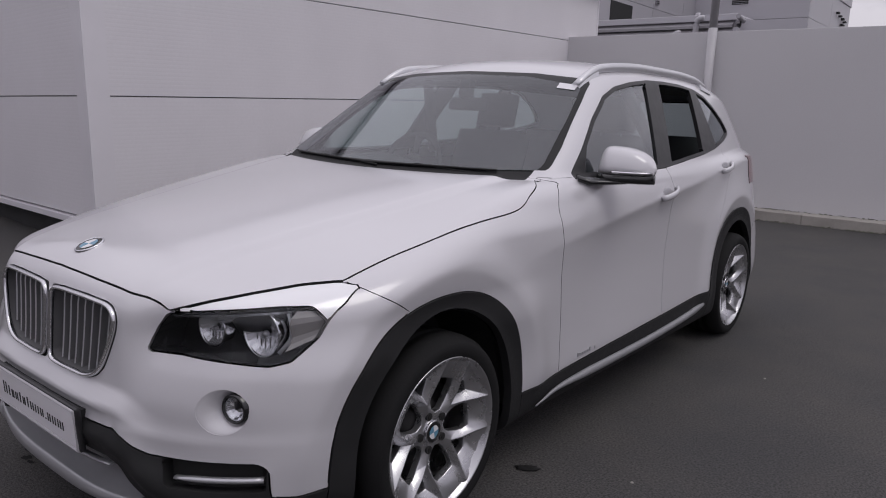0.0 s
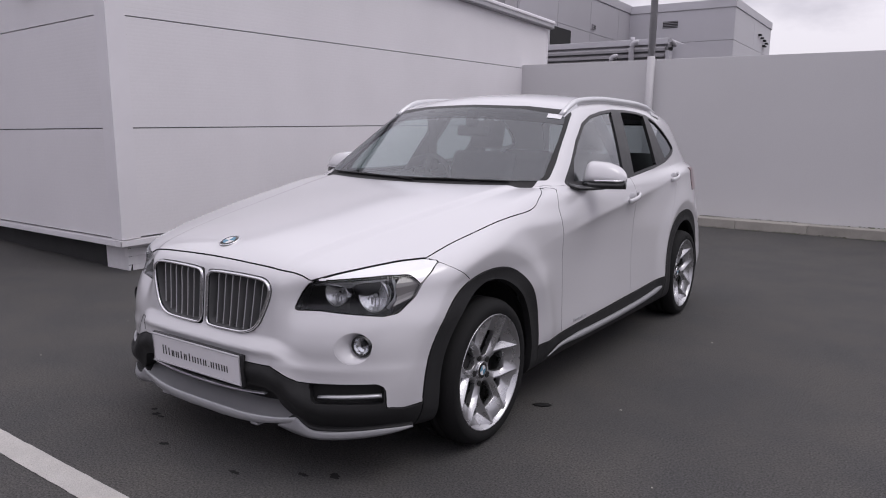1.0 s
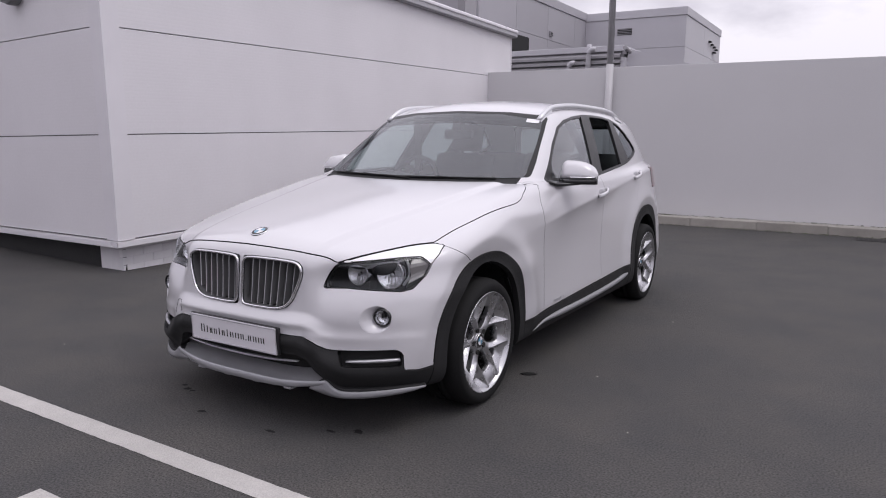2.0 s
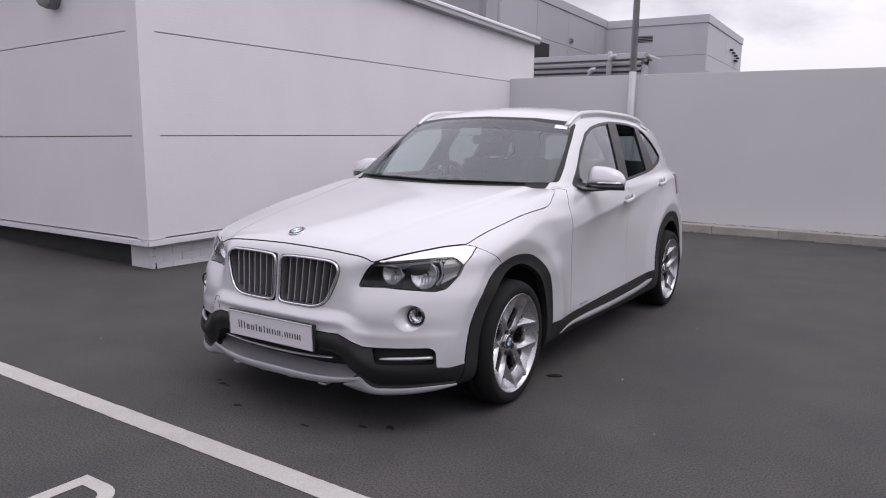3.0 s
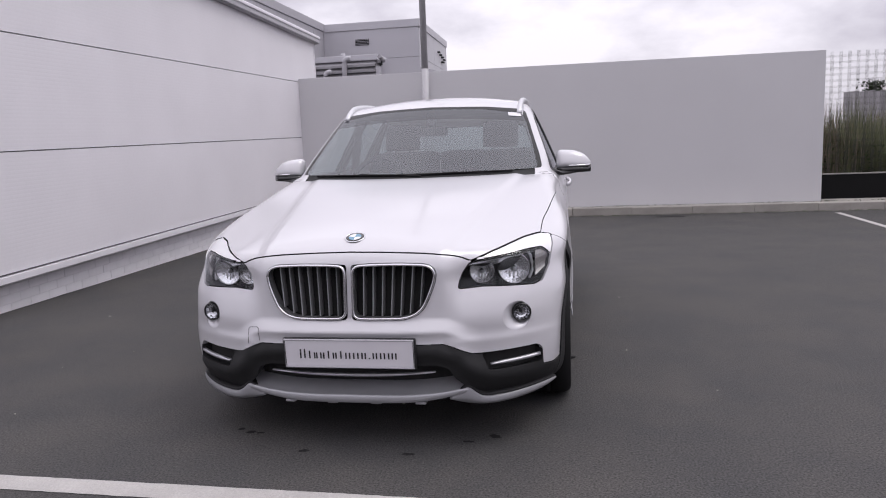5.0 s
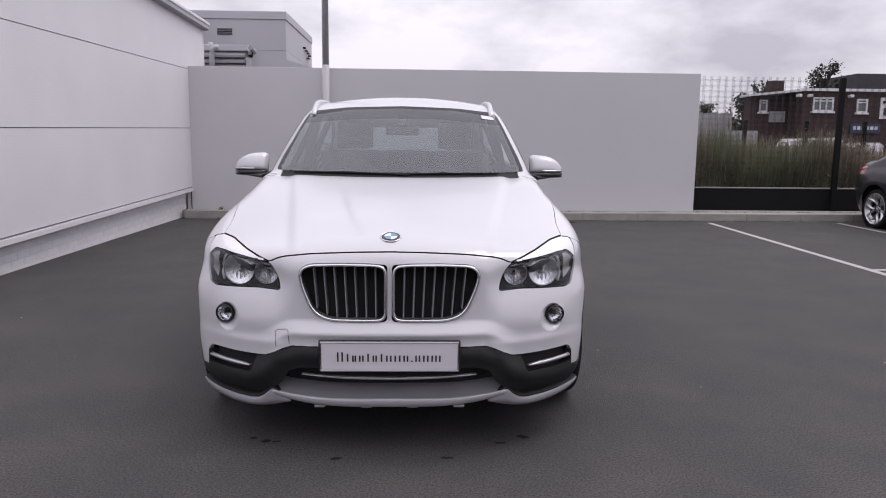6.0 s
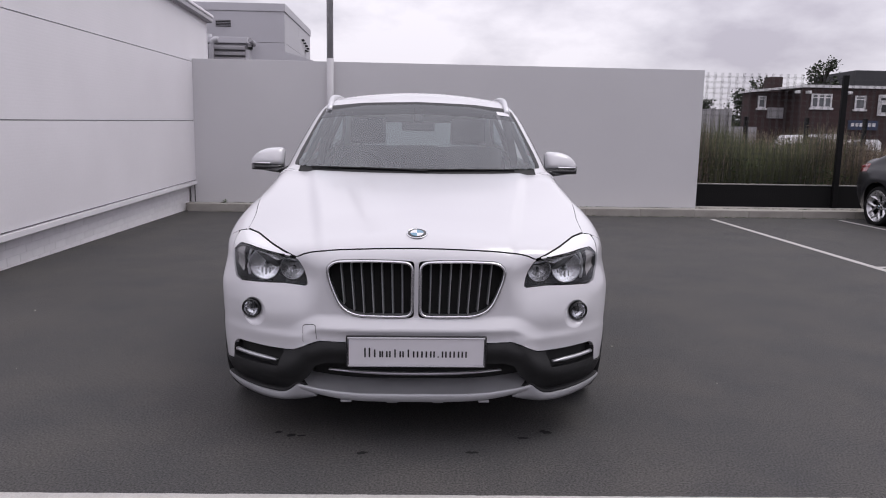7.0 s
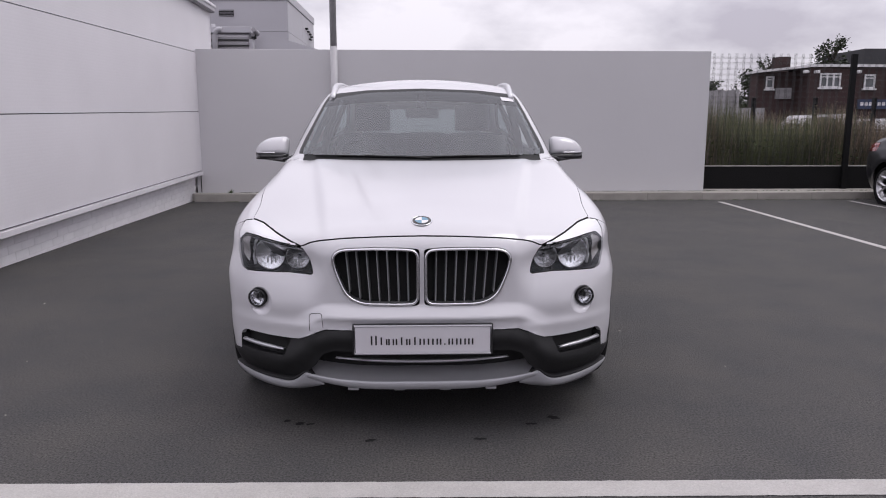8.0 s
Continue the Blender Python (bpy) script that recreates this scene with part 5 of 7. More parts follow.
DLO = [(1.70, 1.024), (1.835, 1.125), (1.98, 1.240), (2.13, 1.335), (2.266, 1.380), (2.446, 1.408), (2.65, 1.427), (2.86, 1.431), (3.07, 1.428), (3.29, 1.412), (3.446, 1.382), (3.59, 1.322), (3.70, 1.255), (3.757, 1.200), (3.735, 1.172), (3.58, 1.136), (3.32, 1.097), (3.07, 1.072), (2.88, 1.058), (2.70, 1.043), (2.53, 1.030), (2.2, 1.022)]
LAMP = [(0.424, 0.632), (0.430, 0.665), (0.442, 0.695), (0.466, 0.729), (0.48, 0.741), (0.554, 0.767), (0.612, 0.784), (0.67, 0.799), (0.73, 0.806), (0.776, 0.799), (0.786, 0.765), (0.773, 0.688), (0.747, 0.634), (0.715, 0.624), (0.655, 0.629), (0.52, 0.637)]
KIDNEY = [(0.016, 0.733), (0.08, 0.738), (0.20, 0.739), (0.296, 0.735), (0.322, 0.728), (0.337, 0.714), (0.341, 0.697), (0.337, 0.672), (0.326, 0.640), (0.313, 0.609), (0.296, 0.574), (0.271, 0.549), (0.24, 0.536), (0.207, 0.530), (0.08, 0.528), (0.016, 0.531)]
TRIM = [(-0.5, 0.432), (0.37, 0.431), (0.41, 0.418), (0.455, 0.396), (0.478, 0.385), (0.51, 0.382), (0.742, 0.386), (0.745, 0.300), (0.78, 0.292), (0.815, 0.297), (1.2, 0.300), (1.2, 0.0), (-0.5, 0.0)]


def arch_trim_field(yc, front, back, b, z0):
    """The outer edge of an arch trim: a squarish arch, wider to one side, with upright feet."""

    def f(x, y, z):
        u = np.abs(np.where(y < yc, (yc - y) / front, (y - yc) / back))
        v = (z - z0) / b
        v = np.abs(np.where(v < 0, v * 0.1, v))
        return np.maximum(((u**2.3 + v**2.3) ** (1 / 2.3) - 1) * 0.42, 0.45 - x)

    return f


def arch_field(yc, a, b, z0):
    def f(x, y, z):
        u, v = (y - yc) / a, (z - z0) / b
        v = np.where(v < 0, v * 0.25, v)
        return np.maximum((np.hypot(u, v) - 1) * min(a, b), 0.45 - x)

    return f


car = thing("car", "white compact SUV with black lower trim parked on the asphalt", "car")


def car_skin():
    bm = cast_skin(car_field, 0.75, 3.72, 0.62)
    inner_x = lambda y, z: GREEN(y) - 0.40 * (z - 1.03) - 0.12 * np.clip(z - 1.03, 0, 1) ** 2
    # wheel openings
    for yc, a in ((0.888, 0.345), (3.61, 0.372)):
        lift(bm, arch_field(yc, a, 0.370, 0.315)).free()
    # windscreen
    ws = polygon_field([(-0.9, 1.0), (0.640, 1.0), (0.688, 1.022), (0.707, 1.045), (0.708, 1.066), (0.691, 1.130), (0.660, 1.214), (0.629, 1.304), (0.597, 1.384), (0.572, 1.404), (0.35, 1.426), (0.0, 1.436), (-0.9, 1.436)], 0.02)
    is_screen = lambda x, y, z: np.maximum(np.maximum(ws(x, z), y - 2.35), (1.018 - z))
    screen = lift(bm, lambda x, y, z: np.maximum(is_screen(x, y, z), 0.0 - (z - (HOOD(y) + 0.010))))
    band = lambda x, y, z: polygon_field([(-0.9, 1.045), (0.30, 1.043), (0.672, 1.038), (0.684, 1.062), (0.664, 1.135), (0.634, 1.237), (0.602, 1.325), (0.582, 1.372), (0.33, 1.410), (0.0, 1.420), (-0.9, 1.420)], 0.03)(x, z)
    clear = lift(screen, band)
    shade = lift(clear, lambda x, y, z: 1.354 - 0.09 * x * x - z)
    panel("shade_band", shade, "shade_glass", car, "dark tinted band along the screen's top", gap=0.0, edge=0)
    panel("windscreen", clear, "windshield", car, "clear windscreen glass", gap=0.0, edge=0)
    panel("windscreen_border", screen, "frit", car, "black windscreen border", gap=0.0, edge=0.004, edge_mat="frit")
    # side windows
    dlo = polygon_field(DLO, 0.012)
    inn = lambda x, y, z: (inner_x(y, z) - 0.055) - x
    glassy = lift(bm, lambda x, y, z: np.maximum(dlo(y, z), inn(x, y, z)))
    dlo_in = lambda y, z: dlo(y, z) + 0.017
    cuts = {
        "front": (side_of((1.80, 1.03), (1.965, 1.262)), side_of((2.445, 1.03), (2.603, 1.40))),
        "rear": (side_of((2.612, 1.03), (2.77, 1.40)), side_of((3.087, 1.05), (3.213, 1.40))),
        "quarter": (side_of((3.385, 1.05), (3.312, 1.40)), side_of((3.9, 1.09), (3.9, 1.38))),
    }
    for key, (a, b) in cuts.items():
        g = lift(glassy, lambda x, y, z: np.maximum(dlo_in(y, z), np.maximum(-a(y, z), b(y, z))))
        if key == "rear":
            panel("side_window", g, "rear_glass", car, "dark tinted rear side window", both="right", gap=0, edge=0, raise_by=-0.006)
        else:
            panel("side_window", g, "side_glass" if key == "front" else "rear_glass", car, "tinted side window", both="pair", gap=0, edge=0, raise_by=-0.006)
    panel("window_trim", glassy, "satin_black", car, "black window surround", both="pair", gap=0.001, edge=0.02, raise_by=0.002, edge_mat="satin_black")
    # rear window, tail lamps, tailgate, rear bumper
    rw = polygon_field([(-0.9, 1.08), (0.56, 1.08), (0.48, 1.36), (-0.9, 1.37)], 0.04)
    panel("rear_window", lift(bm, lambda x, y, z: np.maximum(rw(x, z), 4.0 - y)), "rear_glass", car, "tinted rear window", gap=0.001, edge=0)
    tl = polygon_field([(0.52, 0.86), (0.50, 1.0), (0.9, 1.075), (0.9, 0.90)], 0.02)
    panel("tail_lamp", lift(bm, lambda x, y, z: np.maximum(tl(x, z), 3.83 - y)), "lamp_red", car, "red tail lamp", both="pair", raise_by=0.003)
    # grille, lamps, fog lamps
    kid = polygon_field(KIDNEY, 0.006)
    lift(bm, lambda x, y, z: np.maximum(kid(x, z) - 0.0055, y - 0.6)).free()
    lamp = polygon_field(LAMP, 0.010)
    lens = lift(bm, lambda x, y, z: np.maximum(lamp(x, z), y - 0.72))
    brow_z = curve((0.43, 0.726), (0.488, 0.737), (0.567, 0.748), (0.64, 0.756), (0.70, 0.762), (0.737, 0.762), (0.766, 0.742), (0.785, 0.717), (0.83, 0.68))
    brow = lift(lens, lambda x, y, z: brow_z(x) - z)
    panel("headlamp_brow", brow, "brow", car, "bright silver strip above the headlamp", both="pair", gap=0.003, edge=0.01, raise_by=-0.002)
    bowl = lens.copy()
    for ob in panel("headlamp_lens", lens, "lens", car, "clear headlamp cover", both="pair", gap=0.0015, edge=0):
        ob.visible_shadow = False
    bmesh.ops.recalc_face_normals(bowl, faces=bowl.faces)
    panel("headlamp_housing", bowl, "lamp_dark", car, "dark headlamp housing", both="pair", gap=0.004, edge=-0.175, raise_by=-0.18, edge_mat="lamp_dark")
    lift(bm, lambda x, y, z: np.maximum(np.hypot(x - 0.647, (z - 0.514) / 1.04) - 0.052, y - 0.7)).free()
    # black plastic: arch edges, sills, lower bumper
    for f in (arch_trim_field(0.895, 0.432, 0.407, 0.433, 0.30), arch_trim_field(3.60, 0.505, 0.40, 0.463, 0.30)):
        panel("arch_trim", lift(bm, f), "plastic", car, "black wheel arch trim", both="pair", raise_by=0.005, edge=0.03, edge_mat="plastic")
    sill = lift(bm, lambda x, y, z: np.maximum(np.maximum(z - (0.319 + 0.030 * (y - 1.4)), 1.0 - y), y - 3.4))
    panel("sill_trim", sill, "plastic", car, "black sill trim", both="pair", raise_by=0.004, edge=0.02, edge_mat="plastic")
    trim = polygon_field(TRIM, 0.03)
    low = lift(bm, lambda x, y, z: np.maximum(trim(x, z), y - 0.75))
    mouth = polygon_field([(-0.6, 0.190), (0.440, 0.190), (0.452, 0.248), (0.412, 0.285), (0.385, 0.332), (0.34, 0.345), (-0.6, 0.345)], 0.015)
    lift(low, lambda x, y, z: np.maximum(mouth(x, z), y - 0.36)).free()
    slot = polygon_field([(0.515, 0.380), (0.737, 0.383), (0.737, 0.316), (0.540, 0.318)], 0.006)
    lift(low, lambda x, y, z: np.maximum(slot(x, z), y - 0.6)).free()
    panel("lower_bumper", low, "plastic", car, "black lower bumper trim with intakes", raise_by=0.004, edge=0.05, edge_mat="plastic")
    # bonnet
    zf = curve((0, 0.785), (0.18, 0.781), (0.366, 0.768), (0.44, 0.752), (0.465, 0.741), (0.485, 0.737), (0.55, 0.761), (0.608, 0.778), (0.66, 0.793), (0.72, 0.800), (0.80, 0.812))
    xs = curve((0.4, 0.733), (0.56, 0.735), (0.741, 0.742), (0.912, 0.764), (1.114, 0.781), (1.277, 0.790), (1.36, 0.784), (1.40, 0.774), (1.489, 0.747), (1.53, 0.715))
    hood = lift(bm, lambda x, y, z: np.maximum(np.maximum(zf(x) - z, x - xs(y)), y - (1.364 + 0.188 * (x / 0.73) ** 2)))
    panel("bonnet", hood, "paint", car, "white bonnet with sculpted ridges", gap=0.0032, edge=0.03, raise_by=0.0025)
    cowl = lift(bm, lambda x, y, z: np.maximum(np.maximum(x - 0.672, y - (1.46 + 0.20 * (x / 0.7) ** 2)), np.maximum(1.25 - y, z - 1.12)))
    panel("cowl", cowl, "plastic", car, "black cowl below the windscreen", gap=0.0, edge=0.004, raise_by=-0.004)
    # bumpers, wings, doors
    yl = curve((0.2, 0.76), (0.68, 0.76), (0.706, 0.739), (0.729, 0.706), (0.762, 0.65), (0.789, 0.606), (0.86, 0.52))
    panel("front_bumper", lift(bm, lambda x, y, z: y - yl(z)), "paint", car, "white front bumper", edge_mat="paint")
    dfront = curve((0.2, 1.556), (0.347, 1.550), (0.458, 1.552), (0.708, 1.540), (0.898, 1.532), (1.0, 1.585), (1.04, 1.65), (1.2, 1.8))
    wing_top = lambda x, y, z: np.maximum(y - dfront(z), z - (1.035 - 0.25 * np.clip(y - 1.5, 0, 1)))
    panel("wing", lift(bm, wing_top), "paint", car, both="pair", gap=0.0008)
    belt = curve((1.5, 1.025), (2.0, 1.024), (2.5, 1.031), (2.9, 1.062), (3.2, 1.09), (3.5, 1.13), (3.8, 1.19))
    dmid = curve((0.2, 2.49), (0.35, 2.49), (0.6, 2.51), (0.85, 2.555), (0.95, 2.56), (1.05, 2.53))
    panel("front_door", lift(bm, lambda x, y, z: np.maximum(np.maximum(z - belt(y), y - dmid(z)), 0.5 - x)), "paint", car, both="pair")
    dback = curve((0.2, 3.02), (0.45, 3.08), (0.7, 3.20), (0.85, 3.33), (1.0, 3.43), (1.15, 3.48))
    panel("rear_door", lift(bm, lambda x, y, z: np.maximum(np.maximum(z - belt(y), y - dback(z)), 0.5 - x)), "paint", car, both="pair", gap=0.0012, edge_mat="paint")
    panel("rear_bumper", lift(bm, lambda x, y, z: np.maximum(3.95 - y, z - 0.64)), "paint", car)
    tg = polygon_field([(-0.9, 0.64), (0.50, 0.64), (0.58, 0.85), (0.60, 1.05), (0.52, 1.45), (-0.9, 1.45)], 0.03)
    panel("tailgate", lift(bm, lambda x, y, z: np.maximum(tg(x, z), 4.0 - y)), "paint", car)
    panel("body_shell", bm, "paint", car, "white roof, pillars and rear quarters", gap=0.0006, edge=0.012, edge_mat="paint")


car_skin()


# ---- wheels ----
def build_wheel():
    """One wheel about its hub, outside towards +x: tyre, rim, five forked spokes, cap, brake disc."""
    w = new("wheel")
    R = 0.3045
    prof = [(0.227, -0.215), (0.235, -0.225), (0.275, -0.235), (0.290, -0.225), (0.3015, -0.20), (R, -0.175), (R, -0.118)]
    for x in (-0.125, -0.085):
        prof += [(R, x), (R - 0.007, x + 0.003), (R - 0.007, x + 0.009), (R, x + 0.012)]
    prof += [(R, -0.042), (0.3015, -0.022), (0.290, 0.000), (0.283, 0.006), (0.281, 0.0085), (0.264, 0.011), (0.247, 0.009), (0.236, 0.002)]
    part("tyre", lathe(bmesh.new(), prof, 72), "tyre", w, "black road tyre", True)
    rim = [(0.20, -0.215), (0.236, -0.22), (0.236, -0.20), (0.215, -0.16), (0.206, -0.13), (0.209, -0.07), (0.218, -0.022), (0.226, -0.008), (0.2345, 0.001), (0.2375, 0.007), (0.2405, 0.0085), (0.2425, 0.005), (0.241, -0.004)]
    part("rim", lathe(bmesh.new(), rim, 96), "alloy", w, "silver alloy rim", True)

    # the face: five spokes that fork towards the rim, built of flat facets; (radius, degrees off the spoke's axis, depth)
    at = {
        "h0": (0.034, 0, -0.044), "h1": (0.034, 12, -0.044), "h2": (0.034, 24, -0.044), "h3": (0.034, 36, -0.044), "i0": (0.057, 36, -0.047),
        "e1": (0.070, 18.5, -0.047), "e2": (0.0945, 15.4, -0.048), "e3": (0.125, 16.6, -0.046), "e4": (0.153, 19.4, -0.040), "c": (0.1705, 23.5, -0.033), "o": (0.168, 36, -0.033),
        "f": (0.100, 0, -0.036), "r1": (0.138, 10.0, -0.023), "r2": (0.188, 18.8, -0.010), "t": (0.2335, 22.5, 0.003),
        "g0": (0.130, 0, -0.052), "g1": (0.182, 9.5, -0.044), "g2": (0.192, 0, -0.042),
        "q0": (0.232, 0, -0.006), "q1": (0.2325, 7.5, -0.006), "q2": (0.233, 15, -0.003), "p1": (0.233, 27, -0.004), "p2": (0.2325, 31.5, -0.005), "p3": (0.232, 36, -0.005),
    }
    facets = ("h0 h1 e1", "h1 h2 e1", "h2 h3 i0 e1", "h0 e1 e2", "h0 e2 f", "f e2 e3", "f e3 r1", "r1 e3 e4", "r1 e4 r2", "r2 e4 c", "r2 c t", "c t p1", "c p1 p2 o", "o p2 p3",
              "f r1 g0", "r1 g1 g0", "r1 r2 g1", "r2 t g1", "t q2 g1", "q2 q1 g1", "g1 q1 q0 g2")
    face = bmesh.new()
    for i in range(5):
        axis = radians(28 + 72 * i)
        for sign in (1, -1):
            vs = {k: face.verts.new((x, r * math.cos(axis + sign * radians(a)), r * math.sin(axis + sign * radians(a)))) for k, (r, a, x) in at.items()}
            for names in facets:
                ring = [vs[k] for k in names.split()]
                face.faces.new(ring if sign > 0 else ring[::-1])
        y, z = 0.056 * math.cos(axis), 0.056 * math.sin(axis)
        bolt = part("wheel_bolt", cyl(bmesh.new(), (-0.06, y, z), (-0.0388, y, z), 0.0125, 0.0125, 18), "gap", w)
        part("bolt_head", cyl(bmesh.new(), (-0.05, y, z), (-0.0376, y, z), 0.008, 0.007, 6), "iron", bolt)
    bmesh.ops.remove_doubles(face, verts=face.verts, dist=0.0004)
    g = bmesh.ops.extrude_edge_only(face, edges=[e for e in face.edges if e.is_boundary])
    for v in g["geom"]:
        if isinstance(v, bmesh.types.BMVert):
            v.co.x -= 0.022
    bmesh.ops.recalc_face_normals(face, faces=face.faces)
    crisp = [e for e in face.edges if len(e.link_faces) == 2 and e.calc_face_angle() > radians(24)]
    bmesh.ops.bevel(face, geom=crisp, offset=0.0022, segments=2, affect="EDGES", profile=0.5)
    bmesh.ops.recalc_face_normals(face, faces=face.faces)
    part("spokes", face, "alloy", w, "five forked silver spokes", True)
    part("hub", lathe(bmesh.new(), [(0.0, -0.05), (0.036, -0.05), (0.050, -0.058), (0.056, -0.08)], 40), "alloy_shade", w, smooth=True)
    cap = part("centre_cap", lathe(bmesh.new(), [(0.0, -0.0365), (0.029, -0.0365), (0.0325, -0.038), (0.0345, -0.044)], 36), "gloss_black", w, "round cap with blue and white quarters", True)
    part("cap_ring", lathe(bmesh.new(), [(0.0315, -0.0368), (0.0335, -0.036), (0.0355, -0.038), (0.036, -0.044)], 36), "chrome", cap, smooth=True)
    for q in range(4):
        bm = bmesh.new()
        arc = [radians(90 * q + 90 * k / 8) for k in range(9)]
        bm.faces.new([bm.verts.new((-0.0355, 0, 0))] + [bm.verts.new((-0.0355, 0.021 * math.cos(t), 0.021 * math.sin(t))) for t in arc])
        part("badge_quarter", bm, "badge_blue" if q % 2 else "badge_white", cap)
    part("valve", cyl(bmesh.new(), (-0.05, 0.206 * math.cos(radians(-18)), 0.206 * math.sin(radians(-18))), (-0.025, 0.200 * math.cos(radians(-18)), 0.200 * math.sin(radians(-18))), 0.006, 0.004, 10), "tyre", w, "black tyre valve")
    part("brake_disc", lathe(bmesh.new(), [(0.0, -0.075), (0.085, -0.075), (0.09, -0.092), (0.148, -0.092), (0.150, -0.11)], 48), "iron", w, "dark brake disc behind the spokes", True)
    # black sheet put in so the wheel's openings look deeply shaded
    part("backing", lathe(bmesh.new(), [(0.0, -0.125), (0.165, -0.125), (0.170, -0.16), (0.206, -0.19)], 40), "gap", w, "black disc added for the deep shade behind the spokes")
    return w


_wheel = build_wheel()
_wheel.parent = car
_wheel.matrix_basis = pose(0.845, AXLE_F, HUB_Z, 10)
for side, y, roll in ((1, AXLE_R, 38), (-1, AXLE_F, 20), (-1, AXLE_R, 70)):
    c = copy_thing(_wheel, pose((0.845 if y == AXLE_F else 0.838) * side, y, HUB_Z, roll, 0, 0 if side > 0 else 180))


# ---- under and inside the car ----
def car_inside():
    for yc, big in ((0.888, 0.362), (3.61, 0.390)):
        n = 20
        for s in (1, -1):
            bm = bmesh.new()
            ring = []
            for k in range(n + 1):
                t = radians(-6 + 192 * k / n)
                ring.append([bm.verts.new((s * x, yc + r * math.cos(t), 0.315 + r * math.sin(t))) for x, r in ((0.815, big), (0.78, big + 0.016), (0.50, big + 0.016), (0.50, 0.01))])
            for a, b in zip(ring, ring[1:]):
                for k in range(3):
                    bm.faces.new((a[k], a[k + 1], b[k + 1], b[k]))
            part("arch_liner", bm, "dark", car, "black wheel arch liner")
    bm = boxed(-0.66, 0.66, 0.42, 4.3, 0.185, 0.24, bevel=0.02)
    part("underbody", bm, "dark", car, "black underbody")
    part("floor_pan", boxed(-0.74, 0.74, 1.3, 4.2, 0.33, 0.36), "fabric", car)
    part("engine_cover", boxed(-0.55, 0.55, 0.36, 1.35, 0.25, 0.70, bevel=0.05), "dark", car)
    part("radiator", boxed(-0.40, 0.40, 0.235, 0.27, 0.20, 0.76), "dark", car)
    part("firewall", boxed(-0.70, 0.70, 1.33, 1.37, 0.3, 0.93), "dark", car)
    # dashboard
    bm = bmesh.new()
    n = 24
    rows = []
    for i in range(n + 1):
        x = -0.70 + 1.40 * i / n
        hood = 0.045 * math.exp(-(((x + 0.37) / 0.17) ** 2))
        sec = [(1.42 + 0.18 * (x / 0.7) ** 2, 1.008), (1.63, 1.012), (1.78, 1.012 + hood * 0.5), (1.88, 1.00 + hood), (1.93, 0.965 + hood), (1.92, 0.80), (1.86, 0.62)]
        rows.append([bm.verts.new((x, y, z)) for y, z in sec])
    for a, b in zip(rows, rows[1:]):
        for k in range(len(a) - 1):
            bm.faces.new((a[k], b[k], b[k + 1], a[k + 1]))
    bmesh.ops.recalc_face_normals(bm, faces=bm.faces)
    part("dashboard", bm, "dash", car, "dark dashboard", True)
    # steering wheel on the car's right
    c = Vector((-0.37, 2.08, 0.955))
    m = Matrix.Translation(c) @ pose(0, 0, 0, 0, 0, 90) @ pose(0, 0, 0, 0, -68, 0)
    ring = [m @ Vector((0.185 * math.cos(t), 0.185 * math.sin(t), 0)) for t in [2 * math.pi * k / 40 for k in range(40)]]
    sw = part("steering_wheel", tube(bmesh.new(), ring, 0.017, 10, closed=True), "dash", car, "dark steering wheel", True)
    bm = bmesh.new()
    bmesh.ops.create_uvsphere(bm, u_segments=20, v_segments=10, radius=1, matrix=m @ Matrix.Diagonal((0.085, 0.075, 0.03, 1)))
    part("wheel_boss", bm, "dash", sw, smooth=True)
    bm = bmesh.new()
    for t in (0, math.pi, -math.pi / 2):
        tube(bm, [m @ Vector((0.06 * math.cos(t), 0.06 * math.sin(t), -0.005)), m @ Vector((0.18 * math.cos(t), 0.18 * math.sin(t), 0))], 0.017, 8)
    part("wheel_spokes", bm, "dash", sw, smooth=True)

    def cushion(pts, half, thick, name, parent, flat=0.25):
        """A padded slab: a side profile swept across, rounded at its sides."""
        bm = bmesh.new()
        rows = []
        for i in range(13):
            u = -1 + 2 * i / 12
            q = (1 - abs(u) ** 4) ** 0.5
            row = []
            n = len(pts)
            for k, (y, z) in enumerate(pts):
                a, b = pts[max(k - 1, 0)], pts[min(k + 1, n - 1)]
                d = Vector((b[0] - a[0], b[1] - a[1])).normalized()
                nv = (-d.y, d.x)
                row.append((y, z, nv))
            front = [bm.verts.new((u * half, y + nx * thick * (flat + (1 - flat) * q), z + nz * thick * (flat + (1 - flat) * q))) for y, z, (nx, nz) in row]
            back = [bm.verts.new((u * half, y - nx * thick * q * 0.7, z - nz * thick * q * 0.7)) for y, z, (nx, nz) in row[::-1]]
            rows.append(front + back)
        k = len(rows[0])
        for a, b in zip(rows, rows[1:]):
            for j in range(k):
                bm.faces.new((a[j], b[j], b[(j + 1) % k], a[(j + 1) % k]))
        bm.faces.new(rows[0])
        bm.faces.new(rows[-1][::-1])
        bmesh.ops.recalc_face_normals(bm, faces=bm.faces)
        return part(name, bm, "fabric", parent, smooth=True)

    def seat(x, y, label, half=0.25, lean=0.30, head=True):
        t = new("seat")
        t.parent = car
        t.matrix_basis = pose(x, y, 0.36)
        tagged(t, label)
        cushion([(-0.28, 0.16), (-0.2, 0.20), (0.0, 0.19), (0.2, 0.16), (0.26, 0.15)], half, 0.07, "seat_cushion", t)
        cushion([(0.20, 0.16), (0.24, 0.30), (0.30, 0.50), (0.37, 0.68), (0.40, 0.77)], half, 0.07, "backrest", t)
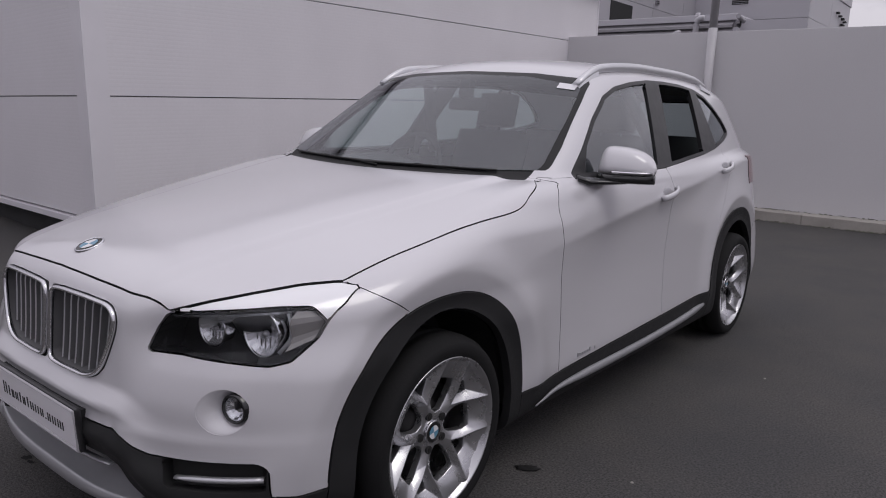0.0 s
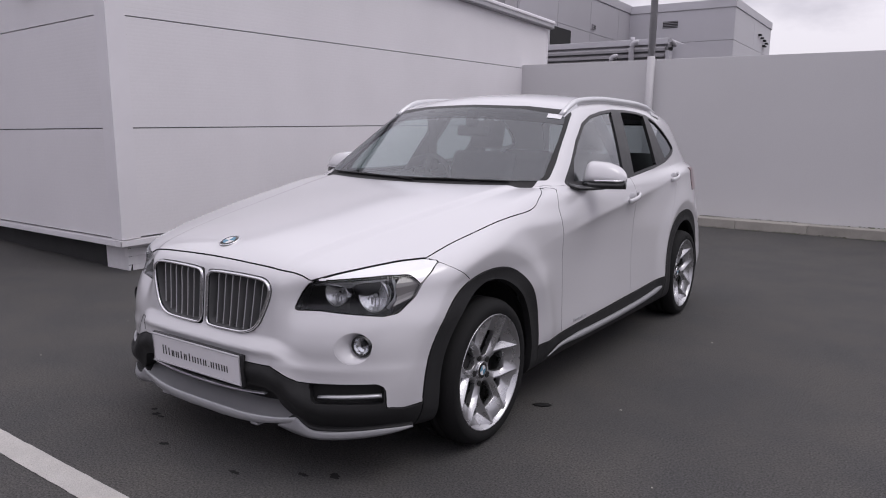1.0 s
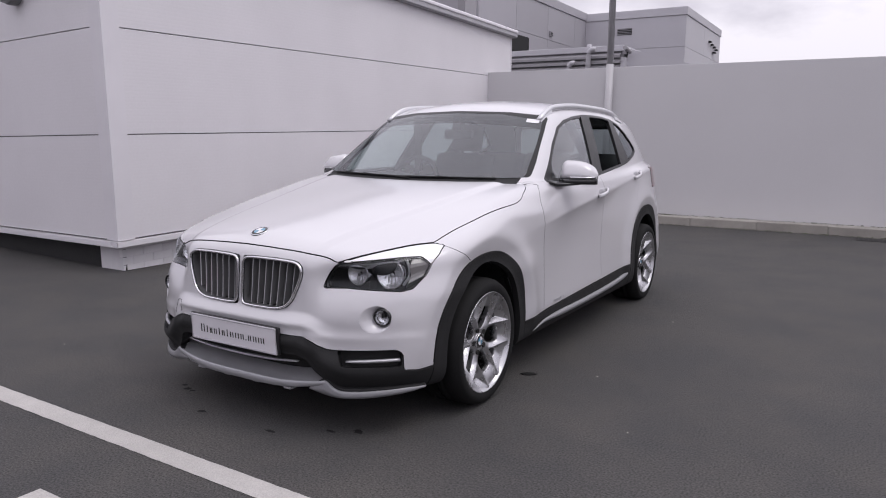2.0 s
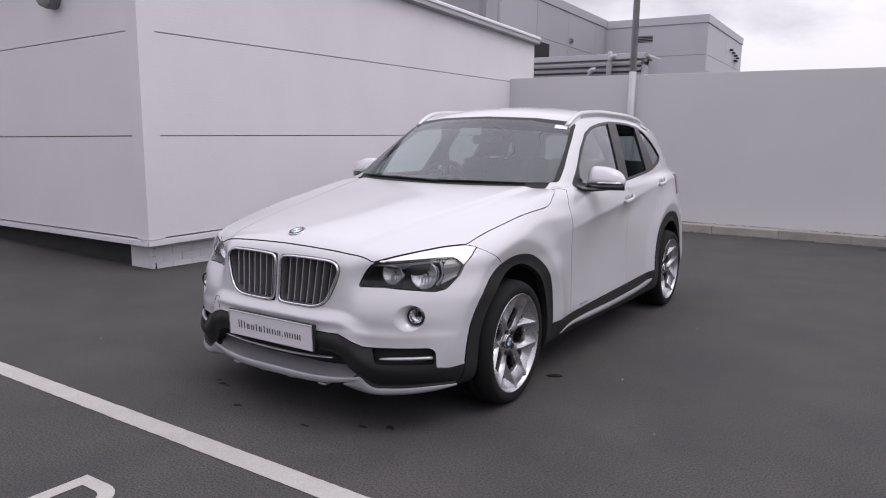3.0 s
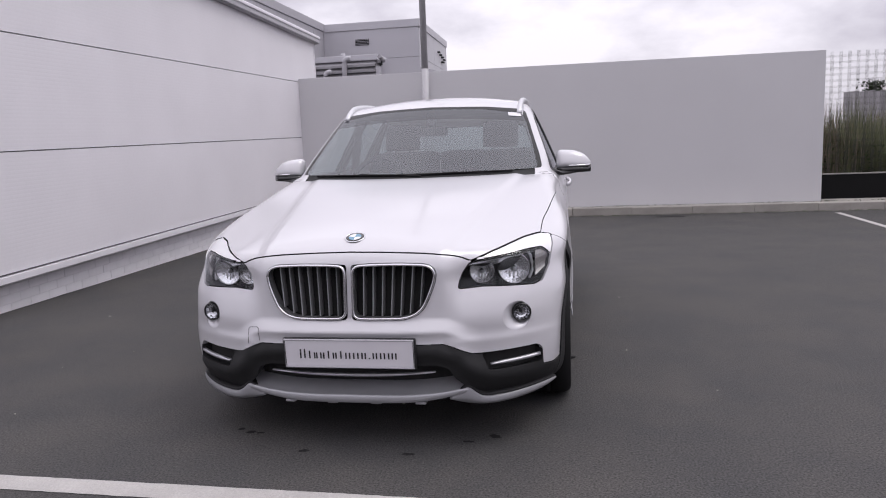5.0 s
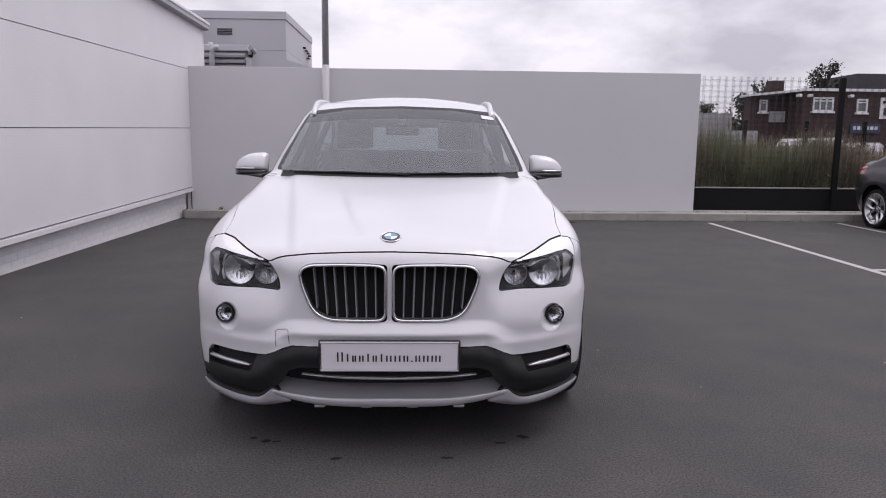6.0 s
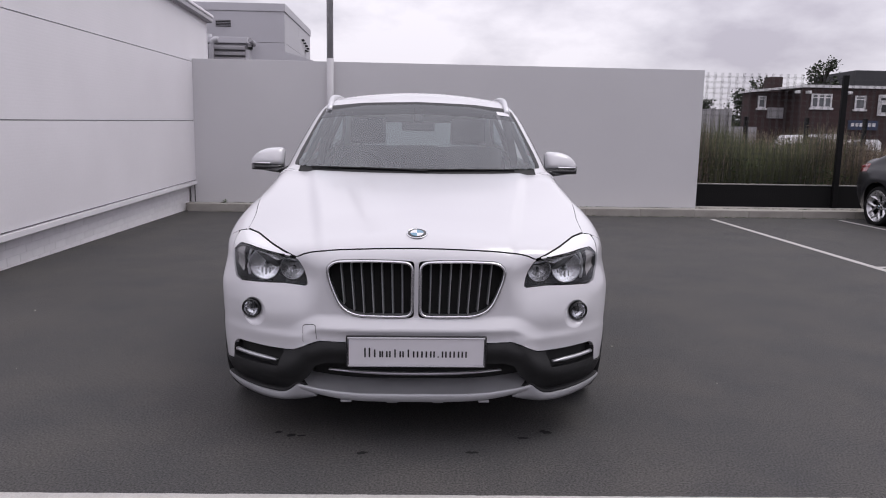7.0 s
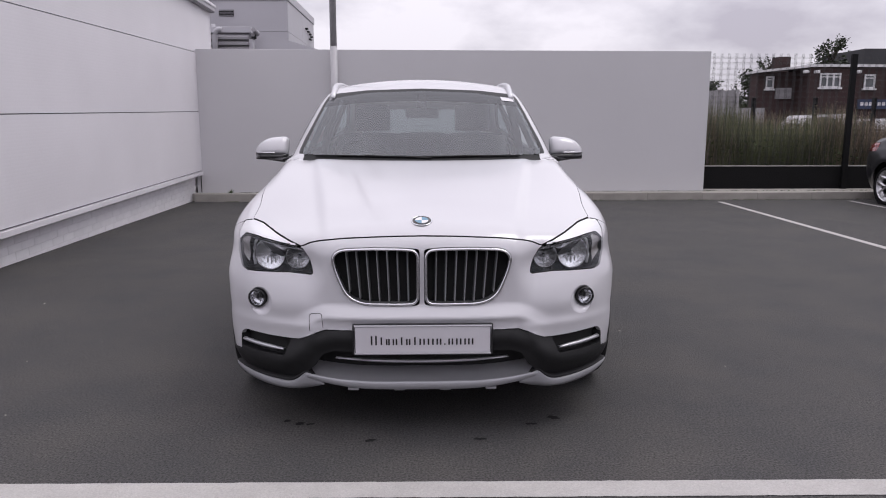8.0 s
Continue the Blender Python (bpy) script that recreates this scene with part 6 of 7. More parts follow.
        if head:
            cushion([(0.405, 0.815), (0.42, 0.87), (0.435, 0.93), (0.45, 0.985)], 0.13, 0.055, "headrest", t)
            for s in (-0.055, 0.055):
                part("headrest_post", cyl(bmesh.new(), (s, 0.39, 0.74), (s, 0.415, 0.87), 0.007), "chrome", t, smooth=True)

    for x in (-0.37, 0.37):
        seat(x, 2.42, "dark cloth front seat with headrest")
    for x in (-0.42, 0.0, 0.42):
        seat(x, 3.18, "dark cloth rear seat", half=0.205, head=False)
    part("centre_console", boxed(-0.11, 0.11, 1.85, 2.75, 0.36, 0.62, bevel=0.03), "dash", car)
    for s in (1, -1):
        bm = bmesh.new()
        tube(bm, [(s * 0.73, y, 0.72) for y in (1.55, 2.0, 2.6, 3.2)], [(0.03, 0.27)] * 4, 10)
        part("door_lining", bm, "dash", car, smooth=True)
        part("pillar_lining", tube(bmesh.new(), [(s * 0.70, 2.66, 1.02), (s * 0.67, 2.60, 1.15), (s * 0.585, 2.46, 1.40)], [(0.03, 0.03)] * 3, 8), "dash", car, smooth=True)
    # headliner just under the roof
    bm = bmesh.new()
    ys, xs = np.linspace(2.15, 3.95, 20), np.linspace(-0.52, 0.52, 13)
    grid = [[bm.verts.new((x, y, float(ROOF(y)) - 0.05 * (x / 0.6) ** 2 - 0.045)) for x in xs] for y in ys]
    for a, b in zip(grid, grid[1:]):
        for k in range(12):
            bm.faces.new((a[k], b[k], b[k + 1], a[k + 1]))
    part("headliner", bm, "headliner", car, "pale grey headliner", True)
    # mirror and its housing behind the screen
    bm = boxed(-0.105, 0.105, -0.018, 0.018, -0.030, 0.030, bevel=0.016, seg=3)
    mir = part("rear_view_mirror", bm, "dash", car, "dark rear view mirror", True, m=pose(0, 2.06, 1.285, -10))
    part("mirror_mount", boxed(-0.03, 0.03, -0.05, 0.0, 0.02, 0.11, bevel=0.012), "dash", mir)
    part("sun_visors", boxed(-0.58, 0.58, 2.10, 2.24, 1.375, 1.39, bevel=0.006), "headliner", car)


car_inside()


# ---- car fittings ----
def front_y(x, z, lift_by=0.0):
    """Where the car's nose is at a given x and z."""
    lo, hi = -0.2, 0.9
    for _ in range(30):
        mid = (lo + hi) / 2
        if car_body(np.array(abs(x)), np.array(mid), np.array(z)) > 0:
            lo = mid
        else:
            hi = mid
    return lo - lift_by


def side_x(y, z, field=None):
    lo, hi = 0.2, 1.2
    field = field or car_field
    for _ in range(30):
        mid = (lo + hi) / 2
        if field(np.array(mid), np.array(y), np.array(z)) > 0:
            hi = mid
        else:
            lo = mid
    return hi


def top_z(x, y):
    lo, hi = 0.5, 1.8
    for _ in range(30):
        mid = (lo + hi) / 2
        if car_field(np.array(abs(x)), np.array(y), np.array(mid)) > 0:
            hi = mid
        else:
            lo = mid
    return lo


def rounded(poly, r, n=6):
    """A closed outline with its corners rounded by arcs."""
    out = []
    k = len(poly)
    for i in range(k):
        p, c, q = Vector(poly[i - 1]), Vector(poly[i]), Vector(poly[(i + 1) % k])
        rr = min(r, (p - c).length * 0.48, (q - c).length * 0.48)
        a, b = c + (p - c).normalized() * rr, c + (q - c).normalized() * rr
        for j in range(n + 1):
            t = j / n
            out.append(tuple((1 - t) ** 2 * a + 2 * t * (1 - t) * c + t * t * b))
    return out


def grilles():
    ring = rounded(KIDNEY, 0.030, 6)
    for s in (1, -1):
        g = new("kidney_grille")
        g.parent = car
        tagged(g, "chrome-framed grille with upright slats")
        pts = [(s * x, front_y(x, z) - 0.004, z) for x, z in ring]
        bm = bmesh.new()
        hoop = []
        for k in range(len(pts)):
            way = (Vector(pts[(k + 1) % len(pts)]) - Vector(pts[k - 1])).normalized()
            flat = way.cross(Vector((0, -1, 0))).normalized()
            deep = flat.cross(way)
            hoop.append([bm.verts.new(Vector(pts[k]) + flat * 0.0058 * math.cos(q) + deep * 0.0080 * math.sin(q)) for q in [2 * math.pi * n / 10 for n in range(10)]])
        for a, b in zip(hoop, hoop[1:] + hoop[:1]):
            for n in range(10):
                bm.faces.new((a[n], a[(n + 1) % 10], b[(n + 1) % 10], b[n]))
        bmesh.ops.recalc_face_normals(bm, faces=bm.faces)
        part("grille_frame", bm, "chrome", g, "chrome frame", True)
        top, low = 0.735, 0.532
        for i in range(7):
            x = 0.056 + i * 0.0397
            fld = polygon_field(KIDNEY, 0.006)
            zs = [z for z in np.linspace(low, top, 60) if fld(np.array(x - 0.005 * (0.735 - z) / 0.1), np.array(z)) < -0.004]
            if len(zs) < 4:
                continue
            bm = bmesh.new()
            rows = []
            for z in np.linspace(zs[0], zs[-1], 8):
                xx = x - 0.095 * (0.735 - z) * (x / 0.30)
                y = front_y(xx, z)
                rows.append([bm.verts.new((s * (xx + o), y + d, z)) for o, d in ((-0.0046, 0.050), (-0.0020, 0.016), (0, 0.013), (0.0020, 0.016), (0.0046, 0.050))])
            for a, b in zip(rows, rows[1:]):
                for k in range(4):
                    f = bm.faces.new((a[k], a[k + 1], b[k + 1], b[k]))
                    f.material_index = 0 if k in (1, 2) else 1
            bmesh.ops.recalc_face_normals(bm, faces=bm.faces)
            part("slat", bm, ["slat", "slat_side"], g, "silver-edged upright slat")
        bm = bmesh.new()
        bm.faces.new([bm.verts.new((s * x, front_y(x, z) + 0.058, z)) for x, z in ring])
        part("grille_back", bm, "gap", g)
        bm = bmesh.new()
        rows = [[bm.verts.new((s * x, front_y(x, z) + d, z)) for d in (0.0, 0.05)] for x, z in ring]
        for a, b in zip(rows, rows[1:] + rows[:1]):
            bm.faces.new((a[0], b[0], b[1], a[1]))
        bmesh.ops.recalc_face_normals(bm, faces=bm.faces)
        part("grille_wall", bm, "slat_side", g)


grilles()


def headlamps():
    for s in (1, -1):
        h = new("headlamp")
        h.parent = car
        tagged(h, "twin round headlamp units behind a clear cover")
        for (x, z, r, back, sunk) in ((0.504, 0.681, 0.046, 0.022, 0.092), (0.629, 0.682, 0.061, 0.027, 0.090)):
            y = front_y(x, z) + sunk
            face = Matrix.Translation((s * x, y, z)) @ pose(0, 0, 0, 0, 0, s * 6) @ pose(0, 0, 0, 0, 0, -90)
            prof = [(r * q, -back * (1 - q * q)) for q in (0.14, 0.34, 0.55, 0.78, 1.0)]
            u = part("reflector", lathe(bmesh.new(), prof, 22, m=face), "reflector", h, "bright faceted round reflector")
            part("reflector_rim", lathe(bmesh.new(), [(r - 0.001, -0.006), (r + 0.0005, 0.004), (r + 0.0035, 0.005), (r + 0.005, 0.001), (r + 0.0055, -0.03)], 40, m=face), "chrome", u, "bright chrome ring", smooth=True)
            bm = bmesh.new()
            bmesh.ops.create_uvsphere(bm, u_segments=16, v_segments=8, radius=r * 0.16, matrix=face @ Matrix.Translation((-back * 0.5, 0, -r * 0.1)))
            part("bulb_cap", bm, "satin", u, smooth=True)
            for k in range(5):
                o = (k - 2) * r * 0.27
                part("flute", boxed(-back * 0.95, -back * 0.42 * (1 + 0.12 * abs(k - 2)), o - 0.0035, o + 0.0035, -r * 0.85 * (1 - ((k - 2) / 3.4) ** 2) ** 0.5, -r * 0.22, bevel=0.002, seg=2), "reflector", u, m=face)
        # bright trim under the brow, falling back between the two units
        bm = bmesh.new()
        rows = []
        for i in range(15):
            t = i / 14
            x = 0.462 + 0.285 * t
            zt = 0.726 + 0.030 * t
            low = 0.024 * math.exp(-(((x - 0.568) / 0.024) ** 2)) + 0.014
            rows.append([bm.verts.new((s * x, front_y(x, zt) + d, zt - q)) for d, q in ((0.018, 0.002), (0.034, 0.004 + low * 0.5), (0.060, 0.004 + low * 0.7), (0.085, 0.002 + low * 0.6))])
        for a, b in zip(rows, rows[1:]):
            for k in range(3):
                bm.faces.new((a[k], b[k], b[k + 1], a[k + 1]))
        bmesh.ops.recalc_face_normals(bm, faces=bm.faces)
        part("lamp_bezel", bm, "reflector", h, "bright trim above the reflectors", True)
        pts = [(s * x, front_y(min(x, 0.76), z) + 0.060, z) for x, z in ((0.682, 0.748), (0.696, 0.728), (0.703, 0.70), (0.703, 0.67), (0.692, 0.640))]
        part("light_ring", tube(bmesh.new(), pts, (0.006, 0.006), 8), "rail", h, "pale light guide", True)
        bm = bmesh.new()
        rows = []
        for i in range(7):
            x = 0.716 + 0.066 * i / 6
            rows.append([bm.verts.new((s * x, front_y(x, z) + 0.030 + 0.01 * math.sin(k), z)) for k, z in enumerate(np.linspace(0.650 + 0.05 * i / 6, 0.748, 7))])
        for a, b in zip(rows, rows[1:]):
            for k in range(6):
                bm.faces.new((a[k], b[k], b[k + 1], a[k + 1]))
        bmesh.ops.recalc_face_normals(bm, faces=bm.faces)
        part("turn_lamp", bm, "amber", h, "smoky turn lamp")


headlamps()


def bumper_fittings():
    for s in (1, -1):
        x, z = 0.664, 0.521
        y = front_y(x, z)
        f = new("fog_lamp")
        f.parent = car
        tagged(f, "round fog lamp sunk in the bumper")
        face = Matrix.Translation((s * x, y + 0.019, z)) @ pose(0, 0, 0, 0, 0, s * 12) @ pose(0, 0, 0, 0, 0, -90)
        bm = bmesh.new()
        rows = []
        for k in range(48):
            t = 2 * math.pi * k / 48
            xo, zo = 0.647 + 0.0556 * math.cos(t), 0.514 + 0.0578 * math.sin(t)
            edge = Vector((s * xo, front_y(xo, zo) + 0.0012, zo))
            deep = face @ Vector((-0.012, s * 0.036 * math.cos(t), 0.036 * math.sin(t)))
            if (deep - edge).dot(Vector((s * math.cos(t), 0, math.sin(t)))) > -0.002:
                deep = Vector((edge.x - s * 0.002 * math.cos(t), deep.y, edge.z - 0.002 * math.sin(t)))
            if deep.y < edge.y + 0.004:
                deep.y = edge.y + 0.004
            row = [edge]
            for q in (0.06, 0.18, 0.36, 0.6, 0.84, 1.0):
                p = edge.lerp(deep, q)
                p.y = edge.y + (deep.y - edge.y) * (0.35 * q + 0.65 * q * q)
                row.append(p)
            rows.append([bm.verts.new(p) for p in row])
        for k in range(48):
            a, b = rows[k], rows[(k + 1) % 48]
            for j in range(6):
                bm.faces.new((a[j], b[j], b[j + 1], a[j + 1]))
        bmesh.ops.recalc_face_normals(bm, faces=bm.faces)
        part("recess", bm, "paint", f, "white dished recess", True)
        part("bezel", lathe(bmesh.new(), [(0.0305, -0.03), (0.032, 0.008), (0.034, 0.011), (0.0385, 0.006), (0.039, -0.04)], 36, m=face), "gloss_black", f, smooth=True)
        part("reflector", lathe(bmesh.new(), [(0.003, -0.014), (0.014, -0.012), (0.023, -0.006), (0.0305, 0.004)], 14, m=face), "chrome", f)
        part("bulb_shield", boxed(-0.02, 0.000, -0.0045, 0.0045, -0.004, 0.018, bevel=0.002), "lamp_dark", f, m=face)
        ob = part("lens", lathe(bmesh.new(), [(0.0, 0.012), (0.016, 0.010), (0.0305, 0.005)], 30, m=face), "lens", f, smooth=True)
        ob.visible_shadow = False
        # outer slot: dark pocket and a silver bar
        bm = bmesh.new()
        rows = [[bm.verts.new((s * x, front_y(x, z) + 0.05, z)) for z in (0.30, 0.40)] for x in np.linspace(0.50, 0.745, 10)]
        for a, b in zip(rows, rows[1:]):
            bm.faces.new((a[0], b[0], b[1], a[1]))
        part("slot_back", bm, "gap", car)
        pts = [(s * x, front_y(x, 0.355) + 0.008, z) for x, z in zip(np.linspace(0.545, 0.730, 12), np.linspace(0.336, 0.343, 12))]
        part("slot_bar", tube(bmesh.new(), pts, [(0.010, 0.008 * (0.5 + 0.5 * min(1, i / 3))) for i in range(12)], 10), "satin", car, "silver bar in the bumper slot", True)
    # middle intake
    bm = bmesh.new()
    rows = [[bm.verts.new((x, front_y(x, 0.3) + 0.09, z)) for z in (0.22, 0.37)] for x in np.linspace(-0.42, 0.42, 18)]
    for a, b in zip(rows, rows[1:]):
        bm.faces.new((a[0], b[0], b[1], a[1]))
    part("intake_back", bm, "gap", car)
    pts = [(x, front_y(x, 0.31) + 0.006, 0.304 + 0.014 * (x / 0.34) ** 2) for x in np.linspace(-0.335, 0.335, 25)]
    part("intake_bar", tube(bmesh.new(), pts, [(0.010, 0.0070 * (1 - 0.6 * abs(i - 12) ** 3 / 1728)) for i in range(25)], 10), "satin", car, "silver bar across the intake", True)

    # skid plate and side lips
    def lip_line(x):
        return front_y(x, 0.25)

    bm = bmesh.new()
    rows = []
    for x in np.linspace(-0.458, 0.458, 45):
        a = abs(x) / 0.458
        y = lip_line(x) - 0.010
        ze = 0.218 + 0.026 * max(0.0, a - 0.35) ** 2 / 0.42
        th = 0.026 - 0.012 * a**3
        sec = [(y + 0.105, ze + 0.050), (y + 0.05, ze + 0.018), (y + 0.014, ze + 0.001), (y + 0.006, ze + 0.003), (y, ze + 0.001), (y - 0.002, ze - 0.004), (y - 0.001 - 0.010 * (1 - a**2), ze - th), (y + 0.012, ze - th - 0.004), (y + 0.10, ze - th)]
        rows.append([bm.verts.new((x, yy, zz)) for yy, zz in sec])
    for a, b in zip(rows, rows[1:]):
        for k in range(8):
            bm.faces.new((a[k], b[k], b[k + 1], a[k + 1]))
    bmesh.ops.recalc_face_normals(bm, faces=bm.faces)
    skid = part("skid_plate", bm, "satin_dark", car, "silver skid plate under the bumper", True)
    for x in (-0.27, -0.09, 0.09, 0.27):
        bm = bmesh.new()
        y = lip_line(x)
        box(bm, x - 0.022, x + 0.022, y - 0.010, y + 0.06, 0.182, 0.194, bevel=0.006)
        part("skid_tooth", bm, "satin_dark", skid)
    lip_top = curve((0.385, 0.214), (0.43, 0.244), (0.456, 0.256), (0.485, 0.236), (0.51, 0.222), (0.58, 0.219), (0.67, 0.222), (0.74, 0.224), (0.79, 0.219))
    lip_cut = curve((0.385, 0.209), (0.43, 0.237), (0.456, 0.247), (0.485, 0.225), (0.51, 0.210), (0.58, 0.208), (0.67, 0.213), (0.74, 0.217), (0.79, 0.214))
    lip_low = curve((0.385, 0.202), (0.45, 0.187), (0.52, 0.179), (0.60, 0.181), (0.68, 0.187), (0.75, 0.197), (0.79, 0.207))
    for s in (1, -1):
        # a black fillet above, the silver lip below it
        for name, upper, lower, base, swell, material, label in (("lip_fillet", lip_top, lip_cut, 0.008, 0.0, "plastic", ""), ("corner_lip", lip_cut, lip_low, 0.011, 0.011, "lip", "silver corner lip under the bumper")):
            bm = bmesh.new()
            rows = []
            n = 40
            for i in range(n + 1):
                t = i / n
                x = 0.385 + (0.786 - 0.385) * t**0.85
                y = front_y(x, 0.25)
                zt, zb = float(upper(x)) + 0.0005, float(lower(x))
                out = base + swell * math.sin(math.pi * min(1, t * 1.3)) ** 2 * (1 - t)
                d = Vector((0.55 * t, -1 + 0.5 * t, 0)).normalized()
                sec = [(-0.06, zt + 0.003), (out - 0.006, zt), (out - 0.002, zt - 0.15 * (zt - zb)), (out, zb + 0.35 * (zt - zb)), (out - 0.003, zb), (-0.06, zb + 0.002)]
                rows.append([bm.verts.new((s * (x + d.x * o), y + d.y * o, z)) for o, z in sec])
            for a, b in zip(rows, rows[1:]):
                for k in range(5):
                    bm.faces.new((a[k], b[k], b[k + 1], a[k + 1]))
            bm.faces.new(rows[-1])
            bm.faces.new(rows[0][::-1])
            bmesh.ops.recalc_face_normals(bm, faces=bm.faces)
            part(name, bm, material, car, label, True)


bumper_fittings()


def plate():
    p = new("number_plate")
    p.parent = car
    p.matrix_basis = pose(0.003, 0.088, 0.402, 4)
    tagged(p, "white dealer plate with dark printed bars in a thin grey frame")
    part("backing", boxed(-0.268, 0.268, 0.0, 0.016, -0.062, 0.062, bevel=0.006), "lamp_dark", p)
    part("sheet", boxed(-0.257, 0.257, -0.004, 0.001, -0.0525, 0.0525, bevel=0.002), "plate", p, "white plastic sheet")
    part("frame", tube(bmesh.new(), [(-0.26, -0.003, -0.0555), (0.26, -0.003, -0.0555), (0.26, -0.003, 0.0555), (-0.26, -0.003, 0.0555)], 0.004, 6, closed=True), "fascia", p)
    bm = boxed(-0.255, 0.255, 0.016, 0.05, -0.05, 0.05)
    part("bracket", bm, "dark", p)
    # the printed line as thin upright bars of its height and pace
    x = -0.198
    for w, h in ((0.023, 0.038), (0.013, 0.032), (0.015, 0.025), (0.018, 0.025), (0.012, 0.032), (0.017, 0.025), (0.013, 0.032), (0.021, 0.025), (0.023, 0.025), (0.019, 0.025), (0.005, 0.005), (0.019, 0.025), (0.021, 0.025), (0.035, 0.025)):
        stems = 1 if w < 0.014 else 3 if w > 0.03 else 2
        for k in range(stems):
            xs = x + (0.5 if stems == 1 else k / (stems - 1)) * (w - 0.0062)
            part("print_bar", boxed(xs, xs + 0.0062, -0.0055, -0.0038, -0.020, -0.020 + h, bevel=0.0008, seg=1), "ink", p)
        x += w + 0.0105
    # the car's badge
    z = top_z(0.0, 0.27)
    slope = (top_z(0, 0.31) - top_z(0, 0.23)) / 0.08
    b = new("bonnet_badge")
    b.parent = car
    b.matrix_basis = Matrix.Translation((0, 0.27, z + 0.001)) @ pose(0, 0, 0, math.degrees(math.atan(slope)))
    tagged(b, "round badge with black ring and blue and white quarters")
    up = pose(0, 0, 0, 0, -90, 0)
    part("badge_ring", lathe(bmesh.new(), [(0.0, 0.004), (0.038, 0.004), (0.0405, 0.003), (0.042, 0.0)], 40, m=up), "gloss_black", b, smooth=True)
    part("badge_rim", lathe(bmesh.new(), [(0.037, 0.0042), (0.0395, 0.006), (0.042, 0.0042), (0.0425, 0.0)], 40, m=up), "chrome", b, smooth=True)
    for q in range(4):
        bm = bmesh.new()
        arc = [radians(90 * q + 90 * k / 8) for k in range(9)]
        bm.faces.new([bm.verts.new((0, 0, 0.0055))] + [bm.verts.new((0.026 * math.cos(t), 0.026 * math.sin(t), 0.0055)) for t in arc])
        part("badge_quarter", bm, "badge_white" if q % 2 else "badge_blue", b)


plate()


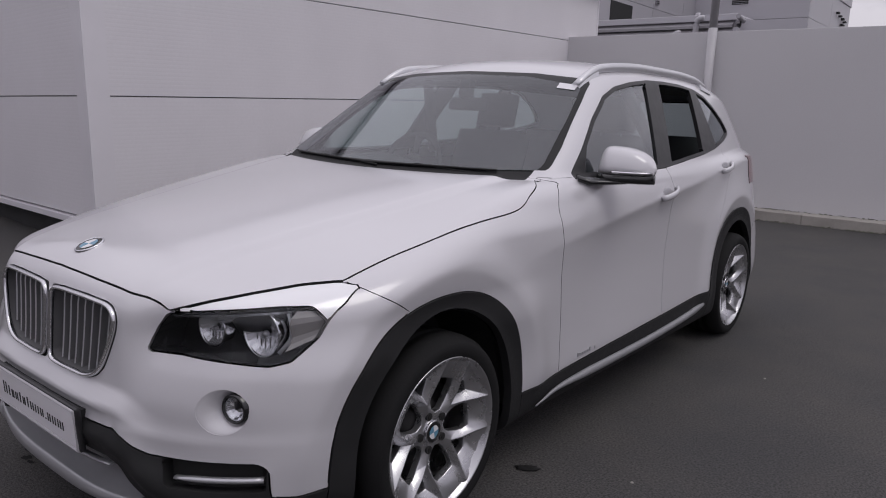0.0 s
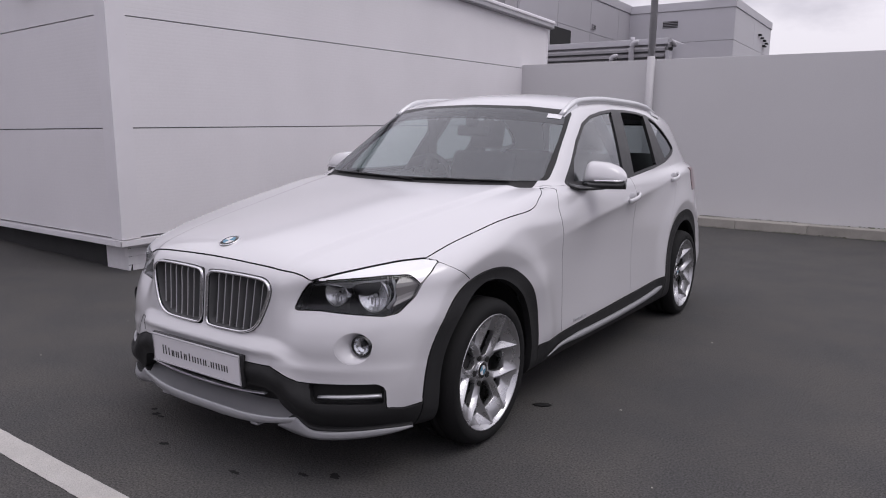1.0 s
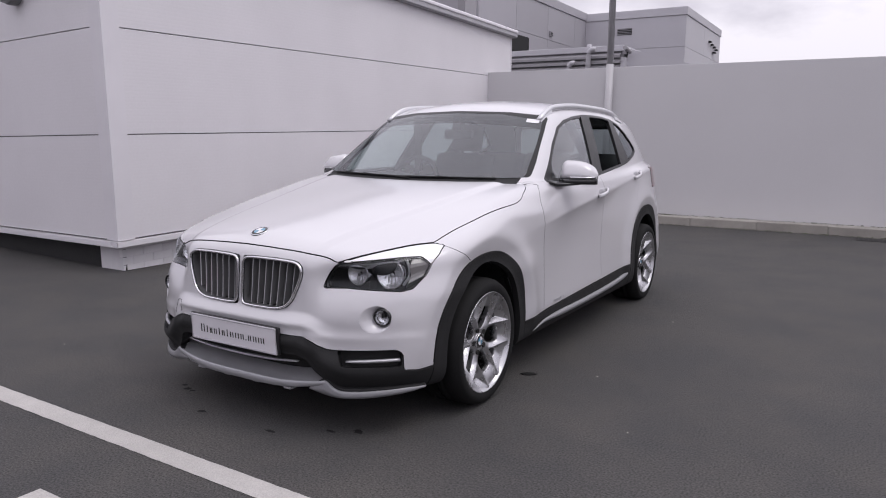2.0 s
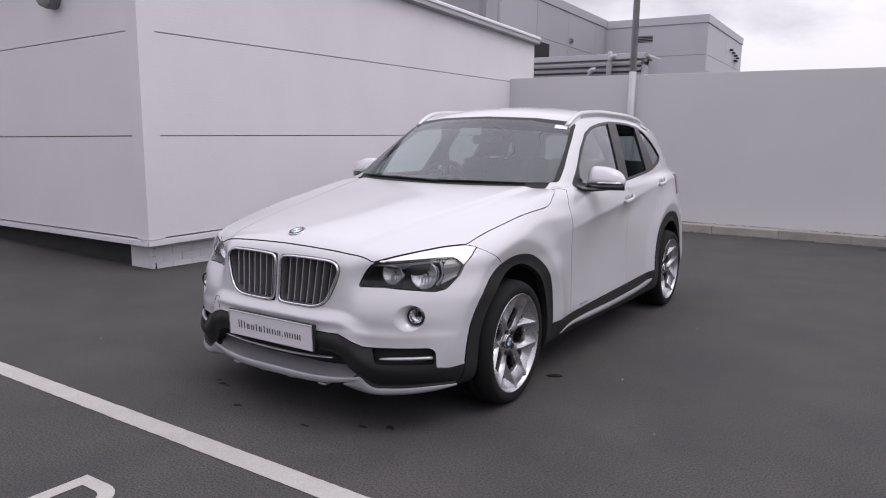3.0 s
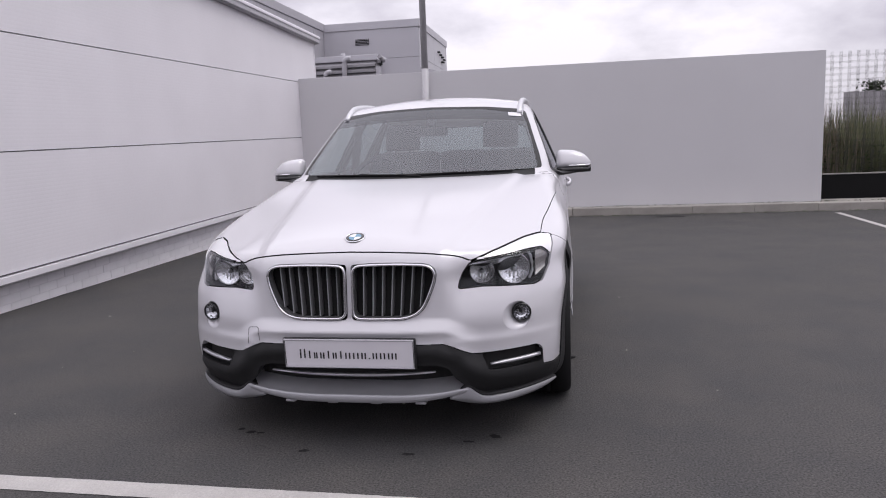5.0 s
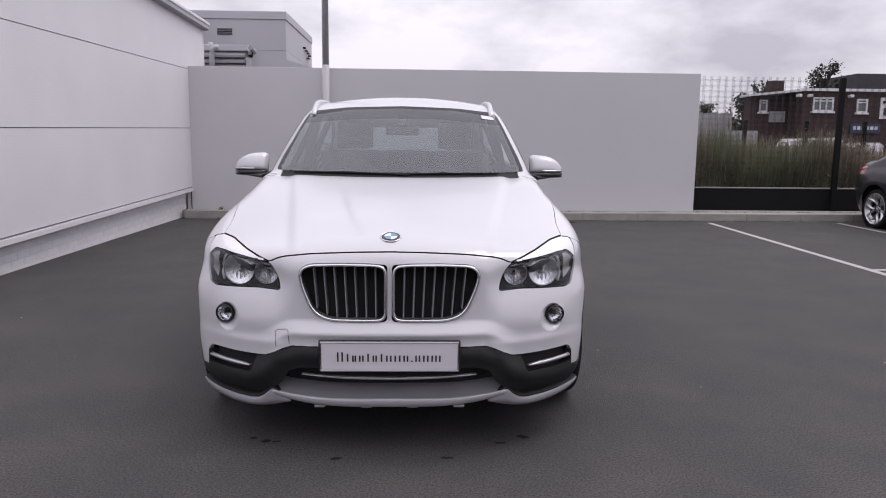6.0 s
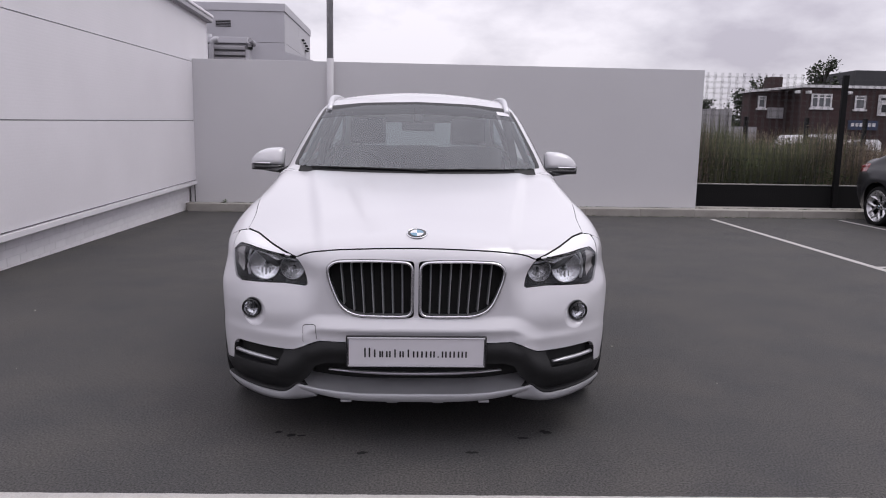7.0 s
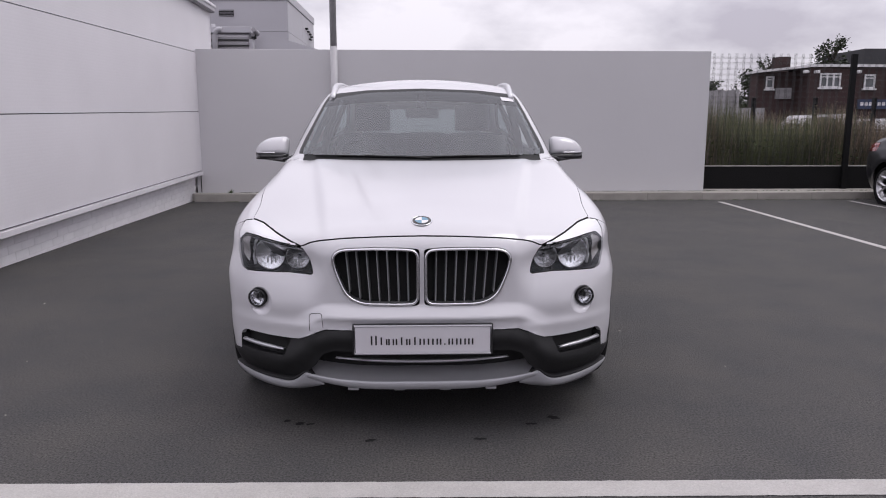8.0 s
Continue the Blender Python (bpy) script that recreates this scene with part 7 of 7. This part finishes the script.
def sides():
    for s in (1, -1):
        # sill strip
        ys = np.linspace(1.375, 3.01, 30)
        strip_z = curve((1.375, 0.249), (1.45, 0.262), (1.6, 0.271), (1.95, 0.269), (2.35, 0.272), (2.84, 0.290), (3.01, 0.308))
        pts = []
        for y in ys:
            pts.append((s * (side_x(y, 0.29) + 0.014), y, float(strip_z(y))))
        part("sill_strip", tube(bmesh.new(), pts, [(0.002 + 0.012 * min(1, i / 6, (29 - i) / 2 + 0.3), 0.0025 + 0.0145 * min(1, i / 7, (29 - i) / 2 + 0.3)) for i in range(30)], 10), "lip", car, "silver sill strip", True)
        # door handles, each over a grey oval that paints the shade of its hollow
        for y, z in ((2.485, 0.920), (3.345, 1.003)):
            hd = new("door_handle")
            hd.parent = car
            tagged(hd, "white pull door handle")
            pts, rr = [], []
            for i in range(13):
                t = i / 12
                yy = y - 0.09 + 0.18 * t
                zz = z - 0.018 + 0.036 * t
                pts.append((s * (side_x(yy, zz) + 0.006 + 0.026 * math.sin(math.pi * t) ** 0.6), yy, zz))
                rr.append((0.009, 0.014))
            part("grip", tube(bmesh.new(), pts, rr, 10), "paint", hd, smooth=True)
            bm = bmesh.new()
            bmesh.ops.create_uvsphere(bm, u_segments=18, v_segments=10, radius=1, matrix=Matrix.Translation((s * (side_x(y - 0.01, z + 0.004) - 0.002), y - 0.01, z + 0.004)) @ Matrix.Diagonal((0.006, 0.05, 0.026, 1)))
            part("handle_cup", bm, "fascia", hd, "grey oval coloured as the shade of a hollow", True)
        # roof rail
        n = 40
        pts, rr = [], []
        for i in range(n + 1):
            t = i / n
            y = 2.06 + (3.62 - 2.06) * t
            x = 0.560 + 0.012 * math.sin(math.pi * t) - 0.02 * t
            zr = top_z(x, y)
            up = 0.013 * ramp01(t, 0.0, 0.14) * (1 - ramp01(t, 0.88, 1.0)) + 0.003
            pts.append((s * x, y, zr + float(up)))
            rr.append((0.017, 0.021 - 0.008 * abs(2 * t - 1) ** 6))
        rail = part("roof_rail", tube(bmesh.new(), pts, rr, 12), "rail", car, "silver roof rail", True)
        for y0, y1 in ((2.055, 2.22), (3.46, 3.63)):
            bm = bmesh.new()
            rows = []
            for y in np.linspace(y0, y1, 8):
                x = 0.565
                zr = top_z(x, y)
                t = (y - 2.06) / 1.56
                up = 0.013 * float(ramp01(np.array(t), 0.0, 0.14) * (1 - ramp01(np.array(t), 0.86, 1.0)))
                rows.append([bm.verts.new((s * (x + o), y, zr + z)) for o, z in ((-0.02, -0.02), (-0.014, up), (0.014, up), (0.024, -0.02))])
            for a, b in zip(rows, rows[1:]):
                for k in range(3):
                    bm.faces.new((a[k], a[k + 1], b[k + 1], b[k]))
            bm.faces.new(rows[0])
            bm.faces.new(rows[-1][::-1])
            bmesh.ops.recalc_face_normals(bm, faces=bm.faces)
            part("rail_foot", bm, "rail", rail)
        # door mirror
        out_by = 0.0 if s > 0 else 0.030
        mi = new("door_mirror")
        mi.parent = car
        tagged(mi, "white door mirror with black base and clear turn signal")

        top = curve((0.0, 1.128), (0.05, 1.138), (0.3, 1.141), (0.55, 1.134), (0.76, 1.117), (0.91, 1.092), (1.0, 1.066))
        deep = curve((0.0, 0.030), (0.1, 0.050), (0.4, 0.062), (0.75, 0.054), (0.92, 0.036), (1.0, 0.012))

        def shell(low, cap, mat_name, name, label):
            """A loft along x: low edge, upper edge and depth change on the way out."""
            bm = bmesh.new()
            rows = []
            for i in range(19):
                t = 1 - (1 - i / 18) ** 1.3
                x = 0.788 + out_by + 0.204 * t
                yc, d = 1.890 + 0.040 * t * t, float(deep(t))
                z0 = low + 0.006 * t
                z1 = max(z0 + 0.004, float(top(t)) - 0.002 if cap else 1.040)
                row = []
                for k in range(28):
                    a = 2 * math.pi * k / 28
                    c_, s_ = math.cos(a), math.sin(a)
                    up = (z1 - z0) / 2 * math.copysign(abs(s_) ** 0.65, s_)
                    row.append(bm.verts.new((s * x, yc + d * math.copysign(abs(c_) ** 0.65, c_) + (0.42 * (up + (z1 - z0) / 2) if cap else 0.0), (z0 + z1) / 2 + up)))
                rows.append(row)
            for a, b in zip(rows, rows[1:]):
                for k in range(28):
                    bm.faces.new((a[k], a[(k + 1) % 28], b[(k + 1) % 28], b[k]))
            bm.faces.new(rows[0])
            bm.faces.new(rows[-1][::-1])
            bmesh.ops.recalc_face_normals(bm, faces=bm.faces)
            return part(name, bm, mat_name, mi, label, True)

        shell(1.032, True, "paint", "mirror_cap", "white mirror cap")
        shell(0.998, False, "gloss_black", "mirror_base", "black mirror base")
        bm = bmesh.new()
        tube(bm, [(s * (0.788 + out_by + 0.204 * t), 1.890 + 0.040 * t * t - float(deep(t)) + 0.001, 1.045) for t in np.linspace(0.35, 0.985, 14)], (0.004, 0.0055), 8)
        part("turn_signal", bm, "chrome", mi, "clear turn signal strip", True)
        bm = bmesh.new()
        tube(bm, [(s * 0.740, 1.76, 1.020), (s * (0.775 + out_by / 2), 1.80, 1.006), (s * (0.83 + out_by), 1.86, 1.006), (s * (0.90 + out_by), 1.89, 1.010)], [(0.080, 0.018), (0.066, 0.018), (0.052, 0.014), (0.04, 0.010)], 12)
        part("mirror_arm", bm, "gloss_black", mi, "black arm", True)
        bm = boxed(-0.004, 0.004, -0.060, 0.060, -0.028, 0.028, bevel=0.003)
        part("mirror_glass", bm, "mirror", mi, "mirror glass", m=pose(s * (0.885 + out_by), 1.955, 1.080, 0, 0, 90 - s * 12))
        # small dark model writing on the front wing's foot
        mark = new("model_mark")
        mark.parent = car
        tagged(mark, "small grey model lettering drawn as bars")
        for k, (w_, h_) in enumerate(((0.012, 0.016), (0.016, 0.011), (0.012, 0.011), (0.014, 0.011), (0.012, 0.011), (0.010, 0.016), (0.022, 0.0), (0.008, 0.012))):
            if h_:
                yy = 1.69 + 0.0195 * k
                part("bar", boxed(-0.0015, 0.001, 0, w_, 0, h_), "satin_dark", mark, m=pose(s * (side_x(yy, 0.352) + 0.0015), yy, 0.346, 0, 0, 0))
    # sticker inside the screen
    bm = bmesh.new()
    pts = []
    for x, z in ((0.49, 1.383), (0.568, 1.375), (0.575, 1.352), (0.497, 1.360)):
        lo, hi = 1.3, 2.4
        for _ in range(30):
            mid = (lo + hi) / 2
            if car_field(np.array(x), np.array(mid), np.array(z)) > 0:
                lo = mid
            else:
                hi = mid
        pts.append(bm.verts.new((x, lo - 0.003, z + 0.002)))
    bm.faces.new(pts)
    tagged(part("paper_sticker", bm, "sticker"), "small white paper sticker on the windscreen's upper corner", "sticker")
    # wipers and washer line at the foot of the screen
    for x0, x1, z1 in ((0.55, -0.05, 0.035), (0.02, -0.60, 0.03)):
        pts = []
        for t in np.linspace(0, 1, 12):
            x = x0 + (x1 - x0) * t
            y = 1.412 + 0.18 * (x / 0.7) ** 2 + 0.006 * math.sin(math.pi * t)
            pts.append((x, y, top_z(x, y) + 0.004))
        w = part("wiper", tube(bmesh.new(), pts, (0.006, 0.0045), 8), "plastic", car, "black wiper", True)
        part("wiper_arm", tube(bmesh.new(), [(x0 + 0.03, 1.40 + 0.18 * (x0 / 0.7) ** 2, top_z(x0, 1.40) + 0.004), Vector(pts[6]) + Vector((0, 0, 0.004))], (0.005, 0.004), 8), "plastic", w, smooth=True)
    # tow-eye cover outline and aerial
    for a, b in (((-0.437, 0.482), (-0.434, 0.425)), ((-0.386, 0.489), (-0.381, 0.440)), ((-0.437, 0.482), (-0.428, 0.489)), ((-0.428, 0.489), (-0.394, 0.493)), ((-0.394, 0.493), (-0.386, 0.489))):
        pts = [(a[0] + (b[0] - a[0]) * t, front_y(a[0] + (b[0] - a[0]) * t, a[1] + (b[1] - a[1]) * t) - 0.0004, a[1] + (b[1] - a[1]) * t) for t in np.linspace(0, 1, 6)]
        part("tow_cover_seam", tube(bmesh.new(), pts, 0.0011, 6), "gap", car)
    bm = bmesh.new()
    tube(bm, [(0, 3.70, top_z(0, 3.70) - 0.004), (0, 3.78, top_z(0, 3.78) + 0.02), (0, 3.84, top_z(0, 3.84) + 0.045), (0, 3.86, top_z(0, 3.86))], [(0.012, 0.012), (0.016, 0.02), (0.01, 0.02), (0.01, 0.01)], 10)
    part("roof_aerial", bm, "paint", car, smooth=True)


sides()


# ---- dark saloon parked beyond the bay line ----
S_SIDE = curve((0.14, 0.74), (0.22, 0.80), (0.40, 0.87), (0.58, 0.90), (0.72, 0.895), (0.85, 0.86), (0.93, 0.80), (1.1, 0.6))
S_TOP = curve((0.0, 0.66), (0.3, 0.80), (0.9, 0.92), (1.5, 0.985), (3.2, 1.0), (3.9, 1.035), (4.45, 1.03), (4.62, 0.99))
S_ROOF = curve((1.4, 1.0), (1.8, 1.18), (2.25, 1.38), (2.7, 1.43), (3.1, 1.40), (3.6, 1.24), (4.1, 1.05), (4.6, 0.9))


def saloon_field(x, y, z):
    w = S_SIDE(z)
    for yc in (0.85, 3.65):
        w = w + 0.012 * np.exp(-(((np.hypot(y - yc, z - 0.3) - 0.40) / 0.08) ** 2))
    q = np.clip((1.0 - y) / (1.0 - (0.02 + 0.25 * np.clip(z - 0.55, 0, 1))), 0, None)
    q2 = np.clip((y - 3.7) / (0.90 - 0.25 * np.clip(0.45 - z, 0, 1) - 0.20 * np.clip(z - 0.8, 0, 1)), 0, None)
    r = ((np.abs(x) / w) ** 3 + q**3 + q2**3) ** (1 / 3)
    body = smax(smax((r - 1) * 0.8, z - S_TOP(y) + 0.03 * (x / 0.7) ** 2, 0.07), 0.19 - z, 0.04)
    cab = smax(z - S_ROOF(y) + 0.05 * (x / 0.6) ** 2, np.abs(x) - (0.80 - 0.45 * (z - 0.95)), 0.08)
    return smin(body, np.maximum(cab, 0.9 - z), 0.02)


def saloon():
    bm = cast_skin(saloon_field, 0.9, 3.7, 0.58, front=40, step=0.035, rear=50, phis=120)
    t = thing("saloon_car", "dark metallic grey saloon parked in a bay by the kerb", "car", m=pose(8.03, 4.63, 0, 0, 0, 0.8))
    for yc in (0.85, 3.65):
        lift(bm, arch_field(yc, 0.355, 0.36, 0.31)).free()
    win = polygon_field([(1.62, 1.0), (1.95, 1.20), (2.35, 1.345), (2.75, 1.37), (3.15, 1.33), (3.65, 1.13), (3.62, 1.03)], 0.02)
    panel("side_window", lift(bm, lambda x, y, z: np.maximum(win(y, z), 0.50 - x)), "house_glass", t, "dark side windows", both="pair", gap=0.001, edge=0.01)
    rw = polygon_field([(-0.9, 1.06), (0.56, 1.06), (0.50, 1.34), (-0.9, 1.35)], 0.03)
    panel("rear_window", lift(bm, lambda x, y, z: np.maximum(rw(x, z), 3.1 - y)), "house_glass", t, gap=0.001, edge=0)
    tl = polygon_field([(0.42, 0.80), (0.44, 0.93), (0.74, 0.955), (1.0, 0.94), (1.0, 0.84), (0.74, 0.80)], 0.02)
    panel("tail_lamp", lift(bm, lambda x, y, z: np.maximum(tl(x, z), 4.0 - y)), "lamp_red", t, "red tail lamp", both="pair")
    panel("rear_bumper", lift(bm, lambda x, y, z: np.maximum(4.08 - y, z - 0.62)), "grey_paint", t)
    panel("boot_lid", lift(bm, lambda x, y, z: np.maximum(np.maximum(3.95 - y, x - 0.60), 0.62 - z)), "grey_paint", t)
    panel("rear_door", lift(bm, lambda x, y, z: np.maximum(np.maximum(np.abs(y - 2.95) - 0.45, z - 1.0), 0.27 - z)), "grey_paint", t, both="pair")
    panel("body_shell", bm, "grey_paint", t)
    part("underbody", boxed(-0.62, 0.62, 0.4, 4.2, 0.19, 0.25), "dark", t)
    for s in (1, -1):
        for y in (0.85, 3.65):
            w = copy_thing(_wheel, pose(0.872 * s, y, HUB_Z, 25 * y, 0, 0 if s > 0 else 180))
            w.parent = t
            liner = lathe(bmesh.new(), [(0.365, 0.845), (0.375, 0.5), (0.02, 0.5)], 28, m=pose(0, y, 0.31, 0, 0, 0 if s > 0 else 180))
            part("arch_liner", liner, "dark", t)


saloon()
